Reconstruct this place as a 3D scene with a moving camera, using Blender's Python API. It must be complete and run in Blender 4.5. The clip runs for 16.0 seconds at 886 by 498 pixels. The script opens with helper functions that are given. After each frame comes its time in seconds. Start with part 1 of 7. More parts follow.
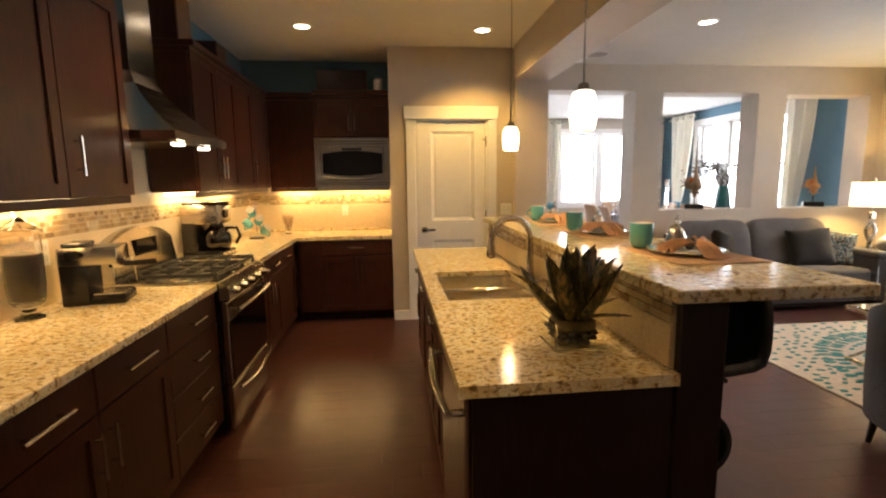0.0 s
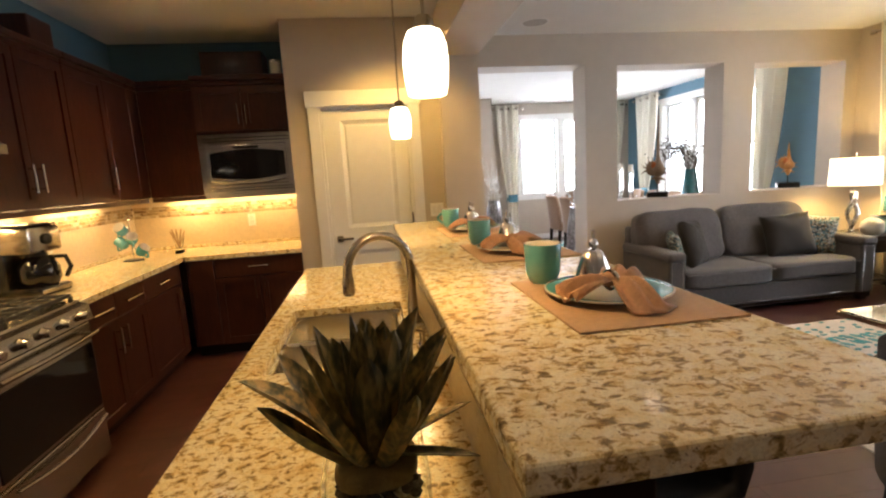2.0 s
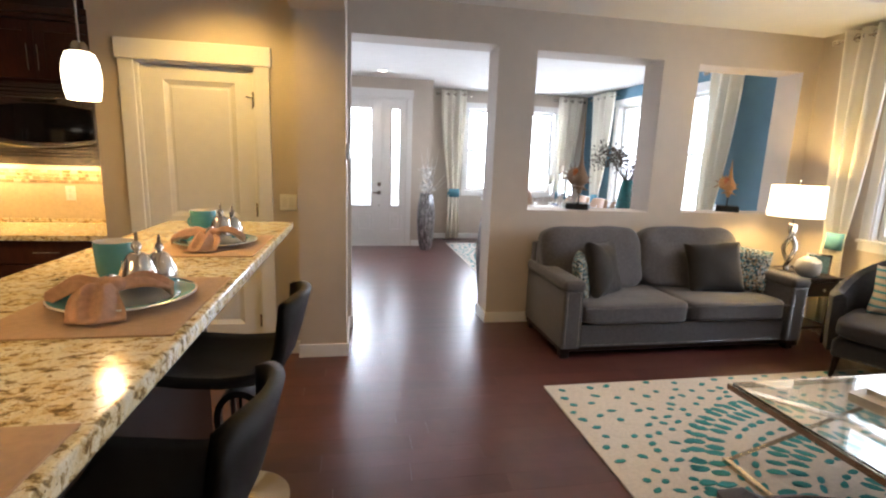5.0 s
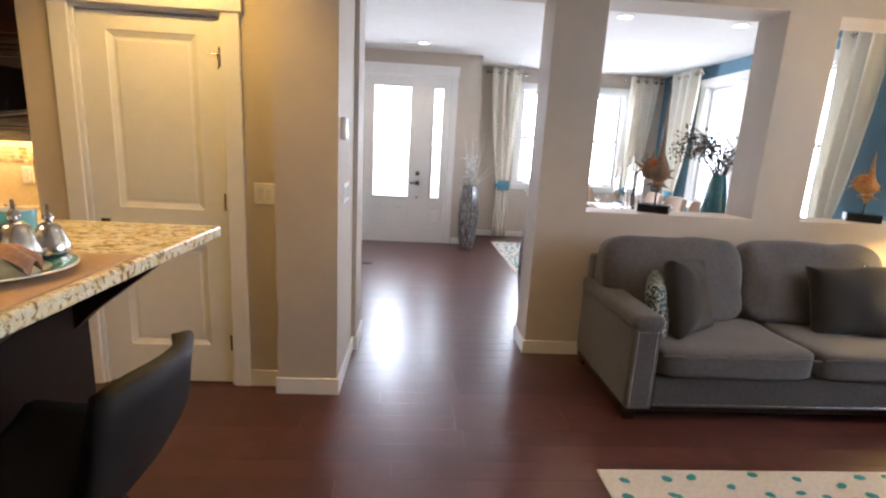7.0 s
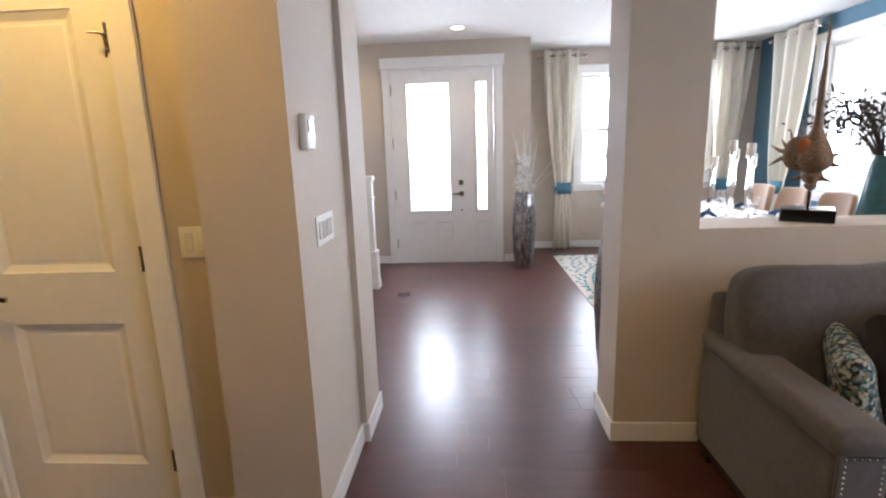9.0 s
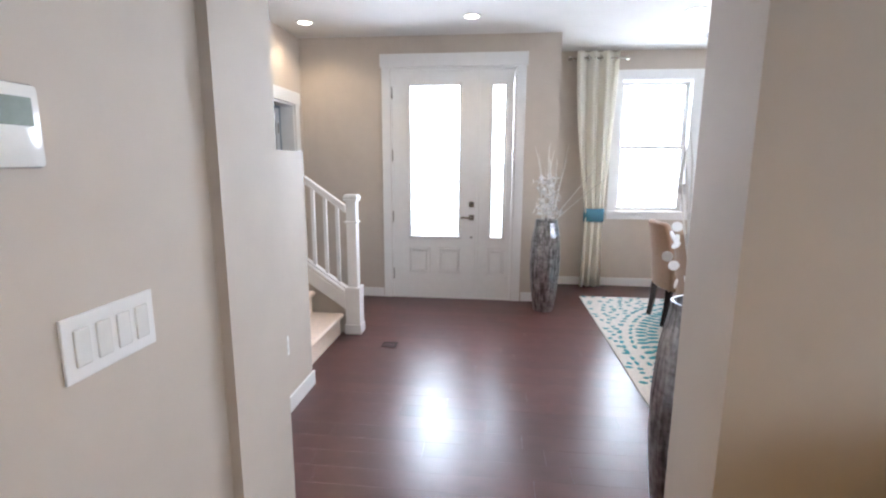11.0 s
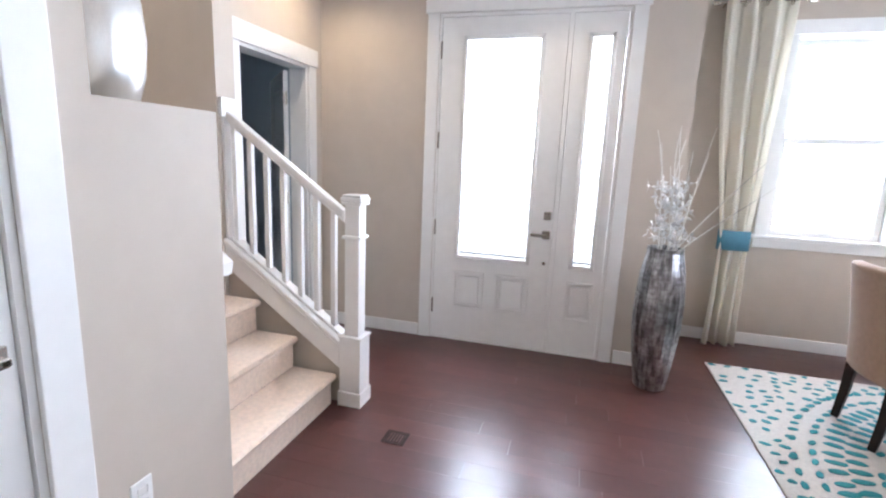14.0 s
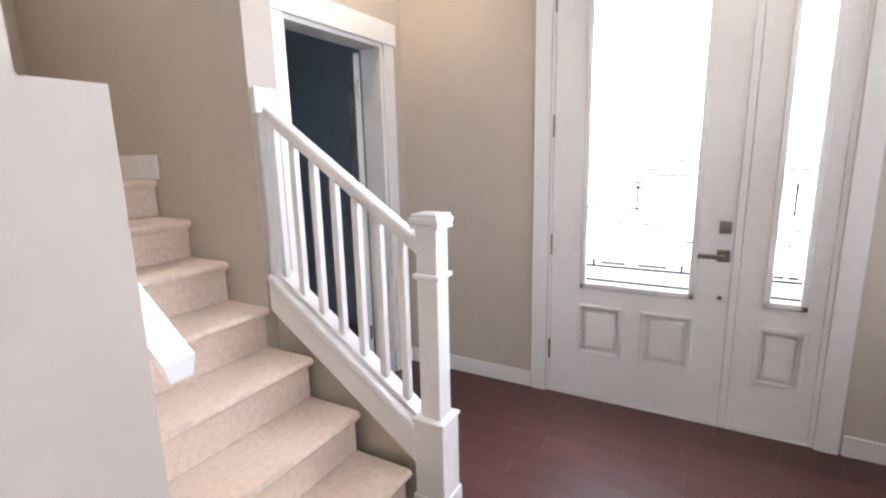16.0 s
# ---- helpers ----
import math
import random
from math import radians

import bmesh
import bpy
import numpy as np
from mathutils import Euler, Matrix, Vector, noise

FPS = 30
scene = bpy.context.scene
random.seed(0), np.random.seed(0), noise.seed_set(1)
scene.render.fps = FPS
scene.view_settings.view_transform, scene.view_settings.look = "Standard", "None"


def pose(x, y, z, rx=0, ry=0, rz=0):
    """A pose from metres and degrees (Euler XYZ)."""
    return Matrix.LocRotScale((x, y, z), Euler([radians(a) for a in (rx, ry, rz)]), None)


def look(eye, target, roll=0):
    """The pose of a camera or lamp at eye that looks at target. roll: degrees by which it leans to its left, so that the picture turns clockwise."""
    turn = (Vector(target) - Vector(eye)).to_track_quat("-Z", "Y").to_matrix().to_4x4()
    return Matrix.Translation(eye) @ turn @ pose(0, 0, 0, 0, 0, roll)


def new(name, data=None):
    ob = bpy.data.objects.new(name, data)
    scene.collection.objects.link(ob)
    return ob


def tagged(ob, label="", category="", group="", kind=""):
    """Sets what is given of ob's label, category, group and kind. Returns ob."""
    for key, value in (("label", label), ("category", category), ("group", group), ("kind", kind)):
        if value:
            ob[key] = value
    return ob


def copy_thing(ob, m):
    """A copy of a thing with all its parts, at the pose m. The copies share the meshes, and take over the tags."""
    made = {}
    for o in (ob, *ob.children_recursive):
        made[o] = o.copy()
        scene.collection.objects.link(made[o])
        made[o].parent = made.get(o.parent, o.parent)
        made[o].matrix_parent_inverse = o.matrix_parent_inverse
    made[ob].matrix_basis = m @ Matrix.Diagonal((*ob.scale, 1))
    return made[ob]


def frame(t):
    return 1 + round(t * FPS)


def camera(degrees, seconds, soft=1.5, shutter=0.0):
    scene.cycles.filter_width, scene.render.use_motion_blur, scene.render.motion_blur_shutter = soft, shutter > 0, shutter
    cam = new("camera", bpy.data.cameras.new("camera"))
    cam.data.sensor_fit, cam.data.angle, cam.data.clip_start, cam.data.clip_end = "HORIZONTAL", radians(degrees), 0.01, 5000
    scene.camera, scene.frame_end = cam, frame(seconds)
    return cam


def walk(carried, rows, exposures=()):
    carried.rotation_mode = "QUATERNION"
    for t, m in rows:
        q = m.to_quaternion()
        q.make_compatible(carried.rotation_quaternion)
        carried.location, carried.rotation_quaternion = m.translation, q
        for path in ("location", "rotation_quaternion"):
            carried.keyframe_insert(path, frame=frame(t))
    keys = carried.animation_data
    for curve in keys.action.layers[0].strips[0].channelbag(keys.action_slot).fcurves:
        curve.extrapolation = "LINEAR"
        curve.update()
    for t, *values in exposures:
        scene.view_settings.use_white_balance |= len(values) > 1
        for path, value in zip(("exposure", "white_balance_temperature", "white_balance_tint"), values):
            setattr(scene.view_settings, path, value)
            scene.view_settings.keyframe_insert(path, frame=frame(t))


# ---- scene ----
cam = camera(85.8, 16.0, soft=2.2)
PATH = [
    (0, (0.131, 0.177, 1.429), (0.339, 2.146, 1.149), -0.7),
    (0.5, (0.247, 0.39, 1.43), (0.467, 2.359, 1.155), -1.4),
    (1, (0.372, 0.6, 1.418), (0.614, 2.566, 1.142), -2.6),
    (1.5, (0.568, 0.744, 1.44), (0.819, 2.708, 1.156), -3.2),
    (2, (0.742, 0.891, 1.441), (1.024, 2.847, 1.132), -3.4),
    (2.5, (0.94, 0.991, 1.441), (1.258, 2.941, 1.131), -2.7),
    (3, (1.13, 1.053, 1.463), (1.497, 2.993, 1.146), -1.7),
    (3.5, (1.314, 1.13, 1.482), (1.741, 3.056, 1.155), -0.1),
    (6, (1.997, 1.907, 1.467), (2.277, 3.848, 1.075), 4.4),
    (6.5, (2.066, 2.151, 1.45), (2.265, 4.099, 1.044), 4.0),
    (7, (2.118, 2.392, 1.441), (2.25, 4.343, 1.023), 3.1),
    (7.5, (2.19, 2.639, 1.436), (2.244, 4.592, 1.01), 1.4),
    (8, (2.234, 2.896, 1.434), (2.22, 4.85, 1.01), 0.0),
    (8.5, (2.261, 3.158, 1.441), (2.189, 5.112, 1.02), -0.9),
    (9, (2.294, 3.433, 1.429), (2.169, 5.388, 1.029), -1.8),
    (11.5, (2.439, 4.743, 1.466), (2.187, 6.697, 1.12), 1.2),
    (12, (2.456, 5.008, 1.468), (2.159, 6.955, 1.126), 2.2),
    (12.5, (2.44, 5.281, 1.466), (2.103, 7.221, 1.12), 3.1),
    (13, (2.429, 5.535, 1.459), (2.041, 7.465, 1.104), 3.4),
    (13.5, (2.402, 5.792, 1.441), (1.955, 7.708, 1.079), 3.1),
    (14, (2.373, 6.041, 1.415), (1.842, 7.933, 1.042), 2.4),
    (14.5, (2.309, 6.272, 1.411), (1.693, 8.137, 1.031), 1.6),
    (15, (2.248, 6.498, 1.408), (1.539, 8.327, 1.019), 0.6),
    (15.5, (2.175, 6.722, 1.411), (1.357, 8.505, 1.018), -0.5),
    (16, (2.087, 6.921, 1.407), (1.124, 8.63, 1.02), -1.3),
]
EXPOSURES = [(0.0, 0.17, 6520, 10), (3.5, 0.15, 6120, 8), (6.0, 0.03, 5980, 10), (9.0, 0.04, 6000, 11), (11.5, 0.15, 5800, 8), (13.5, 0.26, 5740, 9), (16.0, 0.25, 6000, 12)]
walk(cam, [(t, look(eye, target, roll)) for t, eye, target, roll in PATH], EXPOSURES)

from collections import defaultdict

# ---- world, sun, lamps ----
world = bpy.data.worlds.new("world")
scene.world = world
world.use_nodes = True
_wn = world.node_tree.nodes
_sky = _wn.new("ShaderNodeTexSky")
_sky.sky_type, _sky.sun_disc = "NISHITA", False
_sky.sun_elevation, _sky.sun_rotation, _sky.dust_density = radians(38), radians(200), 4.0
world.node_tree.links.new(_sky.outputs[0], _wn["Background"].inputs[0])
_wn["Background"].inputs[1].default_value = 0.12

sun = new("sun", bpy.data.lights.new("sun", "SUN"))
sun.data.energy, sun.data.angle, sun.data.color = 0.8, radians(12), (1.0, 0.96, 0.9)
sun.matrix_world = look((0, 0, 20), (-4, 11, 5))

WARM, SOFT, DAY = (1.0, 0.60, 0.215), (1.0, 0.74, 0.46), (0.88, 0.905, 1.0)


def lamp(name, kind, at, watts, color, size=0.1, size_y=None, target=None, spot=None):
    data = bpy.data.lights.new(name, kind)
    data.energy, data.color = watts, color
    if kind == "AREA":
        data.shape = "RECTANGLE" if size_y else "DISK"
        data.size = size
        if size_y:
            data.size_y = size_y
    else:
        data.shadow_soft_size = size
    if spot:
        data.spot_size, data.spot_blend = radians(spot), 0.6
    ob = new(name, data)
    ob.matrix_world = look(at, target) if target else Matrix.Translation(at)
    return ob


CEIL = 2.735
KITCHEN_CANS = [(-0.58, 4.50), (0.96, 4.50), (-0.58, 2.6), (-0.58, 0.7), (0.3, -0.9)]
LIVING_CANS = [(2.82, 4.16), (4.93, 4.26), (2.82, 1.2), (4.93, 1.2)]
ENTRY_CANS = [(0.63, 9.0), (2.17, 8.95), (4.04, 8.95), (5.17, 8.98), (4.05, 7.16), (5.20, 7.17)]
for x, y in KITCHEN_CANS:
    lamp("can_lamp", "SPOT", (x, y, CEIL - 0.03), 82 if (x, y) == (0.96, 4.50) else 39, (1.0, 0.60, 0.15) if (x, y) == (0.96, 4.50) else WARM, 0.06, target=(x, y, 0), spot=125 if x > 0 else 98)
for x, y in LIVING_CANS:
    lamp("can_lamp", "SPOT", (x, y, CEIL - 0.03), 34, (1.0, 0.63, 0.29), 0.06, target=(x, y, 0), spot=125)
for i, (x, y) in enumerate(ENTRY_CANS):
    lamp("can_lamp", "SPOT", (x, y, CEIL - 0.03), 20 if i == 0 else 14, (1.0, 0.76, 0.5) if i == 0 else SOFT, 0.06, target=(x, y, 0), spot=150 if i == 0 else 125)
PENDANTS = [(0.895, 2.055), (0.915, 3.30)]
for x, y in PENDANTS:
    lamp("pendant_lamp", "POINT", (x, y, 1.66), 14, WARM, 0.03)
# daylight that the sky sends in through the windows, except the last lamp
lamp("window_light", "AREA", (4.62, 10.62, 1.67), 122, DAY, 1.75, 1.65, target=(4.62, 8, 1.2))
lamp("window_light", "AREA", (6.40, 8.07, 1.67), 50, DAY, 2.2, 1.65, target=(3, 8.07, 1.2))
lamp("window_light", "AREA", (2.0, 9.95, 1.90), 86, DAY, 1.1, 0.92, target=(2.0, 7, 1.4))
lamp("window_light", "AREA", (6.40, 3.4, 1.6), 36, DAY, 2.6, 1.65, target=(3, 3.4, 1.0))
# added warm fill for the dark stairs, behind an unseen made-up stairwell window
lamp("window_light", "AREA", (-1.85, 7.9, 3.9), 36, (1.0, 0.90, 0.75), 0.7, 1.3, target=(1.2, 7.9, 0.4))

# ---- materials ----


def shader(name):
    m = bpy.data.materials.new(name)
    m.use_nodes = True
    t = m.node_tree
    return m, t, t.nodes["Principled BSDF"]


def tex(t, kind, scale, coords="Object", **sockets):
    n = t.nodes.new("ShaderNodeTex" + kind)
    c = t.nodes.new("ShaderNodeTexCoord")
    mp = t.nodes.new("ShaderNodeMapping")
    s = scale if isinstance(scale, tuple) else (scale,) * 3
    mp.inputs["Scale"].default_value = s
    t.links.new(c.outputs[coords], mp.inputs[0])
    t.links.new(mp.outputs[0], n.inputs["Vector"])
    for k, v in sockets.items():
        n.inputs[k.replace("_", " ")].default_value = v
    return n


def ramp(t, source, stops):
    r = t.nodes.new("ShaderNodeValToRGB")
    while len(r.color_ramp.elements) < len(stops):
        r.color_ramp.elements.new(0.5)
    for e, (p, c) in zip(r.color_ramp.elements, stops):
        e.position, e.color = p, (*c, 1)
    t.links.new(source, r.inputs[0])
    return r.outputs[0]


def blend(t, a, b, fac, mode="MIX"):
    n = t.nodes.new("ShaderNodeMix")
    n.data_type, n.blend_type = "RGBA", mode
    for sock, v in ((n.inputs["Factor"], fac), (n.inputs["A"], a), (n.inputs["B"], b)):
        if isinstance(v, (int, float)):
            sock.default_value = v
        elif isinstance(v, tuple):
            sock.default_value = (*v, 1)
        else:
            t.links.new(v, sock)
    return n.outputs["Result"]


def bump(t, p, source, strength, dist=0.01):
    b = t.nodes.new("ShaderNodeBump")
    b.inputs["Strength"].default_value, b.inputs["Distance"].default_value = strength, dist
    t.links.new(source, b.inputs["Height"])
    t.links.new(b.outputs[0], p.inputs["Normal"])


def plain(name, color, rough=0.5, metal=0.0, vary=0.12, scale=6.0, grain=60.0, relief=0.0, coat=0.0, sheen=0.0):
    """Colour with a broad and a fine variation, and a fine relief."""
    m, t, p = shader(name)
    a = tex(t, "Noise", scale, Detail=4.0)
    b = tex(t, "Noise", grain, Detail=3.0)
    lo, hi = tuple(c * (1 - vary) for c in color), tuple(min(1, c * (1 + vary)) for c in color)
    base = ramp(t, a.outputs[0], [(0.3, lo), (0.7, hi)])
    fine = ramp(t, b.outputs[0], [(0.3, (1 - vary * 0.6,) * 3), (0.7, (1.0, 1.0, 1.0))])
    t.links.new(blend(t, base, fine, 1.0, "MULTIPLY"), p.inputs["Base Color"])
    r = t.nodes.new("ShaderNodeMapRange")
    r.inputs["To Min"].default_value, r.inputs["To Max"].default_value = max(0.03, rough * 0.85), min(1, rough * 1.15)
    t.links.new(a.outputs[0], r.inputs[0])
    t.links.new(r.outputs[0], p.inputs["Roughness"])
    p.inputs["Metallic"].default_value = metal
    p.inputs["Coat Weight"].default_value, p.inputs["Coat Roughness"].default_value = coat, 0.15
    if sheen:
        p.inputs["Sheen Weight"].default_value = sheen
    if relief:
        bump(t, p, b.outputs[0], relief, 0.004)
    return m


def wood(name, dark, light, rough=0.3, axis=2, coat=0.3, island=False, objrand=False, relief=0.12, detail=6.0):
    """Stained wood with stretched grain along one axis."""
    m, t, p = shader(name)
    s = [22.0] * 3
    s[axis] = 1.6
    g = tex(t, "Noise", tuple(s), Detail=detail, Roughness=0.6)
    base = ramp(t, g.outputs[0], [(0.25, dark), (0.75, light)])
    broad = tex(t, "Noise", 1.7, Detail=2.0)
    out = blend(t, base, ramp(t, broad.outputs[0], [(0.3, (0.75,) * 3), (0.7, (1.0,) * 3)]), 1.0, "MULTIPLY")
    if island or objrand:
        if island:
            o = t.nodes.new("ShaderNodeNewGeometry").outputs["Random Per Island"]
        else:
            o = t.nodes.new("ShaderNodeObjectInfo").outputs["Random"]
        out = blend(t, out, ramp(t, o, [(0.0, (0.78, 0.76, 0.74)), (1.0, (1.10, 1.07, 1.06))]), 1.0, "MULTIPLY")
    t.links.new(out, p.inputs["Base Color"])
    p.inputs["Roughness"].default_value = rough
    p.inputs["Coat Weight"].default_value, p.inputs["Coat Roughness"].default_value = coat, 0.12
    if relief:
        bump(t, p, g.outputs[0], relief, 0.002)
    return m


def granite():
    """Golden granite: cream ground, soft tan clouds, grey-brown blotches and small dark flecks."""
    m, t, p = shader("granite")
    a = tex(t, "Noise", 5.5, Detail=5.0, Roughness=0.6, Distortion=0.3)
    b = tex(t, "Noise", (9.5, 12.5, 11.0), Detail=5.0, Roughness=0.60, Distortion=0.5)
    c = tex(t, "Noise", (26.0, 34.0, 30.0), Detail=4.0, Roughness=0.65, Distortion=0.2)
    d = tex(t, "Noise", 210.0, Detail=2.0, Roughness=0.6)
    e = tex(t, "Voronoi", 60.0, Randomness=1.0)
    base = ramp(t, a.outputs[0], [(0.32, (0.72, 0.55, 0.28)), (0.44, (0.85, 0.74, 0.46)), (0.60, (0.90, 0.85, 0.66))])
    blotch = ramp(t, b.outputs[0], [(0.30, (0.15, 0.115, 0.08)), (0.385, (0.33, 0.255, 0.165)), (0.44, (0.70, 0.58, 0.41)), (0.485, (1, 1, 1))])
    out = blend(t, base, blotch, 0.92, "MULTIPLY")
    fleck = ramp(t, c.outputs[0], [(0.27, (0.05, 0.036, 0.03)), (0.335, (0.38, 0.27, 0.18)), (0.375, (1, 1, 1))])
    out = blend(t, out, fleck, 0.9, "MULTIPLY")
    sep = t.nodes.new("ShaderNodeSeparateColor")
    t.links.new(e.outputs["Color"], sep.inputs[0])
    out = blend(t, out, ramp(t, sep.outputs[0], [(0.0, (0.78, 0.74, 0.66)), (0.5, (1, 1, 1)), (1.0, (1.04, 1.02, 0.98))]), 0.7, "MULTIPLY")
    out = blend(t, out, ramp(t, d.outputs[0], [(0.35, (0.82, 0.78, 0.72)), (0.55, (1, 1, 1))]), 0.6, "MULTIPLY")
    t.links.new(out, p.inputs["Base Color"])
    p.inputs["Roughness"].default_value = 0.13
    bump(t, p, b.outputs[0], 0.02, 0.001)
    return m


def brushed(name, color, rough=0.28, axis=0):
    m, t, p = shader(name)
    s = [260.0] * 3
    s[axis] = 3.0
    n = tex(t, "Noise", tuple(s), Detail=2.0)
    t.links.new(ramp(t, n.outputs[0], [(0.2, tuple(c * 0.82 for c in color)), (0.8, color)]), p.inputs["Base Color"])
    p.inputs["Metallic"].default_value, p.inputs["Roughness"].default_value = 1.0, rough
    bump(t, p, n.outputs[0], 0.05, 0.001)
    return m


def glow(name, color, strength):
    m, t, p = shader(name)
    p.inputs["Base Color"].default_value = (*color, 1)
    p.inputs["Emission Color"].default_value = (*color, 1)
    p.inputs["Emission Strength"].default_value = strength
    return m


def clear(name, tint=(1, 1, 1), rough=0.02, ior=1.45):
    m, t, p = shader(name)
    p.inputs["Base Color"].default_value = (*tint, 1)
    p.inputs["Transmission Weight"].default_value = 1.0
    p.inputs["Roughness"].default_value, p.inputs["IOR"].default_value = rough, ior
    return m


def sheer(name, color):
    """Cloth that lets part of the light through."""
    m = plain(name, color, 0.85, vary=0.015, scale=5, grain=300, relief=0.03)
    t = m.node_tree
    tr, mix = t.nodes.new("ShaderNodeBsdfTranslucent"), t.nodes.new("ShaderNodeMixShader")
    tr.inputs[0].default_value = (*color, 1)
    mix.inputs[0].default_value = 0.5
    t.links.new(t.nodes["Principled BSDF"].outputs[0], mix.inputs[1])
    t.links.new(tr.outputs[0], mix.inputs[2])
    t.links.new(mix.outputs[0], t.nodes["Material Output"].inputs[0])
    return m


def antique():
    """Antiqued silver leaf: streaks down the vase, with brown wear."""
    m, t, p = shader("antique_silver")
    a = tex(t, "Noise", (9.0, 9.0, 1.8), Detail=3.0, Roughness=0.5)
    b = tex(t, "Noise", (5.0, 5.0, 9.0), Detail=4.0)
    c = ramp(t, a.outputs[0], [(0.30, (0.17, 0.17, 0.18)), (0.5, (0.37, 0.37, 0.385)), (0.7, (0.62, 0.62, 0.64))])
    t.links.new(blend(t, c, ramp(t, b.outputs[0], [(0.35, (0.55, 0.52, 0.52)), (0.6, (1, 1, 1))]), 0.8, "MULTIPLY"), p.inputs["Base Color"])
    p.inputs["Metallic"].default_value, p.inputs["Roughness"].default_value = 0.9, 0.3
    bump(t, p, b.outputs[0], 0.06, 0.004)
    return m


PAINT = plain("greige_paint", (0.535, 0.467, 0.395), 0.7, vary=0.03, scale=1.5, grain=180, relief=0.08)
SLATE = plain("slate_grey_paint", (0.30, 0.36, 0.41), 0.7, vary=0.05, scale=1.5, grain=180, relief=0.08)
BLUE = plain("teal_blue_paint", (0.10, 0.205, 0.285), 0.7, vary=0.05, scale=1.5, grain=180, relief=0.08)
CEILING = plain("ceiling_paint", (0.78, 0.76, 0.73), 0.9, vary=0.02, scale=1.0, grain=120, relief=0.15)
WHITE = plain("white_trim_paint", (0.80, 0.79, 0.77), 0.32, vary=0.02, scale=3, grain=90, relief=0.02)
FLOORW = wood("dark_cherry_plank", (0.084, 0.0315, 0.0275), (0.094, 0.036, 0.031), 0.29, 0, 0.0, objrand=True, relief=0.0, detail=2.0)
FLOORJ = wood("dark_cherry_planks", (0.084, 0.0315, 0.0275), (0.094, 0.036, 0.031), 0.29, 0, 0.0, island=True, relief=0.0, detail=2.0)
CHERRY = wood("cherry_cabinet_wood", (0.035, 0.010, 0.006), (0.080, 0.024, 0.013), 0.36, 2, 0.12)
ESPRESSO = wood("espresso_wood", (0.010, 0.005, 0.004), (0.024, 0.012, 0.009), 0.42, 2, 0.1)
ESPRESSO.node_tree.nodes["Principled BSDF"].inputs["Specular IOR Level"].default_value = 0.25
CHERRY.node_tree.nodes["Principled BSDF"].inputs["Specular IOR Level"].default_value = 0.35
GRANITE = granite()
STEEL = brushed("brushed_steel", (0.58, 0.55, 0.50), 0.19, 1)
SINKSTEEL = brushed("sink_steel", (0.86, 0.82, 0.75), 0.20, 1)
NICKEL = brushed("brushed_nickel", (0.62, 0.58, 0.52), 0.24, 2)
CHROME = plain("chrome", (0.75, 0.75, 0.76), 0.08, 1.0, vary=0.03)
BLACK = plain("black_enamel", (0.012, 0.012, 0.013), 0.25, vary=0.2)
IRON = plain("cast_iron", (0.015, 0.015, 0.016), 0.55, vary=0.3, relief=0.2)
BLACKGLASS = plain("black_glass", (0.006, 0.006, 0.008), 0.06, vary=0.1)
LEATHER = plain("black_leather", (0.008, 0.008, 0.010), 0.55, vary=0.2, grain=220, relief=0.25)
GREYFAB = plain("grey_velvet", (0.086, 0.080, 0.086), 0.85, vary=0.2, scale=9, grain=350, relief=0.25, sheen=0.25)
DARKFAB = plain("charcoal_fabric", (0.022, 0.019, 0.019), 0.9, vary=0.15, scale=9, grain=350, relief=0.25, sheen=0.12)
TANFAB = plain("tan_suede", (0.35, 0.225, 0.15), 0.88, vary=0.10, scale=7, grain=350, relief=0.2, sheen=0.4)
CURTAIN = sheer("cream_curtain", (0.94, 0.91, 0.83))
CURTBAND = plain("teal_curtain_band", (0.09, 0.24, 0.33), 0.8, vary=0.08, grain=300, relief=0.2)
CARPET = plain("beige_carpet", (0.86, 0.70, 0.57), 0.95, vary=0.09, scale=9, grain=420, relief=0.45, sheen=0.3)
RUGWOOL = plain("ivory_wool", (0.66, 0.62, 0.57), 0.95, vary=0.08, scale=12, grain=380, relief=0.7)
RUGTEAL = plain("teal_wool", (0.045, 0.30, 0.34), 0.95, vary=0.25, scale=25, grain=380, relief=0.7)
TEALCER = plain("teal_ceramic", (0.095, 0.325, 0.385), 0.14, vary=0.06, coat=0.5)
WHITECER = plain("white_ceramic", (0.78, 0.77, 0.74), 0.15, vary=0.03, coat=0.4)
NAPKIN = plain("rust_napkin", (0.50, 0.30, 0.20), 0.85, vary=0.14, scale=18, grain=400, relief=0.3)
PLACEMAT = plain("tan_placemat", (0.50, 0.33, 0.20), 0.8, vary=0.08, scale=14, grain=500, relief=0.4)
GLASS = clear("clear_glass")
PANE = clear("window_pane", (0.98, 1.0, 1.0), 0.0, 1.1)
FROST = antique()
OPAL = glow("opal_glass_lit", (1.0, 0.82, 0.55), 7.0)
CANGLOW = glow("can_lens_lit", (1.0, 0.86, 0.66), 9.0)
STRIP = glow("undercabinet_tube_lit", (1.0, 0.74, 0.40), 9.0)
SHADE = glow("lampshade_lit", (1.0, 0.84, 0.60), 1.9)
OUTSIDE = glow("overcast_distance", (0.93, 0.96, 1.0), 2.6)
SPLASH = plain("cream_backsplash", (0.66, 0.55, 0.38), 0.3, vary=0.06, scale=8, grain=60, relief=0.05)

# ---- builders ----
OFF = {}


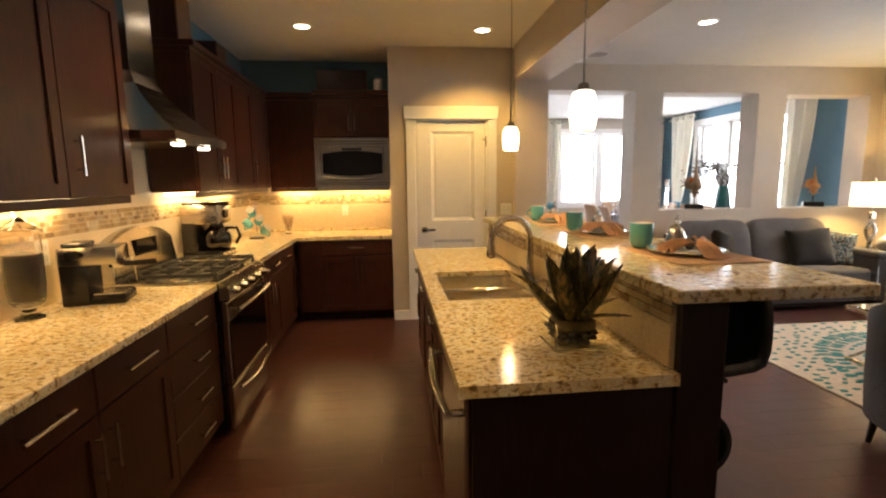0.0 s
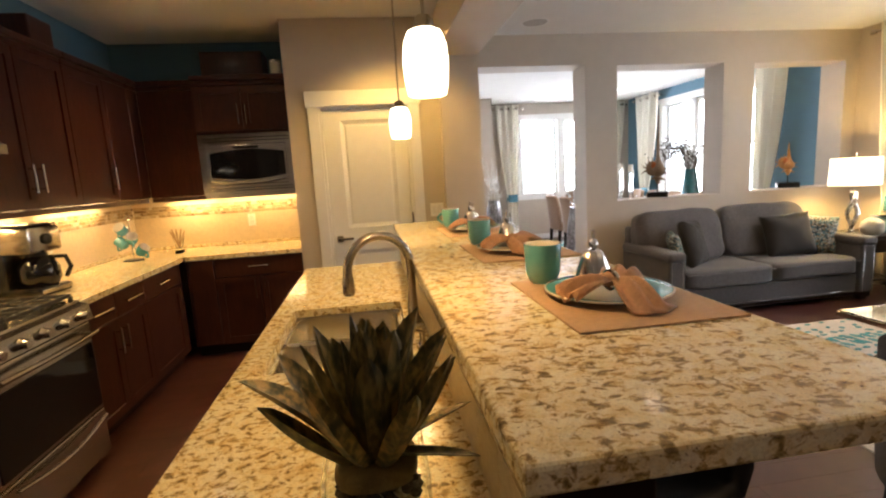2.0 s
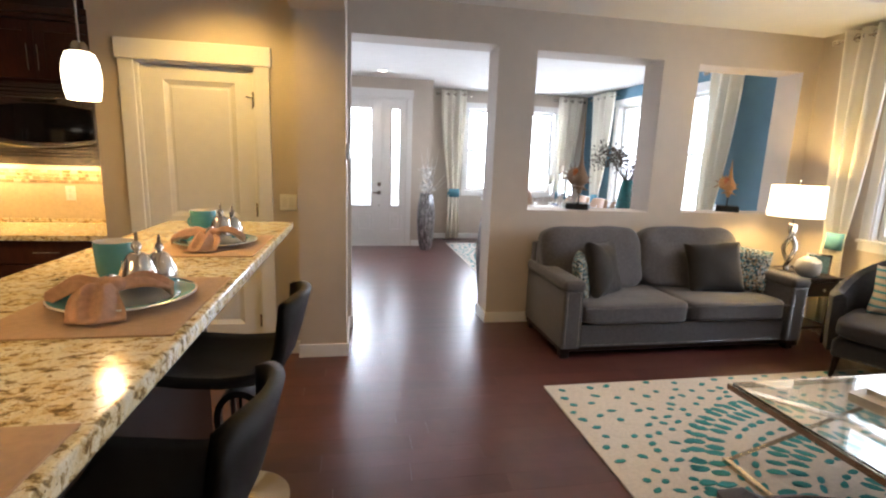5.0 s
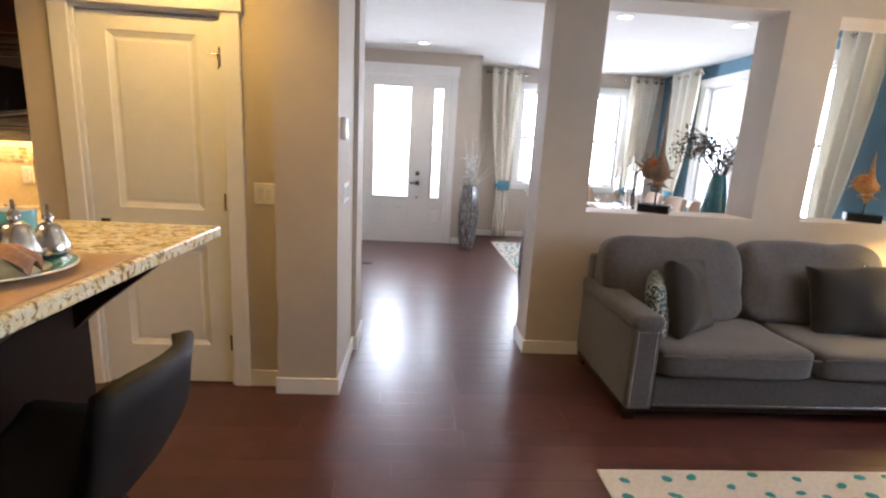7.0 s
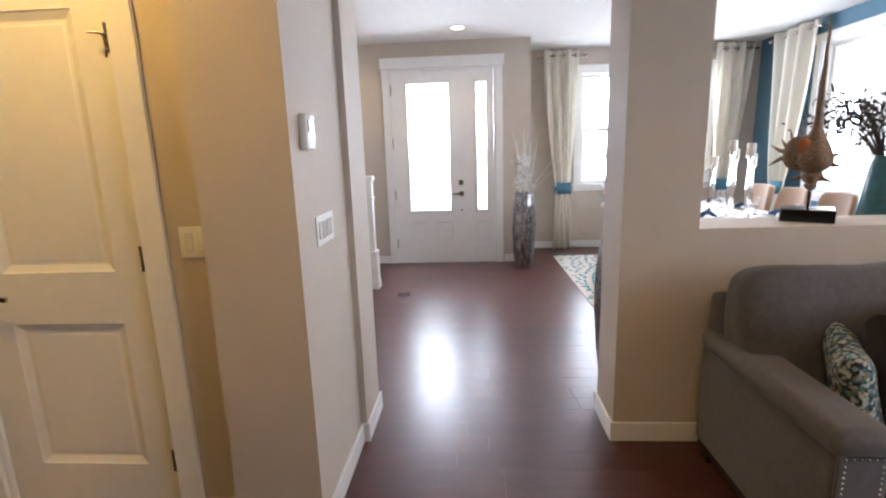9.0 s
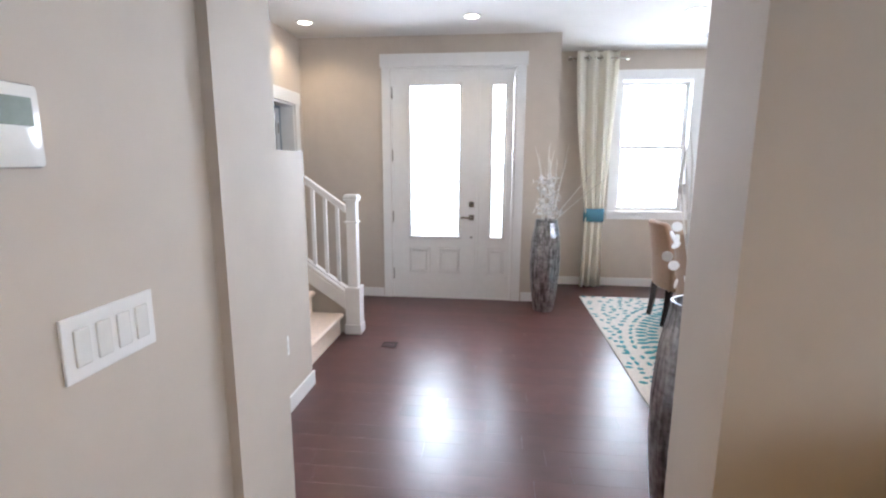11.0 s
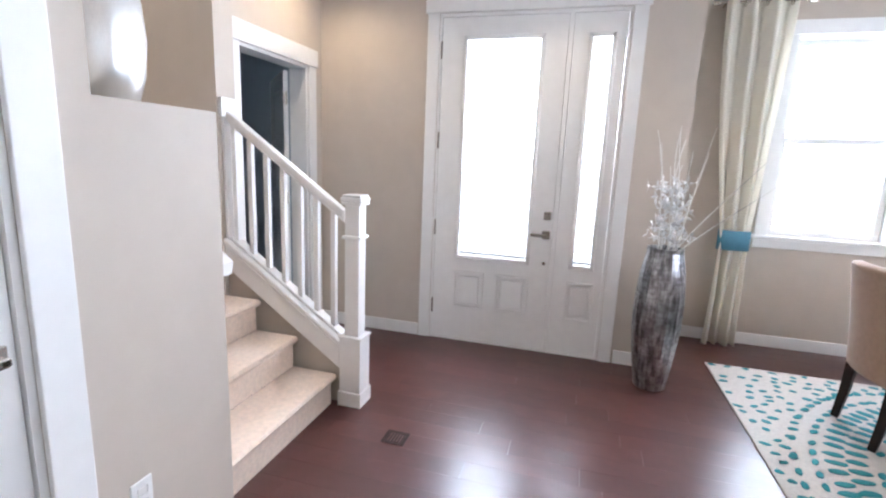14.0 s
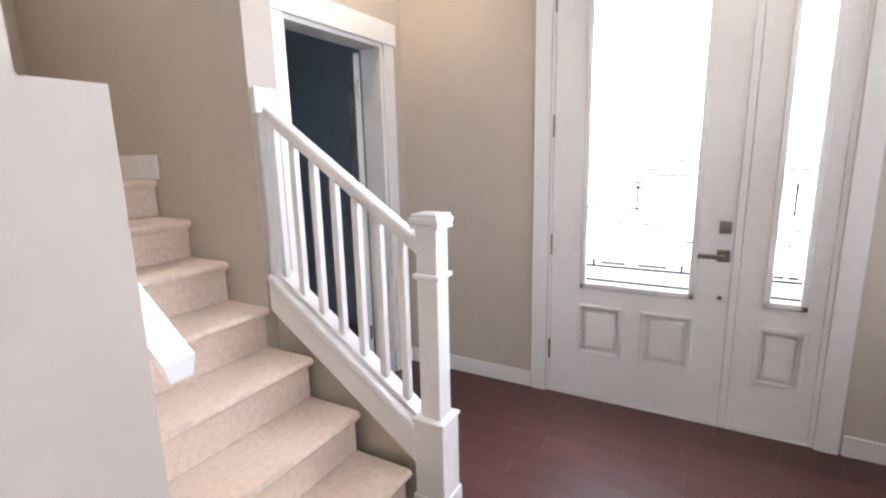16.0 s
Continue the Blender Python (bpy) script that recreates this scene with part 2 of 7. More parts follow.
def thing(name, at=(0, 0, 0), label="", category="", group="", kind="", rz=0.0):
    ob = new(name)
    ob.empty_display_size = 0.05
    ob.matrix_world = pose(*at, 0, 0, rz)
    OFF[ob] = Vector(at)
    return tagged(ob, label, category, group, kind)


def mesh_of(name, bm, mat, smooth=False):
    me = bpy.data.meshes.new(name)
    bmesh.ops.recalc_face_normals(bm, faces=bm.faces)
    bm.to_mesh(me)
    bm.free()
    me.materials.append(mat)
    if smooth:
        for p in me.polygons:
            p.use_smooth = True
        me.set_sharp_from_angle(angle=radians(38))
    return me


def part(name, bm, mat, parent=None, label="", smooth=False, local=False):
    """One mesh under its thing. World coordinates, unless local."""
    off = OFF.get(parent, Vector()) if parent and not local else Vector()
    if off.length:
        bmesh.ops.translate(bm, verts=bm.verts, vec=-off)
    ob = new(name, mesh_of(name, bm, mat, smooth))
    if parent:
        ob.parent = parent
        OFF[ob] = OFF.get(parent, Vector())
    return tagged(ob, label)


def solid(name, bm, mat, label="", category="", kind="", group="", smooth=False):
    """A top-level thing of one mesh."""
    ob = part(name, bm, mat, None, "", smooth)
    return tagged(ob, label, category, group, kind)


def box(bm, x0, x1, y0, y1, z0, z1, bev=0.0, seg=2):
    v = [bm.verts.new((x, y, z)) for z in (z0, z1) for y in (y0, y1) for x in (x0, x1)]
    f = [bm.faces.new([v[i] for i in q]) for q in ((0, 2, 3, 1), (4, 5, 7, 6), (0, 1, 5, 4), (2, 6, 7, 3), (0, 4, 6, 2), (1, 3, 7, 5))]
    if bev:
        edges = {e for q in f for e in q.edges}
        bmesh.ops.bevel(bm, geom=list(edges), offset=bev, segments=seg, profile=0.5, affect="EDGES")
    return bm


def bx(*dims, bev=0.0, seg=2):
    return box(bmesh.new(), *dims, bev=bev, seg=seg)


def lathe(bm, profile, at=(0, 0, 0), seg=28, squash=1.0):
    rings = []
    for r, z in profile:
        if r < 1e-5:
            rings.append([bm.verts.new((at[0], at[1], at[2] + z))])
        else:
            rings.append([bm.verts.new((at[0] + r * math.cos(2 * math.pi * i / seg), at[1] + squash * r * math.sin(2 * math.pi * i / seg), at[2] + z)) for i in range(seg)])
    for a, b in zip(rings, rings[1:]):
        for i in range(seg):
            j = (i + 1) % seg
            if len(a) == 1 and len(b) == 1:
                break
            if len(a) == 1:
                bm.faces.new((a[0], b[i], b[j]))
            elif len(b) == 1:
                bm.faces.new((a[i], a[j], b[0]))
            else:
                bm.faces.new((a[i], a[j], b[j], b[i]))
    return bm


def tube(bm, pts, r, seg=10, closed=False, flat=1.0):
    """A round bar along points; r may be a list."""
    pts = [Vector(p) for p in pts]
    n = len(pts)
    rs = r if isinstance(r, (list, tuple)) else [r] * n
    rings, up = [], Vector((0.0171, 0.013, 1.0))
    for i, p in enumerate(pts):
        d = (pts[(i + 1) % n] - pts[i - 1]) if closed else pts[min(i + 1, n - 1)] - pts[max(i - 1, 0)]
        d.normalize()
        if abs(d.dot(up.normalized())) > 0.95:
            up = Vector((1, 0.02, 0.01))
        u = d.cross(up).normalized()
        w = u.cross(d).normalized()
        up = w.copy()
        rings.append([bm.verts.new(p + rs[i] * (math.cos(2 * math.pi * k / seg) * u + flat * math.sin(2 * math.pi * k / seg) * w)) for k in range(seg)])
    m = n if closed else n - 1
    for i in range(m):
        a, b = rings[i], rings[(i + 1) % n]
        for k in range(seg):
            bm.faces.new((a[k], a[(k + 1) % seg], b[(k + 1) % seg], b[k]))
    if not closed:
        bm.faces.new(rings[0][::-1])
        bm.faces.new(rings[-1])
    return bm


def rod(p0, p1, r, seg=12):
    return tube(bmesh.new(), [p0, p1], r, seg)


def puff(bm, c, s, power=3.2, n=10, pinch=0.0, wob=0.0, seed=0, m=None):
    """A stuffed block: a rounded box of half sizes s about c; pinch pulls the middle of the rim in, as on a pillow."""
    bmesh.ops.create_cube(bm, size=2.0)
    bmesh.ops.subdivide_edges(bm, edges=bm.edges[:], cuts=n, use_grid_fill=True)
    for v in bm.verts:
        p = v.co.copy()
        k = (abs(p.x) ** power + abs(p.y) ** power + abs(p.z) ** power) ** (1 / power)
        p /= max(k, 1e-6)
        if pinch:
            q = 1 - pinch * (1 - min(1, abs(p.z)) ) * 0.0 - pinch * (p.x * p.x * (1 - p.y * p.y) + p.y * p.y * (1 - p.x * p.x)) * 0.5
            p.x *= q
            p.y *= q
        p = Vector((p.x * s[0], p.y * s[1], p.z * s[2]))
        if wob:
            p += wob * noise.noise_vector(p * 5 + Vector((seed, seed * 2, 0)))
        if m is not None:
            p = m @ p
        v.co = p + Vector(c)
    return bm


def grid_wall(xs, ys, zs, solid_at):
    """Blocks on a grid, joined: only the faces between solid and empty."""
    bm, made = bmesh.new(), {}

    def vert(i, j, k):
        if (i, j, k) not in made:
            made[(i, j, k)] = bm.verts.new((xs[i], ys[j], zs[k]))
        return made[(i, j, k)]
    n = (len(xs) - 1, len(ys) - 1, len(zs) - 1)

    def full(i, j, k):
        if not (0 <= i < n[0] and 0 <= j < n[1] and 0 <= k < n[2]):
            return False
        return solid_at((xs[i] + xs[i + 1]) / 2, (ys[j] + ys[j + 1]) / 2, (zs[k] + zs[k + 1]) / 2)
    for i in range(n[0]):
        for j in range(n[1]):
            for k in range(n[2]):
                if not full(i, j, k):
                    continue
                for d, q in (((-1, 0, 0), ((0, 0, 0), (0, 0, 1), (0, 1, 1), (0, 1, 0))), ((1, 0, 0), ((1, 0, 0), (1, 1, 0), (1, 1, 1), (1, 0, 1))),
                             ((0, -1, 0), ((0, 0, 0), (1, 0, 0), (1, 0, 1), (0, 0, 1))), ((0, 1, 0), ((0, 1, 0), (0, 1, 1), (1, 1, 1), (1, 1, 0))),
                             ((0, 0, -1), ((0, 0, 0), (0, 1, 0), (1, 1, 0), (1, 0, 0))), ((0, 0, 1), ((0, 0, 1), (1, 0, 1), (1, 1, 1), (0, 1, 1)))):
                    if not full(i + d[0], j + d[1], k + d[2]):
                        bm.faces.new([vert(i + a, j + b, k + c) for a, b, c in q])
    return bm


def wall(name, x0, x1, y0, y1, z0, z1, holes=(), mat=None, axis="x"):
    """A wall block with holes through it: (from, to, bottom, top) along its run."""
    us = sorted({*(v for h in holes for v in h[:2]), *((x0, x1) if axis == "x" else (y0, y1))})
    zs = sorted({z0, z1, *(v for h in holes for v in h[2:4])})
    zs = [z for z in zs if z0 <= z <= z1]

    def at(x, y, z):
        u = x if axis == "x" else y
        return not any(h[0] < u < h[1] and h[2] < z < h[3] for h in holes)
    bm = grid_wall(us if axis == "x" else [x0, x1], [y0, y1] if axis == "x" else us, zs, at)
    return solid(name, bm, mat or PAINT, kind="structure")


# ---- setting ----
RX = 6.15     # outer wall of living and dining room
wall("wall_kitchen_left", -1.6, -1.45, -3, 5.85, 0, CEIL, axis="y")
wall("wall_kitchen_back", -1.45, 0.126, 5.7, 5.85, 0, CEIL)
wall("wall_pantry_front", 0.126, 1.385, 5.05, 5.17, 0, CEIL, [(0.375, 1.115, 0, 2.045)])
wall("wall_pantry_side", 0.126, 0.246, 5.17, 5.7, 0, CEIL, axis="y")
wall("wall_pantry_back", 0.246, 1.36, 5.73, 5.85, 0, CEIL)
wall("wall_wing", 1.385, 1.715, 4.965, 5.59, 0, CEIL, axis="y")
wall("wall_pier", 1.36, 1.745, 5.59, 5.905, 0, CEIL, axis="y")
wall("wall_divider", 1.745, RX, 5.61, 5.905, 0, CEIL, [(1.745, 2.967, 0, 2.442), (3.31, 4.51, 1.055, 2.425), (4.87, 5.985, 1.055, 2.412)])
wall("wall_living_side", RX, RX + 0.16, -3, 5.905, 0, CEIL, [(1.95, 4.85, 0.92, 2.46)], axis="y")
wall("wall_dining_side", RX, RX + 0.16, 5.905, 10.53, 0, CEIL, [(6.95, 9.2, 0.86, 2.46)], BLUE, axis="y")
wall("wall_dining_front", 3.026, RX, 10.37, 10.53, 0, CEIL, [(3.82, 5.52, 0.92, 2.42)])
wall("wall_jog", 2.9, 3.026, 9.70, 10.53, 0, CEIL, axis="y")
wall("wall_entry", 0.2, 3.026, 9.545, 9.70, 0, CEIL, [(1.302, 2.60, 0, 2.43)])
wall("wall_powder_room", 0.2, 0.340, 8.47, 9.545, 0, CEIL, [(8.58, 9.34, 0, 2.05)], axis="y")
wall("wall_stair_far", -1.65, 0.2, 8.318, 8.52, 0, 5.0)
wall("wall_stair_near", -1.65, 0.915, 7.25, 7.358, 0, 5.0)
wall("wall_hall_closet", 1.115, 1.226, 5.905, 6.95, 0, CEIL, [(5.975, 6.757, 0, 2.05)], axis="y")
wall("wall_ledge", 0.82, 1.226, 6.95, 7.362, 0, 1.531, axis="y")
wall("wall_niche_side", 0.70, 1.115, 6.83, 6.95, 0, CEIL)
wall("wall_niche_back", 0.70, 0.82, 6.95, 7.25, 0, CEIL, axis="y")
wall("wall_rear", -1.6, RX + 0.16, -3.15, -3, 0, CEIL)
wall("wall_closet_back", 0.4, 0.5, 5.85, 6.83, 0, CEIL, axis="y")
# unseen opening high in the end wall, added to let the stair fill in
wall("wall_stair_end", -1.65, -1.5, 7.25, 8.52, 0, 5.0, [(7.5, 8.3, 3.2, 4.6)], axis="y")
wall("wall_stair_stub", 0.2, 0.402, 8.318, 8.47, 0, CEIL, axis="y")
wall("wall_powder_back", -1.9, -1.8, 8.52, 10.1, 0, CEIL, mat=SLATE, axis="y")
wall("wall_powder_far", -1.8, 0.2, 9.95, 10.1, 0, CEIL, mat=SLATE)
wall("wall_powder_near", -1.8, 0.2, 8.52, 8.56, 0, CEIL, mat=SLATE)
solid("wall_upper_kitchen_blue", grid_wall([-1.45, -1.435, 0.126], [-1, 5.685, 5.7], [2.40, CEIL], lambda x, y, z: x < -1.435 or y > 5.685), BLUE, kind="structure")

# ceilings, each over its own rooms; the stairwell is open upwards
solid("ceiling", grid_wall([-1.95, -1.6, 0.36, 6.31], [-3.15, 5.85, 7.25, 8.40, 10.53], [CEIL, CEIL + 0.12],
                           lambda x, y, z: not (x < 0.36 and 7.25 < y < 8.40) and not (x < -1.6 and y < 7.25)), CEILING, kind="structure")
solid("ceiling_stairwell", bx(-3.35, 0.5, 7.25, 8.52, 5.0, 5.1), CEILING, kind="structure")
wall("wall_stairwell_front", 0.36, 0.48, 7.25, 8.52, CEIL + 0.12, 5.0, axis="y")
solid("beam", bx(1.36, 1.712, -3, 4.965, 2.41, CEIL), PAINT, kind="structure")
solid("ground", bx(-60, 60, -60, 60, -0.3, -0.14), plain("pale_concrete", (0.55, 0.53, 0.50), 0.9, vary=0.15), kind="structure")
solid("floor", bx(-1.9, 6.31, -3.15, 10.53, -0.14, -0.012), FLOORJ, kind="structure")

# plain overcast distance outside the windows
solid("backdrop_front", bx(-6, 14, 14.0, 14.1, -0.14, 7), OUTSIDE, kind="structure")
solid("backdrop_side", bx(12.0, 12.1, -6, 13.9, -0.14, 7), OUTSIDE, kind="structure")

# baseboards
BB = 0.10


def base(x0, x1, y0, y1):
    bm = bx(x0, x1, y0, y1, 0, BB, bev=0.004)
    solid("baseboard", bm, WHITE, kind="structure")


base(0.128, 0.288, 5.036, 5.048)
base(1.208, 1.370, 5.036, 5.048)
base(1.372, 1.731, 4.950, 4.963)
base(1.717, 1.731, 4.966, 5.574)
base(1.717, 1.760, 5.576, 5.588)
base(1.747, 1.760, 5.590, 5.918)
base(1.240, 1.745, 5.907, 5.920)
base(2.951, 2.965, 5.600, 5.915)
base(2.951, 6.14, 5.596, 5.608)
base(2.951, 6.14, 5.907, 5.920)
base(1.228, 1.241, 6.862, 7.376)
base(0.342, 0.355, 9.45, 9.543)
base(0.357, 1.205, 9.531, 9.543)
base(2.705, 3.040, 9.531, 9.543)
base(3.028, 3.041, 9.545, 10.355)
base(3.043, 6.14, 10.356, 10.368)
base(6.136, 6.148, 5.93, 10.355)
base(6.136, 6.148, -2.9, 5.59)
solid("baseboard", bx(-1.48, -0.285, 8.302, 8.316, 1.322, 1.44, bev=0.004), WHITE, kind="structure")


def door_slab(name, w, h, t, panels, parent, mat=None):
    """A door leaf in its own plane: x along, y through, panels recessed with raised fields on both faces."""
    xs = sorted({0, w, *(v for p in panels for v in p[:2])})
    zs = sorted({0, h, *(v for p in panels for v in p[2:])})
    bm = grid_wall(xs, [0, t], zs, lambda x, y, z: not any(p[0] < x < p[1] and p[2] < z < p[3] for p in panels))
    leaf = part(name, bm, mat or WHITE, parent, local=True)
    for x0, x1, z0, z1 in panels:
        bm = bmesh.new()
        for y, d in ((0.0, 1), (t, -1)):
            loops = []
            for g, dep in ((0.0, 0.0005), (0.006, 0.004), (0.030, 0.013), (0.040, 0.013), (0.048, 0.011)):
                loops.append([bm.verts.new((a, y + d * dep, b)) for a, b in ((x0 + g, z0 + g), (x1 - g, z0 + g), (x1 - g, z1 - g), (x0 + g, z1 - g))])
            for la, lb in zip(loops, loops[1:]):
                for k in range(4):
                    bm.faces.new((la[k], la[(k + 1) % 4], lb[(k + 1) % 4], lb[k]))
            bm.faces.new(loops[-1])
        part("panel", bm, mat or WHITE, leaf, local=True)
    return leaf


def lever(parent, x, z, y, side, out=-1, name="door_handle"):
    """A square rose and a bent lever; side: the way the lever points."""
    bm = bx(x - 0.026, x + 0.026, min(y, y + out * 0.010), max(y, y + out * 0.010), z - 0.026, z + 0.026, bev=0.003)
    a = y + out * 0.045
    box(bm, x - 0.009, x + 0.009, min(y, a), max(y, a), z - 0.009, z + 0.009, bev=0.002)
    box(bm, min(x - side * 0.012, x + side * 0.115), max(x - side * 0.012, x + side * 0.115), min(a, a - out * 0.014), max(a, a - out * 0.014), z - 0.010, z + 0.010, bev=0.004)
    return part(name, bm, NICKEL, parent, "brushed nickel lever handle", local=True)


def hinge(parent, x, z, y):
    return part("hinge", bx(x - 0.008, x + 0.008, y - 0.012, y, z - 0.05, z + 0.05, bev=0.003), NICKEL, parent, "nickel hinge", local=True)


def casing(name, w, h, head, at, rz, label, side=0.09):
    """Flat craftsman trim round an opening that starts at local x = 0: two sides and a taller head that overhangs."""
    t = thing(name, at, kind="structure", label=label, category="door trim", rz=rz)
    part("side_casing", bx(-side, 0.0, -0.018, 0, 0, h, bev=0.003), WHITE, t, local=True)
    part("side_casing", bx(w, w + side, -0.018, 0, 0, h, bev=0.003), WHITE, t, local=True)
    part("head_casing", bx(-side - 0.015, w + side + 0.015, -0.026, 0, h, h + head, bev=0.004), WHITE, t, local=True)
    return t


def jamb(parent, w, h, depth):
    part("jamb", grid_wall([0, 0.02, w - 0.02, w], [0.0, depth], [0, h - 0.02, h], lambda x, y, z: x < 0.02 or x > w - 0.02 or z > h - 0.02), WHITE, parent, local=True)


# pantry door
d = thing("door_pantry", (0.375, 5.05, 0), "closed white two-panel pantry door with a nickel lever", "door", kind="structure")
jamb(d, 0.74, 2.045, 0.12)
leaf = thing("leaf", (0, 0, 0))
leaf.parent, leaf.matrix_world = d, pose(0.398, 5.062, 0.012)
door_slab("leaf_panel", 0.694, 2.008, 0.035, [(0.137, 0.582, 0.226, 0.82), (0.137, 0.582, 1.02, 1.92)], leaf)
lever(leaf, 0.06, 0.93, 0.0, 1)
for z in (0.25, 1.07, 1.82):
    hinge(leaf, 0.70, z, 0.0)
bm = tube(bmesh.new(), [(0.69, -0.002, 1.83), (0.69, -0.03, 1.83), (0.655, -0.035, 1.835)], 0.005, 6)
tube(bm, [(0.69, -0.012, 1.83), (0.70, -0.02, 1.78), (0.69, -0.012, 1.76)], 0.004, 6)
part("door_stop", bm, NICKEL, leaf, "small nickel hinge-pin door stop", local=True)
casing("trim_pantry", 0.74, 2.045, 0.125, (0.375, 5.05, 0), 0, "white flat casing with a tall head round the pantry door")

# hall closet door, in the wall that faces +x
d = thing("door_closet", (1.226, 5.975, 0), "closed white two-panel closet door with a nickel lever", "door", kind="structure", rz=90)
jamb(d, 0.782, 2.05, 0.11)
leaf = thing("leaf", (0, 0, 0))
leaf.parent, leaf.matrix_world = d, pose(1.214, 5.998, 0.012, 0, 0, 90)
door_slab("leaf_panel", 0.735, 2.012, 0.035, [(0.137, 0.598, 0.226, 0.845), (0.137, 0.598, 1.075, 1.92)], leaf)
lever(leaf, 0.690, 0.945, 0.0, -1)
casing("trim_closet", 0.782, 2.05, 0.125, (1.226, 5.975, 0), 90, "white flat casing round the hall closet door", side=0.10)

# powder room doorway with its door opened inwards
d = thing("trim_powder_room", (0.340, 8.58, 0), kind="structure", label="white flat casing and jamb of the powder room doorway", category="door trim", rz=90)
jamb(d, 0.76, 2.05, 0.14)
part("side_casing", bx(-0.105, 0.0, -0.018, 0, 0, 2.05, bev=0.003), WHITE, d, local=True)
part("side_casing", bx(0.76, 0.86, -0.018, 0, 0, 2.05, bev=0.003), WHITE, d, local=True)
part("head_casing", bx(-0.115, 0.875, -0.026, 0, 2.05, 2.172, bev=0.004), WHITE, d, local=True)
leaf = thing("door_powder_room", (0.19, 9.315, 0.012), "white panelled powder room door standing open inwards", "door", kind="structure", rz=133)
door_slab("leaf_panel", 0.70, 2.0, 0.035, [(0.13, 0.57, 0.20, 0.85), (0.13, 0.57, 1.09, 1.87)], leaf)
for z in (0.25, 1.05, 1.80):
    hinge(leaf, 0.0, z, 0.02)
lever(leaf, 0.63, 0.95, 0.0, -1)

# front door with sidelight
FY = 9.545
d = thing("door_front", (1.302, FY, 0), "white front door with a tall leaded glass pane and matching sidelight", "door", kind="structure")
part("frame", grid_wall([1.302, 1.318, 2.205, 2.235, 2.58, 2.60], [FY, FY + 0.14], [0, 0.012, 2.405, 2.43],
                        lambda x, y, z: x < 1.318 or x > 2.58 or z > 2.405 or z < 0.012 or 2.205 < x < 2.235), WHITE, d)


def lite_leaf(name, x0, x1, gx0, gx1, panels):
    z0, z1, g0, g1 = 0.016, 2.402, 0.668, 2.272
    xs = sorted({x0, x1, gx0, gx1, *(v for p in panels for v in p[:2])})
    zs = sorted({z0, z1, g0, g1, 0.272, 0.562})
    ya, yb = FY + 0.006, FY + 0.05
    leaf = part(name, grid_wall(xs, [ya, yb], zs, lambda x, y, z: not (gx0 < x < gx1 and g0 < z < g1) and not any(p[0] < x < p[1] and 0.272 < z < 0.562 for p in panels)), WHITE, d)
    for p0, p1 in panels:
        bm = bx(p0, p1, ya + 0.014, yb, 0.272, 0.562)
        box(bm, p0 + 0.034, p1 - 0.034, ya + 0.002, ya + 0.016, 0.306, 0.528, bev=0.011, seg=2)
        for a, b, c, e in ((p0, p1, 0.272, 0.284), (p0, p1, 0.550, 0.562), (p0, p0 + 0.012, 0.284, 0.550), (p1 - 0.012, p1, 0.284, 0.550)):
            box(bm, a - 0.005, b + 0.005, ya - 0.006, ya + 0.010, c - 0.005, e + 0.005, bev=0.005, seg=2)
        part("panel", bm, WHITE, leaf)
    bm = bmesh.new()
    for a, b, c, e in ((gx0, gx1, g0, g0 + 0.018), (gx0, gx1, g1 - 0.018, g1), (gx0, gx0 + 0.018, g0, g1), (gx1 - 0.018, gx1, g0, g1)):
        box(bm, a - 0.006, b + 0.006, ya - 0.010, ya + 0.014, c - 0.006, e + 0.006, bev=0.005, seg=1)
    part("glazing_bead", bm, WHITE, leaf)
    pane = part("pane", bx(gx0 - 0.005, gx1 + 0.005, ya + 0.018, ya + 0.026, g0 - 0.005, g1 + 0.005), PANE, leaf, "leaded clear glass")
    pane.visible_shadow = False
    # lead lines
    bm, w = bmesh.new(), 0.009
    gw = gx1 - gx0
    yl0, yl1 = ya + 0.011, ya + 0.017

    def hl(u0, u1, z):
        box(bm, gx0 + u0 * gw, gx0 + u1 * gw, yl0, yl1, z - w / 2, z + w / 2)

    def vl(u, za, zb):
        box(bm, gx0 + u * gw - w / 2, gx0 + u * gw + w / 2, yl0, yl1, za, zb)
    for z, u0, u1 in ((0.71, 0, 1), (0.79, 0, 1), (0.81, 0.18, 0.40), (0.81, 0.52, 0.76), (0.95, 0, 0.10), (0.96, 0.42, 0.52), (0.95, 0.9, 1), (1.0, 0.10, 0.18), (1.0, 0.78, 0.88), (1.03, 0.2, 0.42), (1.03, 0.54, 0.76),
                      (1.11, 0, 0.10), (1.11, 0.42, 0.52), (1.11, 0.88, 1), (1.22, 0.10, 0.20), (1.22, 0.44, 0.53), (1.245, 0.44, 0.53), (1.22, 0.78, 0.87), (1.28, 0, 0.2), (1.28, 0.22, 0.42), (1.28, 0.54, 1), (1.31, 0.20, 0.42), (1.31, 0.54, 0.78), (1.355, 0.12, 0.2), (1.355, 0.8, 0.9)):
        hl(u0, u1, z)
    for u, za, zb in ((0.11, 0.79, 0.84), (0.89, 0.79, 0.84), (0.48, 1.10, 1.24)):
        vl(u, za, zb)
    part("lead_lines", bm, plain("lead_came", (0.05, 0.05, 0.055), 0.6, 0.2), pane)
    return leaf


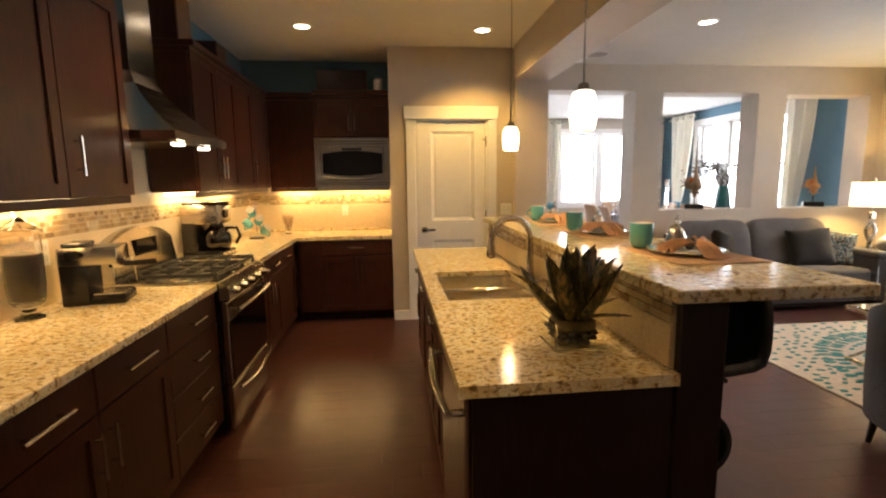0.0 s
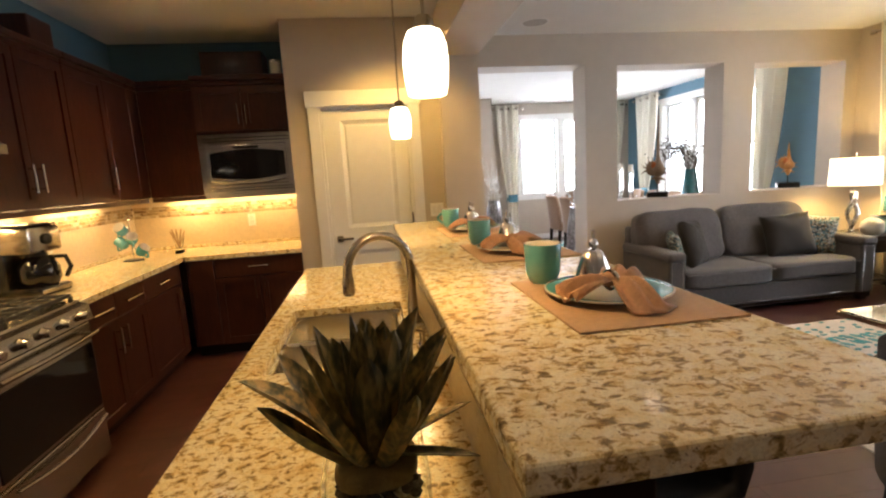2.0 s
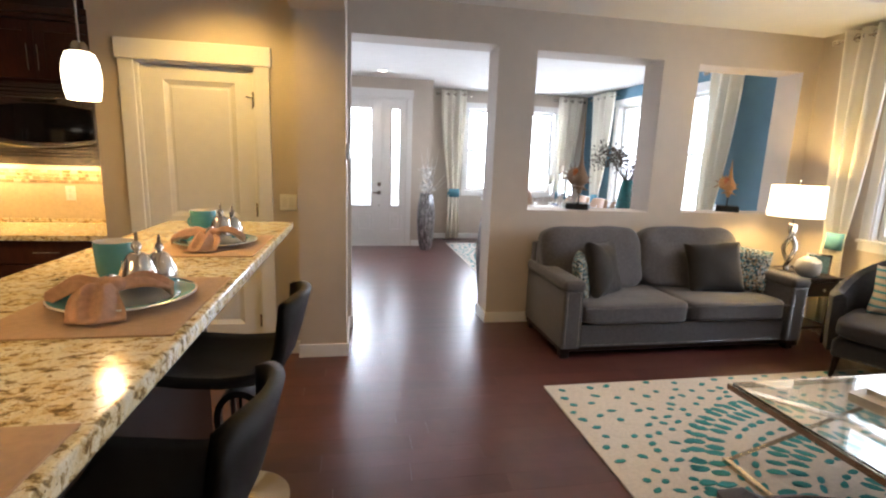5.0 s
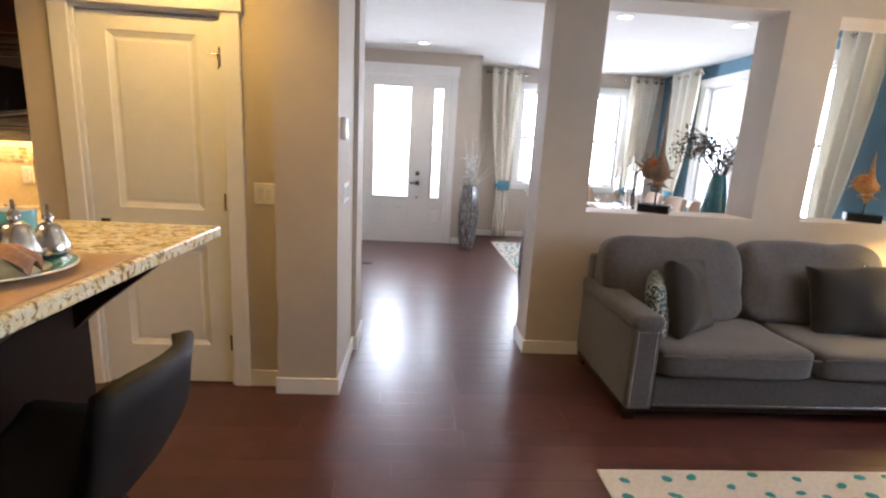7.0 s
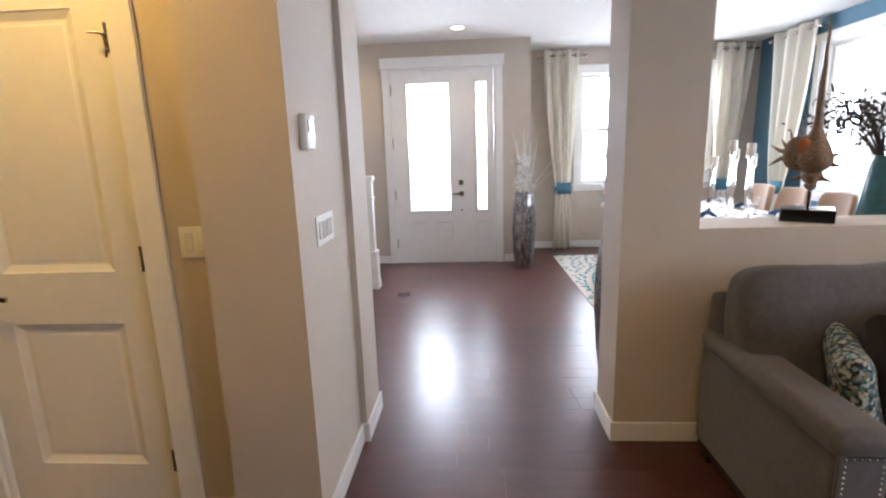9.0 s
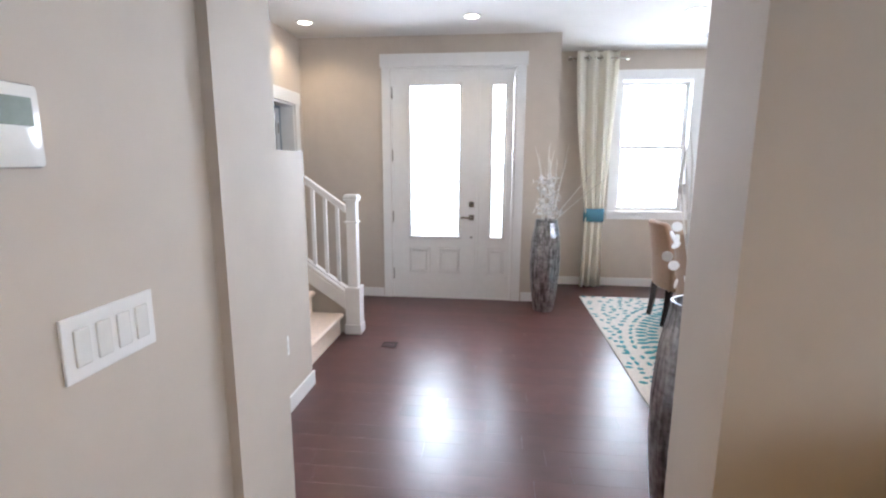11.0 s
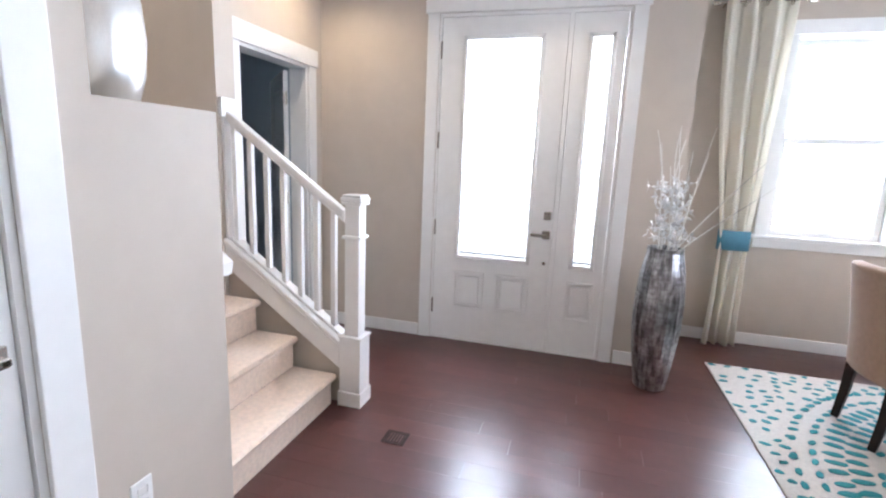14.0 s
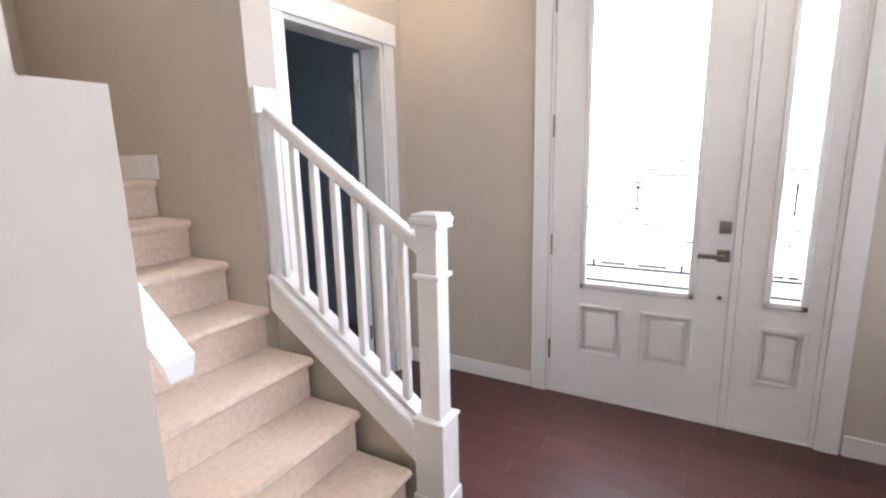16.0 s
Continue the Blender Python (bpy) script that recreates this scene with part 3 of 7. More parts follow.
part("stop", bx(2.182, 2.258, FY + 0.056, FY + 0.138, 0.013, 2.404), WHITE, d)
fl = lite_leaf("leaf", 1.321, 2.202, 1.490, 2.048, [(1.484, 1.715), (1.814, 2.056)])
lite_leaf("sidelight", 2.238, 2.577, 2.346, 2.510, [(2.333, 2.528)])
bm = bx(2.135, 2.187, FY - 0.007, FY + 0.005, 1.008, 1.068, bev=0.003)
tube(bm, [(2.161, FY - 0.004, 1.038), (2.161, FY - 0.026, 1.038)], 0.016, 12)
part("deadbolt", bm, NICKEL, fl, "square nickel deadbolt")
bm = bx(2.134, 2.190, FY - 0.007, FY + 0.005, 0.868, 0.928, bev=0.003)
box(bm, 2.15, 2.17, FY - 0.044, FY - 0.004, 0.888, 0.908, bev=0.003)
box(bm, 2.052, 2.17, FY - 0.050, FY - 0.036, 0.886, 0.910, bev=0.004)
part("door_handle", bm, NICKEL, fl, "nickel lever handle")
part("peep_lock", tube(bmesh.new(), [(2.162, FY + 0.007, 0.686), (2.162, FY - 0.003, 0.686)], 0.011, 10), NICKEL, fl)
for z in (0.27, 0.895, 1.547, 2.183):
    part("hinge", bx(1.312, 1.324, FY - 0.006, FY + 0.006, z - 0.06, z + 0.06, bev=0.003), NICKEL, fl)
t = thing("trim_front_door", (1.19, FY, 0), kind="structure", label="white flat casing with a tall head round the front door", category="door trim")
part("side_casing", bx(1.212, 1.300, FY - 0.018, FY - 0.001, 0, 2.43, bev=0.003), WHITE, t)
part("side_casing", bx(2.602, 2.692, FY - 0.018, FY - 0.001, 0, 2.43, bev=0.003), WHITE, t)
part("head_casing", bx(1.197, 2.708, FY - 0.027, FY - 0.001, 2.43, 2.56, bev=0.004), WHITE, t)


def window(name, u0, u1, z0, z1, n, axis, plane, out, label):
    """Side-by-side single-hung sashes with a white casing; plane: the wall's room face, out: the way outside (+1/-1)."""
    t = thing(name, (u0, plane, 0) if axis == "x" else (plane, u0, 0), label, "window", kind="structure")

    def blk(pn, a, b, d0, d1, c, e, parent, mat=None, bev=0.003):
        d0, d1 = sorted((plane + out * d0, plane + out * d1))
        bm = bx(a, b, d0, d1, c, e, bev=bev) if axis == "x" else bx(d0, d1, a, b, c, e, bev=bev)
        return part(pn, bm, mat or WHITE, parent)
    cw = 0.085
    blk("side_casing", u0 - cw, u0, -0.018, -0.001, z0 - 0.02, z1, t)
    blk("side_casing", u1, u1 + cw, -0.018, -0.001, z0 - 0.02, z1, t)
    blk("head_casing", u0 - cw - 0.01, u1 + cw + 0.01, -0.024, -0.001, z1, z1 + 0.10, t)
    blk("sill", u0 - cw - 0.015, u1 + cw + 0.015, -0.032, 0.14, z0 - 0.03, z0 - 0.001, t, bev=0.005)
    blk("apron", u0 - cw, u1 + cw, -0.016, -0.001, z0 - 0.10, z0 - 0.031, t)
    blk("jamb", u0 + 0.0005, u0 + 0.012, 0.0, 0.15, z0, z1 - 0.013, t, bev=0.001)
    blk("jamb", u1 - 0.012, u1 - 0.0005, 0.0, 0.15, z0, z1 - 0.013, t, bev=0.001)
    blk("jamb", u0 + 0.0005, u1 - 0.0005, 0.0, 0.15, z1 - 0.012, z1 - 0.0005, t, bev=0.001)
    u0, u1, z1 = u0 + 0.013, u1 - 0.013, z1 - 0.013
    mull = 0.15
    w = (u1 - u0 - mull * (n - 1)) / n
    for i in range(n):
        a = u0 + i * (w + mull)
        b = a + w
        if i < n - 1:
            blk("mullion", b, b + mull, -0.016, 0.13, z0, z1, t)
        f, zm = 0.045, (z0 + z1) / 2
        for sash, c, e, d0 in (("lower_sash", z0 + 0.001, zm + 0.02, 0.06), ("upper_sash", zm - 0.02, z1 - 0.001, 0.10)):
            bm = bmesh.new()
            for p, q, r, s in ((a + 0.001, b - 0.001, c, c + f), (a + 0.001, b - 0.001, e - f, e), (a + 0.001, a + f, c + f, e - f), (b - f, b - 0.001, c + f, e - f)):
                y0, y1 = sorted((plane + out * d0, plane + out * (d0 + 0.035)))
                box(bm, p, q, y0, y1, r, s, bev=0.003, seg=1) if axis == "x" else box(bm, y0, y1, p, q, r, s, bev=0.003, seg=1)
            so = part(sash, bm, WHITE, t)
            y0, y1 = sorted((plane + out * (d0 + 0.014), plane + out * (d0 + 0.02)))
            g = f - 0.005
            bm = bx(a + g, b - g, y0, y1, c + g, e - g) if axis == "x" else bx(y0, y1, a + g, b - g, c + g, e - g)
            pane = part("pane", bm, PANE, so)
            pane.visible_shadow = False


window("window_dining_front", 3.82, 5.52, 0.92, 2.42, 2, "x", 10.37, 1, "white double single-hung window in the dining room")
window("window_dining_side", 6.95, 9.2, 0.86, 2.46, 3, "y", RX, 1, "white double window in the blue dining wall")
window("window_living", 1.95, 4.85, 0.92, 2.46, 3, "y", RX, 1, "white triple single-hung living room window")
# invented out of view, only to give the stair fill lamp an opening
window("window_stairwell", 7.5, 8.3, 3.2, 4.6, 1, "y", -1.5, -1, "added unseen white window high in the stairwell")
# ---- kitchen ----
CT = 0.89     # worktop height


def front(parent, plane, out, axis, u0, u1, z0, z1, kind, pull=None, mat=None):
    """A shaker front on a cabinet: frame and recessed field, with a bar pull. plane: the carcass front; out: +1/-1 towards the room."""
    t, rail = 0.02, 0.055 if kind == "door" else 0.0
    mat = mat or CHERRY

    def blk(bm, a, b, d0, d1, c, e, bev=0.0):
        d0, d1 = sorted((plane + out * d0, plane + out * d1))
        if axis == "y":
            box(bm, d0, d1, a, b, c, e, bev=bev, seg=1)
        else:
            box(bm, a, b, d0, d1, c, e, bev=bev, seg=1)
    g = 0.003
    u0, u1, z0, z1 = u0 + g, u1 - g, z0 + g, z1 - g
    bm = bmesh.new()
    if kind == "door":
        bm.free()
        us, zs = [u0, u0 + rail, u1 - rail, u1], [z0, z0 + rail, z1 - rail, z1]
        ds = sorted((plane + out * 0.001, plane + out * (t - 0.009), plane + out * t))

        def filled(u, d, z):
            return (d - plane) * out < t - 0.009 or not (u0 + rail < u < u1 - rail and z0 + rail < z < z1 - rail)
        bm = grid_wall(ds, us, zs, lambda x, y, z: filled(y, x, z)) if axis == "y" else grid_wall(us, ds, zs, filled)
        rim = [e for e in bm.edges if e.is_convex and len(e.link_faces) == 2 and e.calc_face_angle(0) > 1]
        bmesh.ops.bevel(bm, geom=rim, offset=0.0025, segments=1, affect="EDGES")
    else:
        blk(bm, u0, u1, 0.001, t, z0, z1, 0.004)
    fr = part(kind, bm, mat, parent)
    if pull:
        (ua, za), (ub, zb) = pull

        def pt(u, d, z):
            return (plane + out * d, u, z) if axis == "y" else (u, plane + out * d, z)
        bm = tube(bmesh.new(), [pt(ua, t + 0.03, za), pt(ub, t + 0.03, zb)], 0.006, 8)
        for f in (0.15, 0.85):
            u, z = ua + f * (ub - ua), za + f * (zb - za)
            tube(bm, [pt(u, t, z), pt(u, t + 0.03, z)], 0.005, 8)
        part("handle", bm, NICKEL, fr, "brushed nickel bar pull")
    return fr


def base_unit(axis, plane, out, back, u0, u1, fronts, label, group="kitchen base cabinets"):
    at = (back, u0, 0) if axis == "y" else (u0, back, 0)
    t = thing("base_cabinet", at, label, "cabinet", group)
    d0, d1 = sorted((plane, back))
    tk = plane - out * 0.07
    k0, k1 = sorted((tk, back))
    if axis == "y":
        part("body", bx(d0, d1, u0 + 0.001, u1 - 0.001, 0.10, CT - 0.036, bev=0.002, seg=1), CHERRY, t)
        part("toe_kick", bx(k0, k1, u0 + 0.001, u1 - 0.001, 0, 0.099), ESPRESSO, t)
    else:
        part("body", bx(u0 + 0.001, u1 - 0.001, d0, d1, 0.10, CT - 0.036, bev=0.002, seg=1), CHERRY, t)
        part("toe_kick", bx(u0 + 0.001, u1 - 0.001, k0, k1, 0, 0.099), ESPRESSO, t)
    for f in fronts:
        front(t, plane, out, axis, *f)
    return t


def hpull(u, z, w=0.16):
    return ((u - w / 2, z), (u + w / 2, z))


def vpull(u, z, h=0.16):
    return ((u, z - h / 2), (u, z + h / 2))


ZT, ZD = CT - 0.04, 0.69
BF = -0.862


def drawers_doors(u0, u1):
    m = (u0 + u1) / 2
    return [(u0, m, ZD, ZT, "drawer", hpull((u0 + m) / 2, 0.775, 0.2)), (m, u1, ZD, ZT, "drawer", hpull((m + u1) / 2, 0.775, 0.2)),
            (u0, m, 0.11, ZD, "door", vpull(m - 0.04, 0.56)), (m, u1, 0.11, ZD, "door", vpull(m + 0.04, 0.56))]


base_unit("y", BF, 1, -1.448, 1.26, 2.26, drawers_doors(1.26, 2.26), "dark cherry base cabinet with two drawers over two doors")
base_unit("y", BF, 1, -1.448, 0.26, 1.26, drawers_doors(0.26, 1.26), "dark cherry base cabinet with two drawers over two doors")
base_unit("y", BF, 1, -1.448, 2.26, 2.832, [(2.26, 2.832, a, b, "drawer", hpull(2.546, (a + b) / 2, 0.15)) for a, b in ((0.11, 0.30), (0.30, 0.49), (0.49, 0.69), (0.69, ZT))],
          "dark cherry base cabinet with a stack of four drawers")
base_unit("y", BF, 1, -1.448, 3.608, 4.35, drawers_doors(3.608, 4.35), "dark cherry base cabinet beside the range")
base_unit("y", BF, 1, -1.448, 4.35, 5.045, [(4.35, 4.95, ZD, ZT, "drawer", hpull(4.62, 0.775)), (4.35, 4.95, 0.11, ZD, "door", vpull(4.88, 0.60))], "dark cherry corner base cabinet")
base_unit("x", 5.085, -1, 5.698, -0.83, 0.122, [(-0.80, -0.60, 0.11, ZT, "panel", None), (-0.60, 0.118, ZD, ZT, "drawer", hpull(-0.24, 0.775)),
                                                (-0.60, -0.24, 0.11, ZD, "door", vpull(-0.28, 0.58)), (-0.24, 0.118, 0.11, ZD, "door", vpull(-0.20, 0.58))],
          "dark cherry base cabinet with one drawer over two doors")

solid("worktop", bx(-1.448, -0.828, -1.0, 2.836, CT - 0.035, CT, bev=0.005), GRANITE, "long polished speckled granite worktop beside the range", "worktop")
solid("worktop", grid_wall([-1.448, -0.828, 0.124], [3.604, 5.05, 5.698], [CT - 0.035, CT], lambda x, y, z: x < -0.828 or y > 5.05), GRANITE, "L-shaped polished speckled granite worktop in the corner", "worktop")


def upper_unit(axis, plane, out, back, u0, u1, z0, z1, fronts, label):
    at = (back, u0, z0) if axis == "y" else (u0, back, z0)
    t = thing("wall_cabinet", at, label, "cabinet", "kitchen wall cabinets")
    d0, d1 = sorted((plane, back))
    bm = bx(d0, d1, u0 + 0.001, u1 - 0.001, z0, z1, bev=0.002, seg=1) if axis == "y" else bx(u0 + 0.001, u1 - 0.001, d0, d1, z0, z1, bev=0.002, seg=1)
    part("body", bm, CHERRY, t)
    e0, e1 = sorted((plane + out * 0.045, back))
    f0, f1 = sorted((plane + out * 0.02, back))
    bm = bmesh.new()
    for c0, c1, za, zb in ((f0, f1, z1 + 0.001, z1 + 0.035), (e0, e1, z1 + 0.035, z1 + 0.075)):
        box(bm, c0, c1, u0 + 0.001, u1 - 0.001, za, zb, bev=0.006) if axis == "y" else box(bm, u0 + 0.001, u1 - 0.001, c0, c1, za, zb, bev=0.006)
    part("crown", bm, CHERRY, t)
    if z0 < 1.5:
        r0, r1 = sorted((plane, plane - out * 0.02))
        part("light_rail", bx(r0, r1, u0 + 0.001, u1 - 0.001, z0 - 0.036, z0 - 0.001, bev=0.002, seg=1) if axis == "y" else bx(u0 + 0.001, u1 - 0.001, r0, r1, z0 - 0.036, z0 - 0.001, bev=0.002, seg=1), CHERRY, t)
    for f in fronts:
        front(t, plane, out, axis, *f)
    return t


UF = -1.14
UZ0, UZ1 = 1.38, 2.27
upper_unit("y", UF, 1, -1.432, 1.72, 2.68, UZ0, UZ1, [(1.72, 2.2, UZ0, UZ1, "door", vpull(1.78, 1.55)), (2.2, 2.68, UZ0, UZ1, "door", vpull(2.26, 1.55))], "dark cherry wall cabinet with two shaker doors")
upper_unit("y", UF, 1, -1.432, 0.75, 1.72, UZ0, UZ1, [(0.75, 1.235, UZ0, UZ1, "door", vpull(1.18, 1.55)), (1.235, 1.72, UZ0, UZ1, "door", vpull(1.29, 1.55))], "dark cherry wall cabinet with two shaker doors")
upper_unit("y", UF, 1, -1.432, 3.50, 4.36, UZ0, UZ1, [(3.50, 3.93, UZ0, UZ1, "door", vpull(3.89, 1.55)), (3.93, 4.36, UZ0, UZ1, "door", vpull(3.97, 1.55))], "dark cherry wall cabinet beside the hood")
upper_unit("y", UF, 1, -1.432, 4.36, 5.18, UZ0, UZ1, [(4.36, 4.82, UZ0, UZ1, "door", vpull(4.77, 1.55)), (4.82, 5.18, UZ0, UZ1, "panel", None)], "dark cherry corner wall cabinet")
upper_unit("y", UF, 1, -1.432, 5.182, 5.352, UZ0, UZ1, [(5.182, 5.352, UZ0, UZ1, "panel", None)], "narrow dark cherry cabinet filling the corner")
upper_unit("x", 5.36, -1, 5.682, -1.12, -0.635, UZ0, UZ1, [(-1.12, -0.635, UZ0, UZ1, "panel", None)], "plain dark cherry corner wall cabinet")
upper_unit("x", 5.20, -1, 5.682, -0.633, 0.122, 1.88, 2.27, [(-0.633, -0.255, 1.90, 2.255, "door", vpull(-0.285, 2.03)), (-0.255, 0.122, 1.90, 2.255, "door", vpull(-0.225, 2.03))], "short dark cherry cabinet over the microwave")

# built-in microwave
t = thing("microwave", (-0.633, 5.19, 1.385), "stainless built-in microwave with a curved black window", "microwave")
part("body", bx(-0.628, 0.118, 5.20, 5.66, 1.39, 1.876), BLACK, t)
for z in (1.405, 1.425, 1.815, 1.84):
    part("vent_slot", bx(-0.60, 0.09, 5.172, 5.176, z, z + 0.006), BLACK, t)
part("light_rail", bx(-0.62, 0.11, 5.18, 5.20, 1.35, 1.384, bev=0.002), STEEL, t)
part("trim_frame", grid_wall([-0.632, -0.575, 0.062, 0.121], [5.175, 5.198], [1.385, 1.455, 1.79, 1.878], lambda x, y, z: not (-0.575 < x < 0.062 and 1.455 < z < 1.79)), STEEL, t, "brushed stainless frame")
part("door", bx(-0.573, 0.060, 5.178, 5.197, 1.457, 1.788, bev=0.004), STEEL, t)
bm = bmesh.new()
top = [(-0.555 + 0.6 * i / 16, 1.72 + 0.03 * math.sin(math.pi * i / 16)) for i in range(17)]
low = [(-0.555 + 0.6 * i / 16, 1.525 - 0.03 * math.sin(math.pi * i / 16)) for i in range(17)]
ring = top + low[::-1]
fa = [bm.verts.new((x, 5.170, z)) for x, z in ring]
fb = [bm.verts.new((x, 5.179, z)) for x, z in ring]
bm.faces.new(fa)
bm.faces.new(fb[::-1])
for i in range(len(ring)):
    j = (i + 1) % len(ring)
    bm.faces.new((fa[i], fa[j], fb[j], fb[i]))
part("window", bm, BLACKGLASS, t, "black glass window with curved edges")
part("handle", tube(bmesh.new(), [(-0.56 + 0.6 * i / 12, 5.165 - 0.02 * math.sin(math.pi * i / 12), 1.495 - 0.03 * math.sin(math.pi * i / 12)) for i in range(13)], 0.010, 8), STEEL, t, smooth=True)
part("control_strip", bx(-0.36, -0.16, 5.172, 5.1775, 1.755, 1.775), BLACK, t)

# range
t = thing("gas_range", (-1.44, 2.84, 0), "stainless gas range with black oven window and cast iron grates", "stove")
R0, R1 = 2.842, 3.598
part("body", bx(-1.44, -0.822, R0, R1, 0.04, 0.885, bev=0.003), BLACK, t)
part("cooktop", bx(-1.44, -0.812, R0, R1, 0.886, 0.905, bev=0.006), STEEL, t)
bm = bmesh.new()
prof = [(-0.822, 0.895), (-0.777, 0.88), (-0.764, 0.80), (-0.822, 0.795)]
va, vb = [bm.verts.new((x, R0, z)) for x, z in prof], [bm.verts.new((x, R1, z)) for x, z in prof]
bm.faces.new(va), bm.faces.new(vb[::-1])
for i in range(4):
    bm.faces.new((va[i], vb[i], vb[(i + 1) % 4], va[(i + 1) % 4]))
part("control_panel", bm, STEEL, t, "sloped stainless control panel")
for i in range(5):
    y = R0 + 0.09 + i * 0.144
    part("knob", tube(bmesh.new(), [(-0.772, y, 0.838), (-0.757, y, 0.836), (-0.734, y, 0.834)], [0.026, 0.022, 0.02], 14), STEEL, t, "round steel knob", smooth=True)
dr = part("oven_door", bx(-0.821, -0.784, R0 + 0.004, R1 - 0.004, 0.305, 0.785, bev=0.006), STEEL, t)
part("oven_window", bx(-0.785, -0.779, R0 + 0.02, R1 - 0.02, 0.325, 0.675, bev=0.003), BLACKGLASS, dr, "black oven glass")
bm = tube(bmesh.new(), [(-0.737 + 0.012 * math.sin(math.pi * i / 10), R0 + 0.04 + (R1 - R0 - 0.08) * i / 10, 0.735) for i in range(11)], 0.012, 10)
tube(bm, [(-0.787, R0 + 0.06, 0.735), (-0.737, R0 + 0.06, 0.735)], 0.009, 8)
tube(bm, [(-0.787, R1 - 0.06, 0.735), (-0.737, R1 - 0.06, 0.735)], 0.009, 8)
part("handle", bm, STEEL, dr, "curved steel bar", smooth=True)
drw = part("warming_drawer", bx(-0.821, -0.784, R0 + 0.004, R1 - 0.004, 0.05, 0.298, bev=0.006), STEEL, t)
part("handle", tube(bmesh.new(), [(-0.757 + 0.012 * math.sin(math.pi * i / 10), R0 + 0.05 + (R1 - R0 - 0.1) * i / 10, 0.275 - 0.035 * math.sin(math.pi * i / 10)) for i in range(11)], 0.010, 8), STEEL, drw, smooth=True)
bm = bmesh.new()
n = 16
pts = [(R0 + (R1 - R0) * i / n, 1.085 + 0.10 * math.sin(math.pi * i / n) ** 0.7) for i in range(n + 1)]
fr = [bm.verts.new((-1.375, y, z)) for y, z in pts]
bk = [bm.verts.new((-1.44, y, z)) for y, z in pts]
fd = [bm.verts.new((-1.345, y, 0.906)) for y, z in pts]
bd = [bm.verts.new((-1.44, y, 0.906)) for y, z in pts]
for i in range(n):
    bm.faces.new((fr[i], fr[i + 1], bk[i + 1], bk[i]))
    bm.faces.new((fd[i], fd[i + 1], fr[i + 1], fr[i]))
    bm.faces.new((bk[i], bk[i + 1], bd[i + 1], bd[i]))
bm.faces.new((fd[0], fr[0], bk[0], bd[0])), bm.faces.new((fd[-1], bd[-1], bk[-1], fr[-1]))
bg = part("backguard", bm, STEEL, t, "arched stainless backguard")
part("display", bx(-1.380, -1.350, 3.10, 3.34, 1.02, 1.115, bev=0.003), BLACKGLASS, bg)
for gx in range(3):
    bm = bmesh.new()
    a = R0 + 0.03 + gx * 0.235
    for y in (a, a + 0.226):
        box(bm, -1.30, -0.84, y - 0.006, y + 0.006, 0.925, 0.945, bev=0.003, seg=1)
    for x in (-1.30, -0.84, -1.07):
        box(bm, x - 0.006, x + 0.006, a, a + 0.226, 0.925, 0.944, bev=0.003, seg=1)
    for x in (-1.19, -0.95):
        box(bm, x - 0.006, x + 0.006, a + 0.02, a + 0.206, 0.934, 0.949, bev=0.003, seg=1)
        box(bm, x - 0.09, x + 0.09, a + 0.108, a + 0.118, 0.934, 0.949, bev=0.003, seg=1)
    for x in (-1.30, -0.84):
        for y in (a, a + 0.226):
            box(bm, x - 0.008, x + 0.008, y - 0.008, y + 0.008, 0.905, 0.93)
    part("grate", bm, IRON, t, "black cast iron grate")
    for x in (-1.19, -0.95):
        part("burner", lathe(bmesh.new(), [(0, 0.022), (0.035, 0.02), (0.04, 0.012), (0.05, 0.008), (0.055, 0.0)], (x, a + 0.113, 0.905), 16), IRON, t, smooth=True)

# hood
t = thing("range_hood", (-1.43, 2.72, 1.63), "stainless chimney range hood with two lit lamps", "range hood")
bm = bmesh.new()
lo = [(-0.93, 2.73), (-0.93, 3.47), (-1.43, 3.47), (-1.43, 2.73)]
hi = [(-1.22, 2.95), (-1.22, 3.23), (-1.43, 3.23), (-1.43, 2.95)]
r0 = [bm.verts.new((x, y, 1.655)) for x, y in lo]
r1 = [bm.verts.new((x, y, 1.70)) for x, y in lo]
rings = [r0, r1]
for k in range(1, 6):
    f = k / 5
    e = 1 - (1 - f) ** 1.5
    rings.append([bm.verts.new((a[0] + (b[0] - a[0]) * e, a[1] + (b[1] - a[1]) * e, 1.70 + 0.33 * f)) for a, b in zip(lo, hi)])
for a, b in zip(rings, rings[1:]):
    for i in range(4):
        bm.faces.new((a[i], a[(i + 1) % 4], b[(i + 1) % 4], b[i]))
bm.faces.new(r0[::-1]), bm.faces.new(rings[-1])
part("canopy", bm, STEEL, t, "flared stainless canopy")
part("chimney", bx(-1.43, -1.22, 2.95, 3.23, 2.031, CEIL - 0.002, bev=0.003), STEEL, t)
part("filter", bx(-1.40, -0.98, 2.78, 3.42, 1.646, 1.654), NICKEL, t)
for y in (2.92, 3.28):
    part("hood_lamp", lathe(bmesh.new(), [(0, -0.004), (0.03, -0.004), (0.033, 0.0), (0.033, 0.006)], (-1.0, y, 1.641), 16), CANGLOW, t, "lit round lamp")
    lamp("hood_light", "SPOT", (-1.0, y, 1.632), 16, WARM, 0.03, target=(-1.0, y, 0), spot=130)

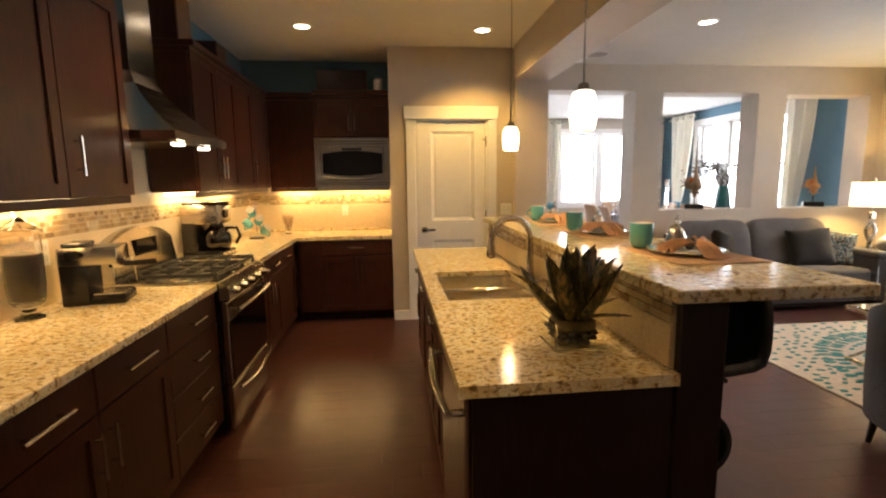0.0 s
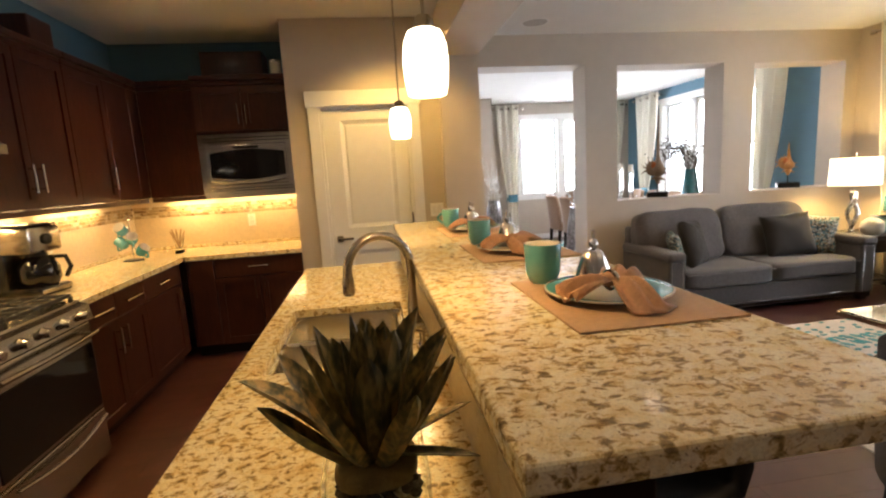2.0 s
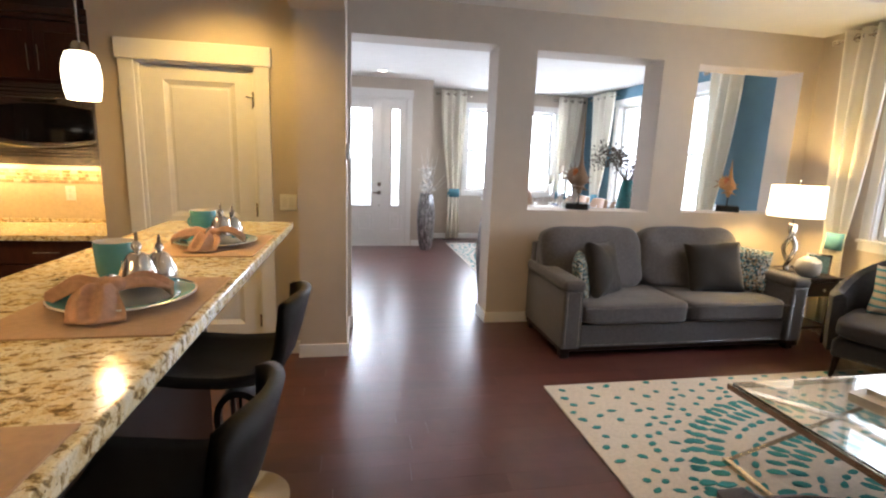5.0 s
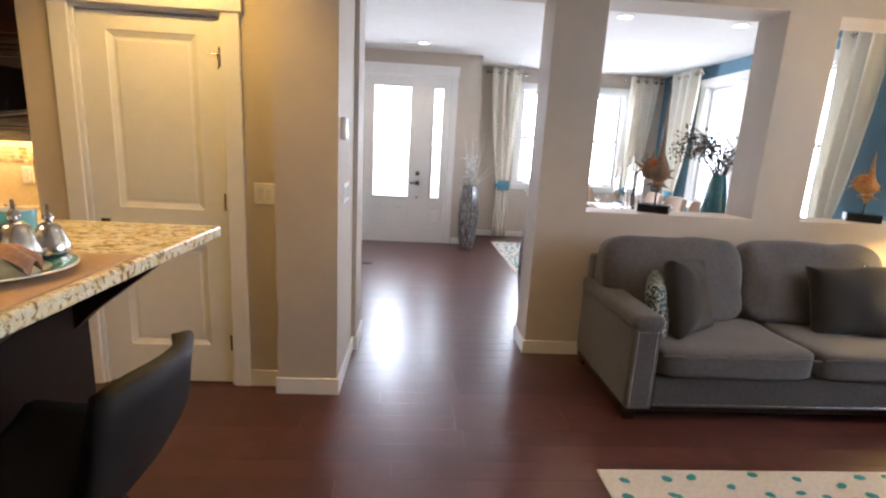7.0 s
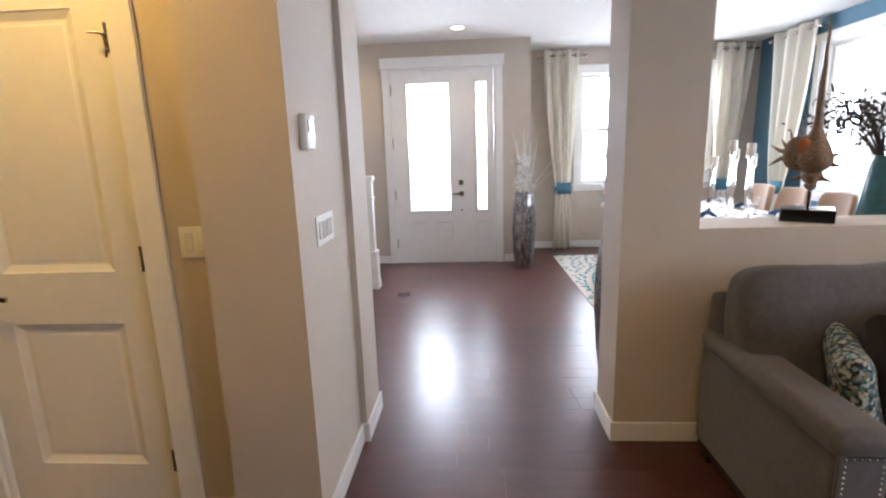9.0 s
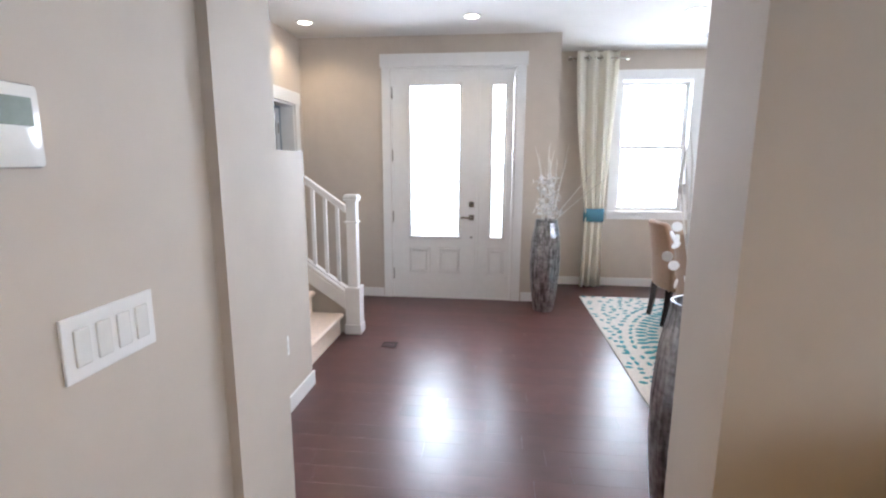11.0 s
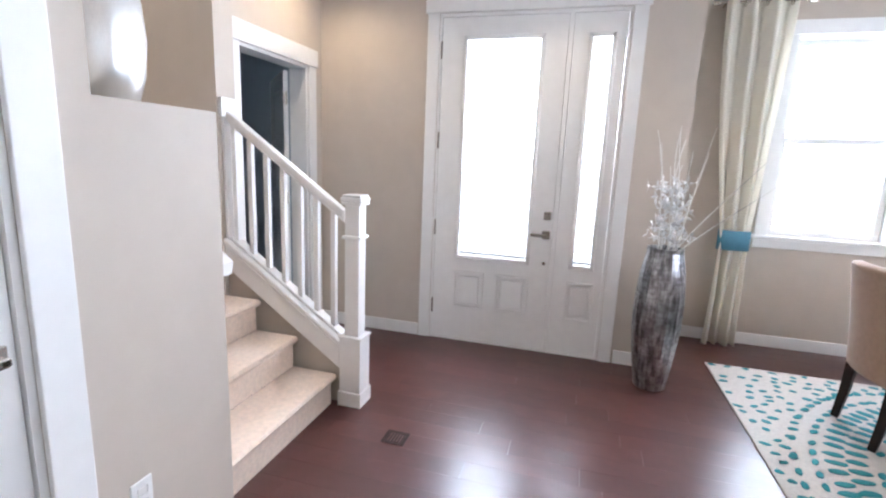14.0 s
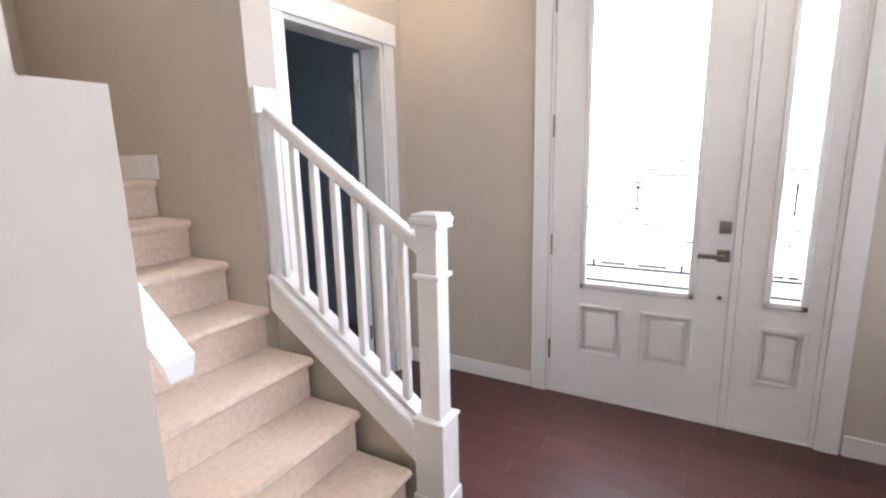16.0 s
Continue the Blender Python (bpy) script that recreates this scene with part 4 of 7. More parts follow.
# under-cabinet tubes
for x0, x1, y0, y1 in ((-1.40, -1.37, 3.6, 4.2), (-1.40, -1.37, 4.4, 5.1), (-0.60, 0.08, 5.60, 5.63), (-1.08, -0.70, 5.60, 5.63), (-1.40, -1.37, 1.8, 2.6)):
    solid("undercabinet_light", bx(x0, x1, y0, y1, 1.352, 1.372, bev=0.004), STRIP, "slim lit tube under the wall cabinets", "light", group="undercabinet lights")
    a = lamp("tube_light", "AREA", ((x0 + x1) / 2, (y0 + y1) / 2, 1.345), 4, WARM, max(0.04, x1 - x0), max(0.04, y1 - y0), target=((x0 + x1) / 2, (y0 + y1) / 2 + 0.0001, 0))

# island
t = thing("island", (0.33, 1.40, 0), "dark espresso kitchen island with a raised breakfast bar wall", "island")
part("body", grid_wall([0.345, 0.36, 0.86, 0.90], [1.41, 2.25, 3.0, 4.0], [0.10, 0.60, CT - 0.036], lambda x, y, z: not (0.36 < x < 0.86 and 2.25 < y < 3.0 and z > 0.6)), CHERRY, t)
part("toe_kick", bx(0.41, 0.90, 1.43, 3.98, 0, 0.099), ESPRESSO, t)
part("end_panel", bx(0.335, 0.915, 1.39, 1.409, 0, CT - 0.036, bev=0.003), ESPRESSO, t, "plain dark end panel")
part("bar_wall", bx(0.92, 1.04, 1.40, 3.98, 0, 1.099), ESPRESSO, t)
part("end_post", bx(0.916, 1.055, 1.372, 1.399, 0, 1.099, bev=0.004), ESPRESSO, t)
for y in (2.05, 2.70, 3.35, 3.93):
    bm = bmesh.new()
    pr = [(1.041, 1.098), (1.36, 1.098), (1.36, 1.06), (1.10, 0.86), (1.041, 0.80)]
    va, vb = [bm.verts.new((x, y - 0.02, z)) for x, z in pr], [bm.verts.new((x, y + 0.02, z)) for x, z in pr]
    bm.faces.new(va), bm.faces.new(vb[::-1])
    for i in range(5):
        bm.faces.new((va[i], vb[i], vb[(i + 1) % 5], va[(i + 1) % 5]))
    part("corbel", bm, ESPRESSO, t)
IW = 0.345
front(t, IW, -1, "y", 2.04, 2.72, ZD, ZT, "drawer", hpull(2.38, 0.775))
front(t, IW, -1, "y", 2.04, 2.38, 0.11, ZD, "door", vpull(2.34, 0.58))
front(t, IW, -1, "y", 2.38, 2.72, 0.11, ZD, "door", vpull(2.42, 0.58))
for a, b in ((2.72, 3.36), (3.36, 3.99)):
    front(t, IW, -1, "y", a, b, ZD, ZT, "drawer", hpull((a + b) / 2, 0.775))
    front(t, IW, -1, "y", a, b, 0.11, ZD, "door", vpull(a + 0.06, 0.58))
SX0, SX1 = 0.375, 0.835
solid("worktop", grid_wall([0.295, SX0, SX1, 0.918], [1.365, 2.285, 2.60, 2.63, 2.985, 4.02], [CT - 0.035, CT], lambda x, y, z: not (SX0 < x < SX1 and (2.285 < y < 2.985))), GRANITE,
      "polished speckled granite island worktop with a sink cut-out", "worktop")
solid("worktop", bx(0.875, 1.465, 1.325, 4.045, 1.10, 1.137, bev=0.006), GRANITE, "raised polished granite breakfast bar top", "worktop")
t = thing("sink", (0.6, 2.63, 0.65), "stainless undermount sink with two bowls", "sink")


def bowl(x0, x1, y0, y1):
    bm = bmesh.new()

    def rr(i, z, r, n=5):
        out = []
        for cx, cy, a0 in ((x1 - i - r, y1 - i - r, 0), (x0 + i + r, y1 - i - r, 90), (x0 + i + r, y0 + i + r, 180), (x1 - i - r, y0 + i + r, 270)):
            for k in range(n):
                a = radians(a0 + 90 * k / (n - 1))
                out.append(bm.verts.new((cx + r * math.cos(a), cy + r * math.sin(a), z)))
        return out
    z = CT - 0.036
    rs = [rr(-0.02, z, 0.05), rr(-0.02, z - 0.003, 0.05), rr(0, z - 0.003, 0.05), rr(0.004, z - 0.16, 0.05), rr(0.02, z - 0.185, 0.045), rr(0.06, z - 0.19, 0.03)]
    for a, b in zip(rs, rs[1:]):
        for i in range(len(a)):
            j = (i + 1) % len(a)
            bm.faces.new((a[i], a[j], b[j], b[i]))
    bm.faces.new(rs[-1])
    o = part("bowl", bm, SINKSTEEL, t, smooth=True)
    part("drain", lathe(bmesh.new(), [(0, 0.002), (0.02, 0.001), (0.035, 0.004), (0.04, 0.0)], ((x0 + x1) / 2, (y0 + y1) / 2, z - 0.189), 16), CHROME, o)


bowl(0.395, 0.815, 2.655, 2.975)
bowl(0.395, 0.815, 2.295, 2.610)
part("divider", bx(0.392, 0.818, 2.615, 2.650, CT - 0.055, CT - 0.026, bev=0.012, seg=3), STEEL, t, "rounded steel divider between the bowls", smooth=True)
part("rim", grid_wall([0.376, 0.384, 0.826, 0.834], [2.286, 2.294, 2.976, 2.984], [CT - 0.0385, CT - 0.030], lambda x, y, z: not (0.384 < x < 0.826 and 2.294 < y < 2.976)), CHROME, t, "thin polished rim under the granite")
t = thing("faucet", (0.868, 2.66, CT), "brushed nickel gooseneck pull-down faucet", "faucet")
part("base", lathe(bmesh.new(), [(0.0, 0.0), (0.03, 0.0), (0.028, 0.012), (0.02, 0.03), (0.018, 0.10), (0.015, 0.12), (0, 0.12)], (0.868, 2.66, CT), 18), NICKEL, t, smooth=True)
arc = [(0.868, 2.66, CT + 0.10 + 0.03 * i) for i in range(5)] + [(0.868 - 0.115 * (1 - math.cos(a)), 2.66 - 0.03 * (1 - math.cos(a)), CT + 0.22 + 0.125 * math.sin(a)) for a in [math.pi * k / 14 for k in range(1, 15)]]
part("spout", tube(bmesh.new(), arc, 0.0165, 12), NICKEL, t, smooth=True)
e = arc[-1]
part("spray_head", tube(bmesh.new(), [e, (e[0], e[1], e[2] - 0.03), (e[0], e[1], e[2] - 0.07), (e[0], e[1], e[2] - 0.08)], [0.0175, 0.021, 0.023, 0.02], 14), NICKEL, t, smooth=True)
part("lever", tube(bmesh.new(), [(0.868, 2.66, CT + 0.07), (0.868, 2.70, CT + 0.085), (0.875, 2.76, CT + 0.12)], [0.011, 0.009, 0.006], 10), NICKEL, t, smooth=True)
t = thing("soap_dispenser", (0.87, 2.36, CT), "small brushed nickel soap dispenser by the sink", "dispenser")
part("base", lathe(bmesh.new(), [(0, 0), (0.02, 0), (0.018, 0.02), (0.009, 0.03), (0.009, 0.06), (0, 0.06)], (0.87, 2.36, CT), 14), NICKEL, t, smooth=True)
part("nozzle", tube(bmesh.new(), [(0.87, 2.36, CT + 0.055), (0.845, 2.36, CT + 0.065), (0.815, 2.36, CT + 0.055)], 0.007, 8), NICKEL, t, smooth=True)

# dishwasher in the island's aisle side
t = thing("dishwasher", (0.335, 1.43, 0.1), "stainless dishwasher with a curved bar handle", "dishwasher")
part("door", bx(0.318, 0.343, 1.43, 2.03, 0.11, 0.845, bev=0.005), STEEL, t)
bm = tube(bmesh.new(), [(0.275 - 0.02 * math.sin(math.pi * i / 12), 1.46 + 0.54 * i / 12, 0.76) for i in range(13)], 0.013, 10)
for y in (1.475, 1.985):
    tube(bm, [(0.32, y, 0.76), (0.275, y, 0.76)], 0.012, 8)
part("handle", bm, STEEL, t, "curved steel bar", smooth=True)

# pendants and recessed lights
for x, y in PENDANTS:
    t = thing("pendant_light", (x, y, CEIL), "lit opal glass pendant on a slim rod over the bar", "pendant light", "bar pendants")
    part("canopy", lathe(bmesh.new(), [(0.055, 0), (0.055, -0.012), (0.04, -0.022), (0, -0.022)], (x, y, CEIL), 20), NICKEL, t, smooth=True)
    part("rod", rod((x, y, CEIL - 0.02), (x, y, 1.80), 0.004, 8), NICKEL, t)
    part("socket", lathe(bmesh.new(), [(0, 0.03), (0.016, 0.03), (0.022, 0.02), (0.026, 0.0), (0.0, 0.0)], (x, y, 1.776), 16), NICKEL, t, smooth=True)
    part("shade", lathe(bmesh.new(), [(0.022, 0.150), (0.040, 0.142), (0.050, 0.115), (0.054, 0.075), (0.051, 0.03), (0.045, 0.0), (0.041, 0.002), (0.047, 0.03), (0.050, 0.075), (0.046, 0.113), (0.036, 0.137), (0.020, 0.145)], (x, y, 1.628), 24), OPAL, t, "lit white opal glass", smooth=True)
for x, y in KITCHEN_CANS + LIVING_CANS + ENTRY_CANS:
    t = thing("recessed_light", (x, y, CEIL), "lit round recessed ceiling light with a white trim ring", "ceiling light", "recessed lights")
    part("trim_ring", lathe(bmesh.new(), [(0.062, -0.001), (0.064, -0.006), (0.085, -0.006), (0.09, -0.001)], (x, y, CEIL), 24), WHITE, t, smooth=True)
    part("lens", lathe(bmesh.new(), [(0, -0.003), (0.062, -0.003), (0.062, -0.001)], (x, y, CEIL), 24), CANGLOW, t, "lit lens")
t = thing("ceiling_speaker", (2.32, 5.23, CEIL), "round white ceiling speaker grille", "speaker")
part("ring", lathe(bmesh.new(), [(0.11, -0.001), (0.112, -0.006), (0.125, -0.006), (0.13, -0.001)], (2.32, 5.23, CEIL), 28), WHITE, t, smooth=True)
part("grille", lathe(bmesh.new(), [(0, -0.005), (0.06, -0.005), (0.11, -0.003)], (2.32, 5.23, CEIL), 28), plain("speaker_mesh", (0.5, 0.48, 0.46), 0.7, vary=0.1, grain=600, relief=0.5), t, smooth=True)
for x, y in ((4.58, 9.79), (5.5, 4.62)):
    t = thing("ceiling_vent", (x, y, CEIL), "white slatted ceiling air vent", "vent", "ceiling vents")
    part("frame", grid_wall([x - 0.17, x - 0.15, x + 0.15, x + 0.17], [y - 0.08, y - 0.06, y + 0.06, y + 0.08], [CEIL - 0.008, CEIL - 0.001], lambda a, b, c: not (abs(a - x) < 0.15 and abs(b - y) < 0.06)), WHITE, t)
    for k in range(6):
        b = y - 0.05 + k * 0.02
        part("slat", bx(x - 0.149, x + 0.149, b - 0.004, b + 0.004, CEIL - 0.006, CEIL - 0.002), WHITE, t)
# ---- living room ----


def spots(name, base, tones, scale):
    """A woven print of large soft patches in several tones."""
    m, t, p = shader(name)
    v = tex(t, "Voronoi", scale, Randomness=1.0)
    n = tex(t, "Noise", 300.0)
    stops = [(i / len(tones), c) for i, c in enumerate(tones)]
    r = t.nodes.new("ShaderNodeValToRGB")
    r.color_ramp.interpolation = "CONSTANT"
    while len(r.color_ramp.elements) < len(stops):
        r.color_ramp.elements.new(0.5)
    for e, (q, c) in zip(r.color_ramp.elements, stops):
        e.position, e.color = q, (*c, 1)
    sep = t.nodes.new("ShaderNodeSeparateColor")
    t.links.new(v.outputs["Color"], sep.inputs[0])
    t.links.new(sep.outputs[0], r.inputs[0])
    t.links.new(r.outputs[0], p.inputs["Base Color"])
    p.inputs["Roughness"].default_value = 0.85
    bump(t, p, n.outputs[0], 0.2, 0.003)
    return m


FLORAL = spots("teal_floral_print", None, [(0.02, 0.05, 0.06), (0.30, 0.34, 0.33), (0.05, 0.16, 0.19), (0.24, 0.17, 0.09), (0.02, 0.03, 0.04), (0.46, 0.45, 0.40)], 17.0)


def ringed_fabric():
    m, t, p = shader("charcoal_medallion_fabric")
    v = tex(t, "Voronoi", 11.0)
    w = t.nodes.new("ShaderNodeMath")
    w.operation = "MULTIPLY"
    w.inputs[1].default_value = 26.0
    s = t.nodes.new("ShaderNodeMath")
    s.operation = "SINE"
    t.links.new(v.outputs["Distance"], w.inputs[0])
    t.links.new(w.outputs[0], s.inputs[0])
    t.links.new(ramp(t, s.outputs[0], [(0.25, (0.007, 0.006, 0.008)), (0.8, (0.075, 0.064, 0.066))]), p.inputs["Base Color"])
    p.inputs["Roughness"].default_value = 0.85
    p.inputs["Sheen Weight"].default_value = 0.08
    bump(t, p, s.outputs[0], 0.25, 0.004)
    return m


MEDALLION = ringed_fabric()

# sofa
sofa = thing("sofa", (4.46, 5.15, 0), "grey velvet two-seat sofa with nailhead-trimmed arms", "sofa")
X0, X1, Y0, Y1 = 3.31, 5.46, 4.70, 5.54
part("base_frame", bx(X0 + 0.17, X1 - 0.17, Y0 + 0.03, Y1 - 0.02, 0.085, 0.27, bev=0.015), GREYFAB, sofa, smooth=True)
part("plinth", bx(X0 + 0.02, X1 - 0.02, Y0 + 0.05, Y1 - 0.03, 0.05, 0.085), ESPRESSO, sofa)
for x in (X0 + 0.06, X1 - 0.06):
    for y in (Y0 + 0.08, Y1 - 0.08):
        part("leg", bx(x - 0.035, x + 0.035, y - 0.035, y + 0.035, 0, 0.052, bev=0.006), ESPRESSO, sofa)
for i, (a, b) in enumerate(((X0, X0 + 0.165), (X1 - 0.165, X1))):
    arm = part("arm", bx(a + 0.008, b - 0.008, Y0 + 0.012, Y1 - 0.02, 0.085, 0.56, bev=0.02, seg=3), GREYFAB, sofa, "grey velvet arm", smooth=True)
    part("arm_pad", bx(a - 0.006, b + 0.008, Y0 - 0.006, Y1 - 0.02, 0.535, 0.625, bev=0.034, seg=4), GREYFAB, arm, smooth=True)
    part("front_panel", bx(a + 0.012, b - 0.012, Y0 + 0.002, Y0 + 0.014, 0.09, 0.545, bev=0.006), GREYFAB, arm)
    bm = bmesh.new()

    def nail(bm, x, y, z, out):
        c = bm.verts.new((x + out[0] * 0.005, y + out[1] * 0.005, z))
        ringv = []
        for q in range(6):
            s, e = 0.0048 * math.cos(q * math.pi / 3), 0.0048 * math.sin(q * math.pi / 3)
            ringv.append(bm.verts.new((x + (s if out[1] else 0), y + (s if out[0] else 0), z + e)))
        for q in range(6):
            bm.faces.new((c, ringv[q], ringv[(q + 1) % 6]))
    for k in range(25):
        for x in (a + 0.030, b - 0.030):
            nail(bm, x, Y0 + 0.001, 0.11 + k * 0.0175, (0, -1))
    for k in range(6):
        nail(bm, a + 0.030 + k * (b - a - 0.06) / 5, Y0 + 0.001, 0.535, (0, -1))
    part("nailheads", bm, CHROME, arm, "row of silver nailheads")
bm = bmesh.new()
for k in range(97):
    nail(bm, X0 + 0.185 + k * 0.0183, Y0 + 0.029, 0.105, (0, -1))
part("nailheads", bm, CHROME, sofa, "row of silver nailheads")
part("back_frame", bx(X0 + 0.03, X1 - 0.03, Y1 - 0.12, Y1, 0.085, 0.79, bev=0.03, seg=3), GREYFAB, sofa, smooth=True)
MX = 4.40
for i, (a, b, c, d) in enumerate(((X0 + 0.165, MX, X0 + 0.035, 4.275), (MX, X1 - 0.165, 4.275, 5.24))):
    sc = part("seat_cushion", puff(bmesh.new(), ((a + b) / 2, Y0 + 0.34, 0.355), ((b - a) / 2 - 0.004, 0.345, 0.085), 9.0, 16, wob=0.006, seed=i), GREYFAB, sofa, "plump grey velvet seat cushion", smooth=True)
    pts = []
    for k in range(25):
        pts.append((a + 0.015 + (b - a - 0.03) * k / 24, Y0 - 0.004, 0.405 + 0.004 * math.sin(k)))
    part("piping", tube(bmesh.new(), pts, 0.005, 6), GREYFAB, sc, smooth=True)
    m = Euler((radians(-15), 0, (0.02, -0.02)[i])).to_matrix()
    part("back_cushion", puff(bmesh.new(), ((c + d) / 2, Y1 - 0.205, 0.672), ((d - c) / 2 + 0.008, 0.12, 0.275), 5.0, 18, wob=0.022, seed=5 + i, m=m), GREYFAB, sofa, "plump grey velvet back cushion", smooth=True)


def pillow(at, s, rot, mat, label, seed=0):
    bm = bmesh.new()
    m = Euler([radians(a) for a in rot]).to_matrix()
    bm2 = puff(bm, (0, 0, 0), (1, 1, 1), 2.0, 14)
    for v in bm2.verts:
        d = v.co.normalized()
        k = max(abs(d.x), abs(d.y), 1e-4)
        r = math.hypot(d.x, d.y)
        sx, sy = (d.x / k * min(1, r * 1.02), d.y / k * min(1, r * 1.02)) if r > 1e-5 else (0, 0)
        q = max(abs(sx), abs(sy))
        th = (max(0.0, 1 - q ** 3.2)) ** 0.65
        cc = 1 - 0.07 * (1 - min(abs(sx), abs(sy)) / max(q, 1e-4)) * q
        p = Vector((sx * s[0] * cc, sy * s[1] * cc, math.copysign(th * s[2] + 0.004, d.z)))
        p += 0.008 * noise.noise_vector(p * 9 + Vector((seed, 0, 0)))
        v.co = m @ p + Vector(at)
    ob = solid("throw_pillow", bm2, mat, label, "pillow", group="sofa pillows", smooth=True)
    return ob


pillow((3.60, 5.04, 0.58), (0.18, 0.18, 0.06), (78, 0, 62), FLORAL, "teal and brown floral print throw pillow on the sofa", 1)
pillow((3.80, 5.06, 0.635), (0.235, 0.225, 0.085), (74, 6, 40), DARKFAB, "charcoal throw pillow leaning on the sofa arm", 2)
pillow((4.86, 5.08, 0.635), (0.24, 0.22, 0.08), (72, -4, -10), DARKFAB, "large charcoal throw pillow on the sofa", 3)
pillow((5.17, 5.10, 0.62), (0.20, 0.20, 0.07), (74, 8, -32), FLORAL, "teal and brown floral print throw pillow on the sofa", 4)


def blob(bm, x, y, z, a, b, rot, h=0.005, n=9, seed=0):
    c, s = math.cos(rot), math.sin(rot)
    lo, hi = [], []
    rr = random.Random(seed)
    for k in range(n):
        t = 2 * math.pi * k / n
        f = 1 + rr.uniform(-0.14, 0.14)
        u, v = a * f * math.cos(t), b * f * math.sin(t)
        lo.append(bm.verts.new((x + u * c - v * s, y + u * s + v * c, z)))
        hi.append(bm.verts.new((x + 0.86 * (u * c - v * s), y + 0.86 * (u * s + v * c), z + h)))
    bm.faces.new(hi)
    for k in range(n):
        bm.faces.new((lo[k], lo[(k + 1) % n], hi[(k + 1) % n], hi[k]))


def rug(x0, x1, y0, y1, label, seed, outer):
    """Ivory rug with raised teal tufts: loose ovals outside, dashed rings round the middle."""
    t = thing("rug", ((x0 + x1) / 2, (y0 + y1) / 2, 0), label, "rug")
    part("backing", bx(x0, x1, y0, y1, 0.0005, 0.012, bev=0.004), RUGWOOL, t)
    bm, r = bmesh.new(), random.Random(seed)
    cx, cy = (x0 + x1) / 2, (y0 + y1) / 2
    ry = (y1 - y0) / (x1 - x0)
    z, count = 0.0115, 0
    for k, rad in enumerate([0.12 + 0.085 * i for i in range(int(outer / 0.085))]):
        big = k % 4 in (1, 2)
        n = int(2 * math.pi * rad * (1 + ry) / 2 / (0.085 if big else 0.10))
        for i in range(max(4, n)):
            if r.random() < (0.03 if big else 0.12):
                continue
            a = 2 * math.pi * (i + r.uniform(-0.2, 0.2)) / max(4, n)
            x, y = cx + rad * math.cos(a), cy + rad * ry * math.sin(a)
            if not (x0 + 0.05 < x < x1 - 0.05 and y0 + 0.05 < y < y1 - 0.05):
                continue
            rot = math.atan2(ry * math.sin(a), math.cos(a)) + (0.45 if big else math.pi / 2)
            blob(bm, x, y, z, 0.052 if big else 0.034, 0.024 if big else 0.017, rot, seed=count)
            count += 1
    placed = []
    for _ in range(5200):
        x, y = r.uniform(x0 + 0.03, x1 - 0.03), r.uniform(y0 + 0.03, y1 - 0.03)
        d = math.hypot(x - cx, (y - cy) / ry)
        if d < outer + 0.02:
            continue
        gap = 0.07 if d < outer * 1.3 else 0.10
        if any(abs(x - p) < gap and abs(y - q) < gap * 0.8 for p, q in placed):
            continue
        placed.append((x, y))
        blob(bm, x, y, z, r.uniform(0.021, 0.032), r.uniform(0.013, 0.019), r.uniform(-0.5, 0.5), seed=count)
        count += 1
    o = part("tuft_pattern", bm, RUGTEAL, t, "raised teal dashes and dots")
    o["kind"] = "stuff"
    return t


rug(3.02, 5.62, 1.35, 4.305, "ivory rug with teal dots under the coffee table", 11, 0.95)

# coffee table with crossed frames
t = thing("coffee_table", (4.45, 2.98, 0.013), "glass-topped coffee table on crossed champagne metal frames", "coffee table")
CX0, CX1, CY0, CY1 = 3.585, 4.97, 2.53, 3.405
part("glass_top", bx(CX0 + 0.012, CX1 - 0.012, CY0 + 0.012, CY1 - 0.012, 0.445, 0.455, bev=0.002), GLASS, t, "clear glass top")
GOLD = plain("champagne_metal", (0.55, 0.47, 0.36), 0.22, 1.0, vary=0.1)
part("top_frame", grid_wall([CX0, CX0 + 0.025, CX1 - 0.025, CX1], [CY0, CY0 + 0.025, CY1 - 0.025, CY1], [0.418, 0.444], lambda x, y, z: not (CX0 + 0.025 < x < CX1 - 0.025 and CY0 + 0.025 < y < CY1 - 0.025)), GOLD, t)
for y in (CY0 + 0.015, CY1 - 0.015):
    for xa, xb in ((CX0 + 0.05, CX1 - 0.05), (CX1 - 0.05, CX0 + 0.05)):
        part("cross_bar", tube(bmesh.new(), [(xa, y + (0.0 if xa < xb else 0.024) * (-1 if y > 3 else 1), 0.028), (xb, y + (0.0 if xa < xb else 0.024) * (-1 if y > 3 else 1), 0.417)], 0.014, 4), GOLD, t)
for x in (CX0 + 0.05, CX1 - 0.05):
    part("floor_bar", bx(x - 0.014, x + 0.014, CY0, CY1, 0.013, 0.040, bev=0.003), GOLD, t)
BOOK = plain("cream_book_cloth", (0.60, 0.56, 0.50), 0.6, vary=0.06)
PAGES = plain("book_pages", (0.70, 0.66, 0.58), 0.9, vary=0.05, grain=400)


def book(x, y, z, w, d, h, rz, mat, label, top=False):
    t = thing("book", (x, y, z), label, "book", "coffee table books", rz=rz)
    part("page_block", bx(-w / 2 + 0.006, w / 2 - 0.006, -d / 2 + 0.004, d / 2 - 0.006, 0.003, h - 0.003), PAGES, t, local=True)
    for a in (0, h - 0.003):
        part("cover", bx(-w / 2, w / 2, -d / 2, d / 2, a, a + 0.003, bev=0.001, seg=1), mat, t, local=True)
    part("spine", bx(-w / 2, w / 2, -d / 2 - 0.002, -d / 2 + 0.002, 0, h), mat, t, local=True)


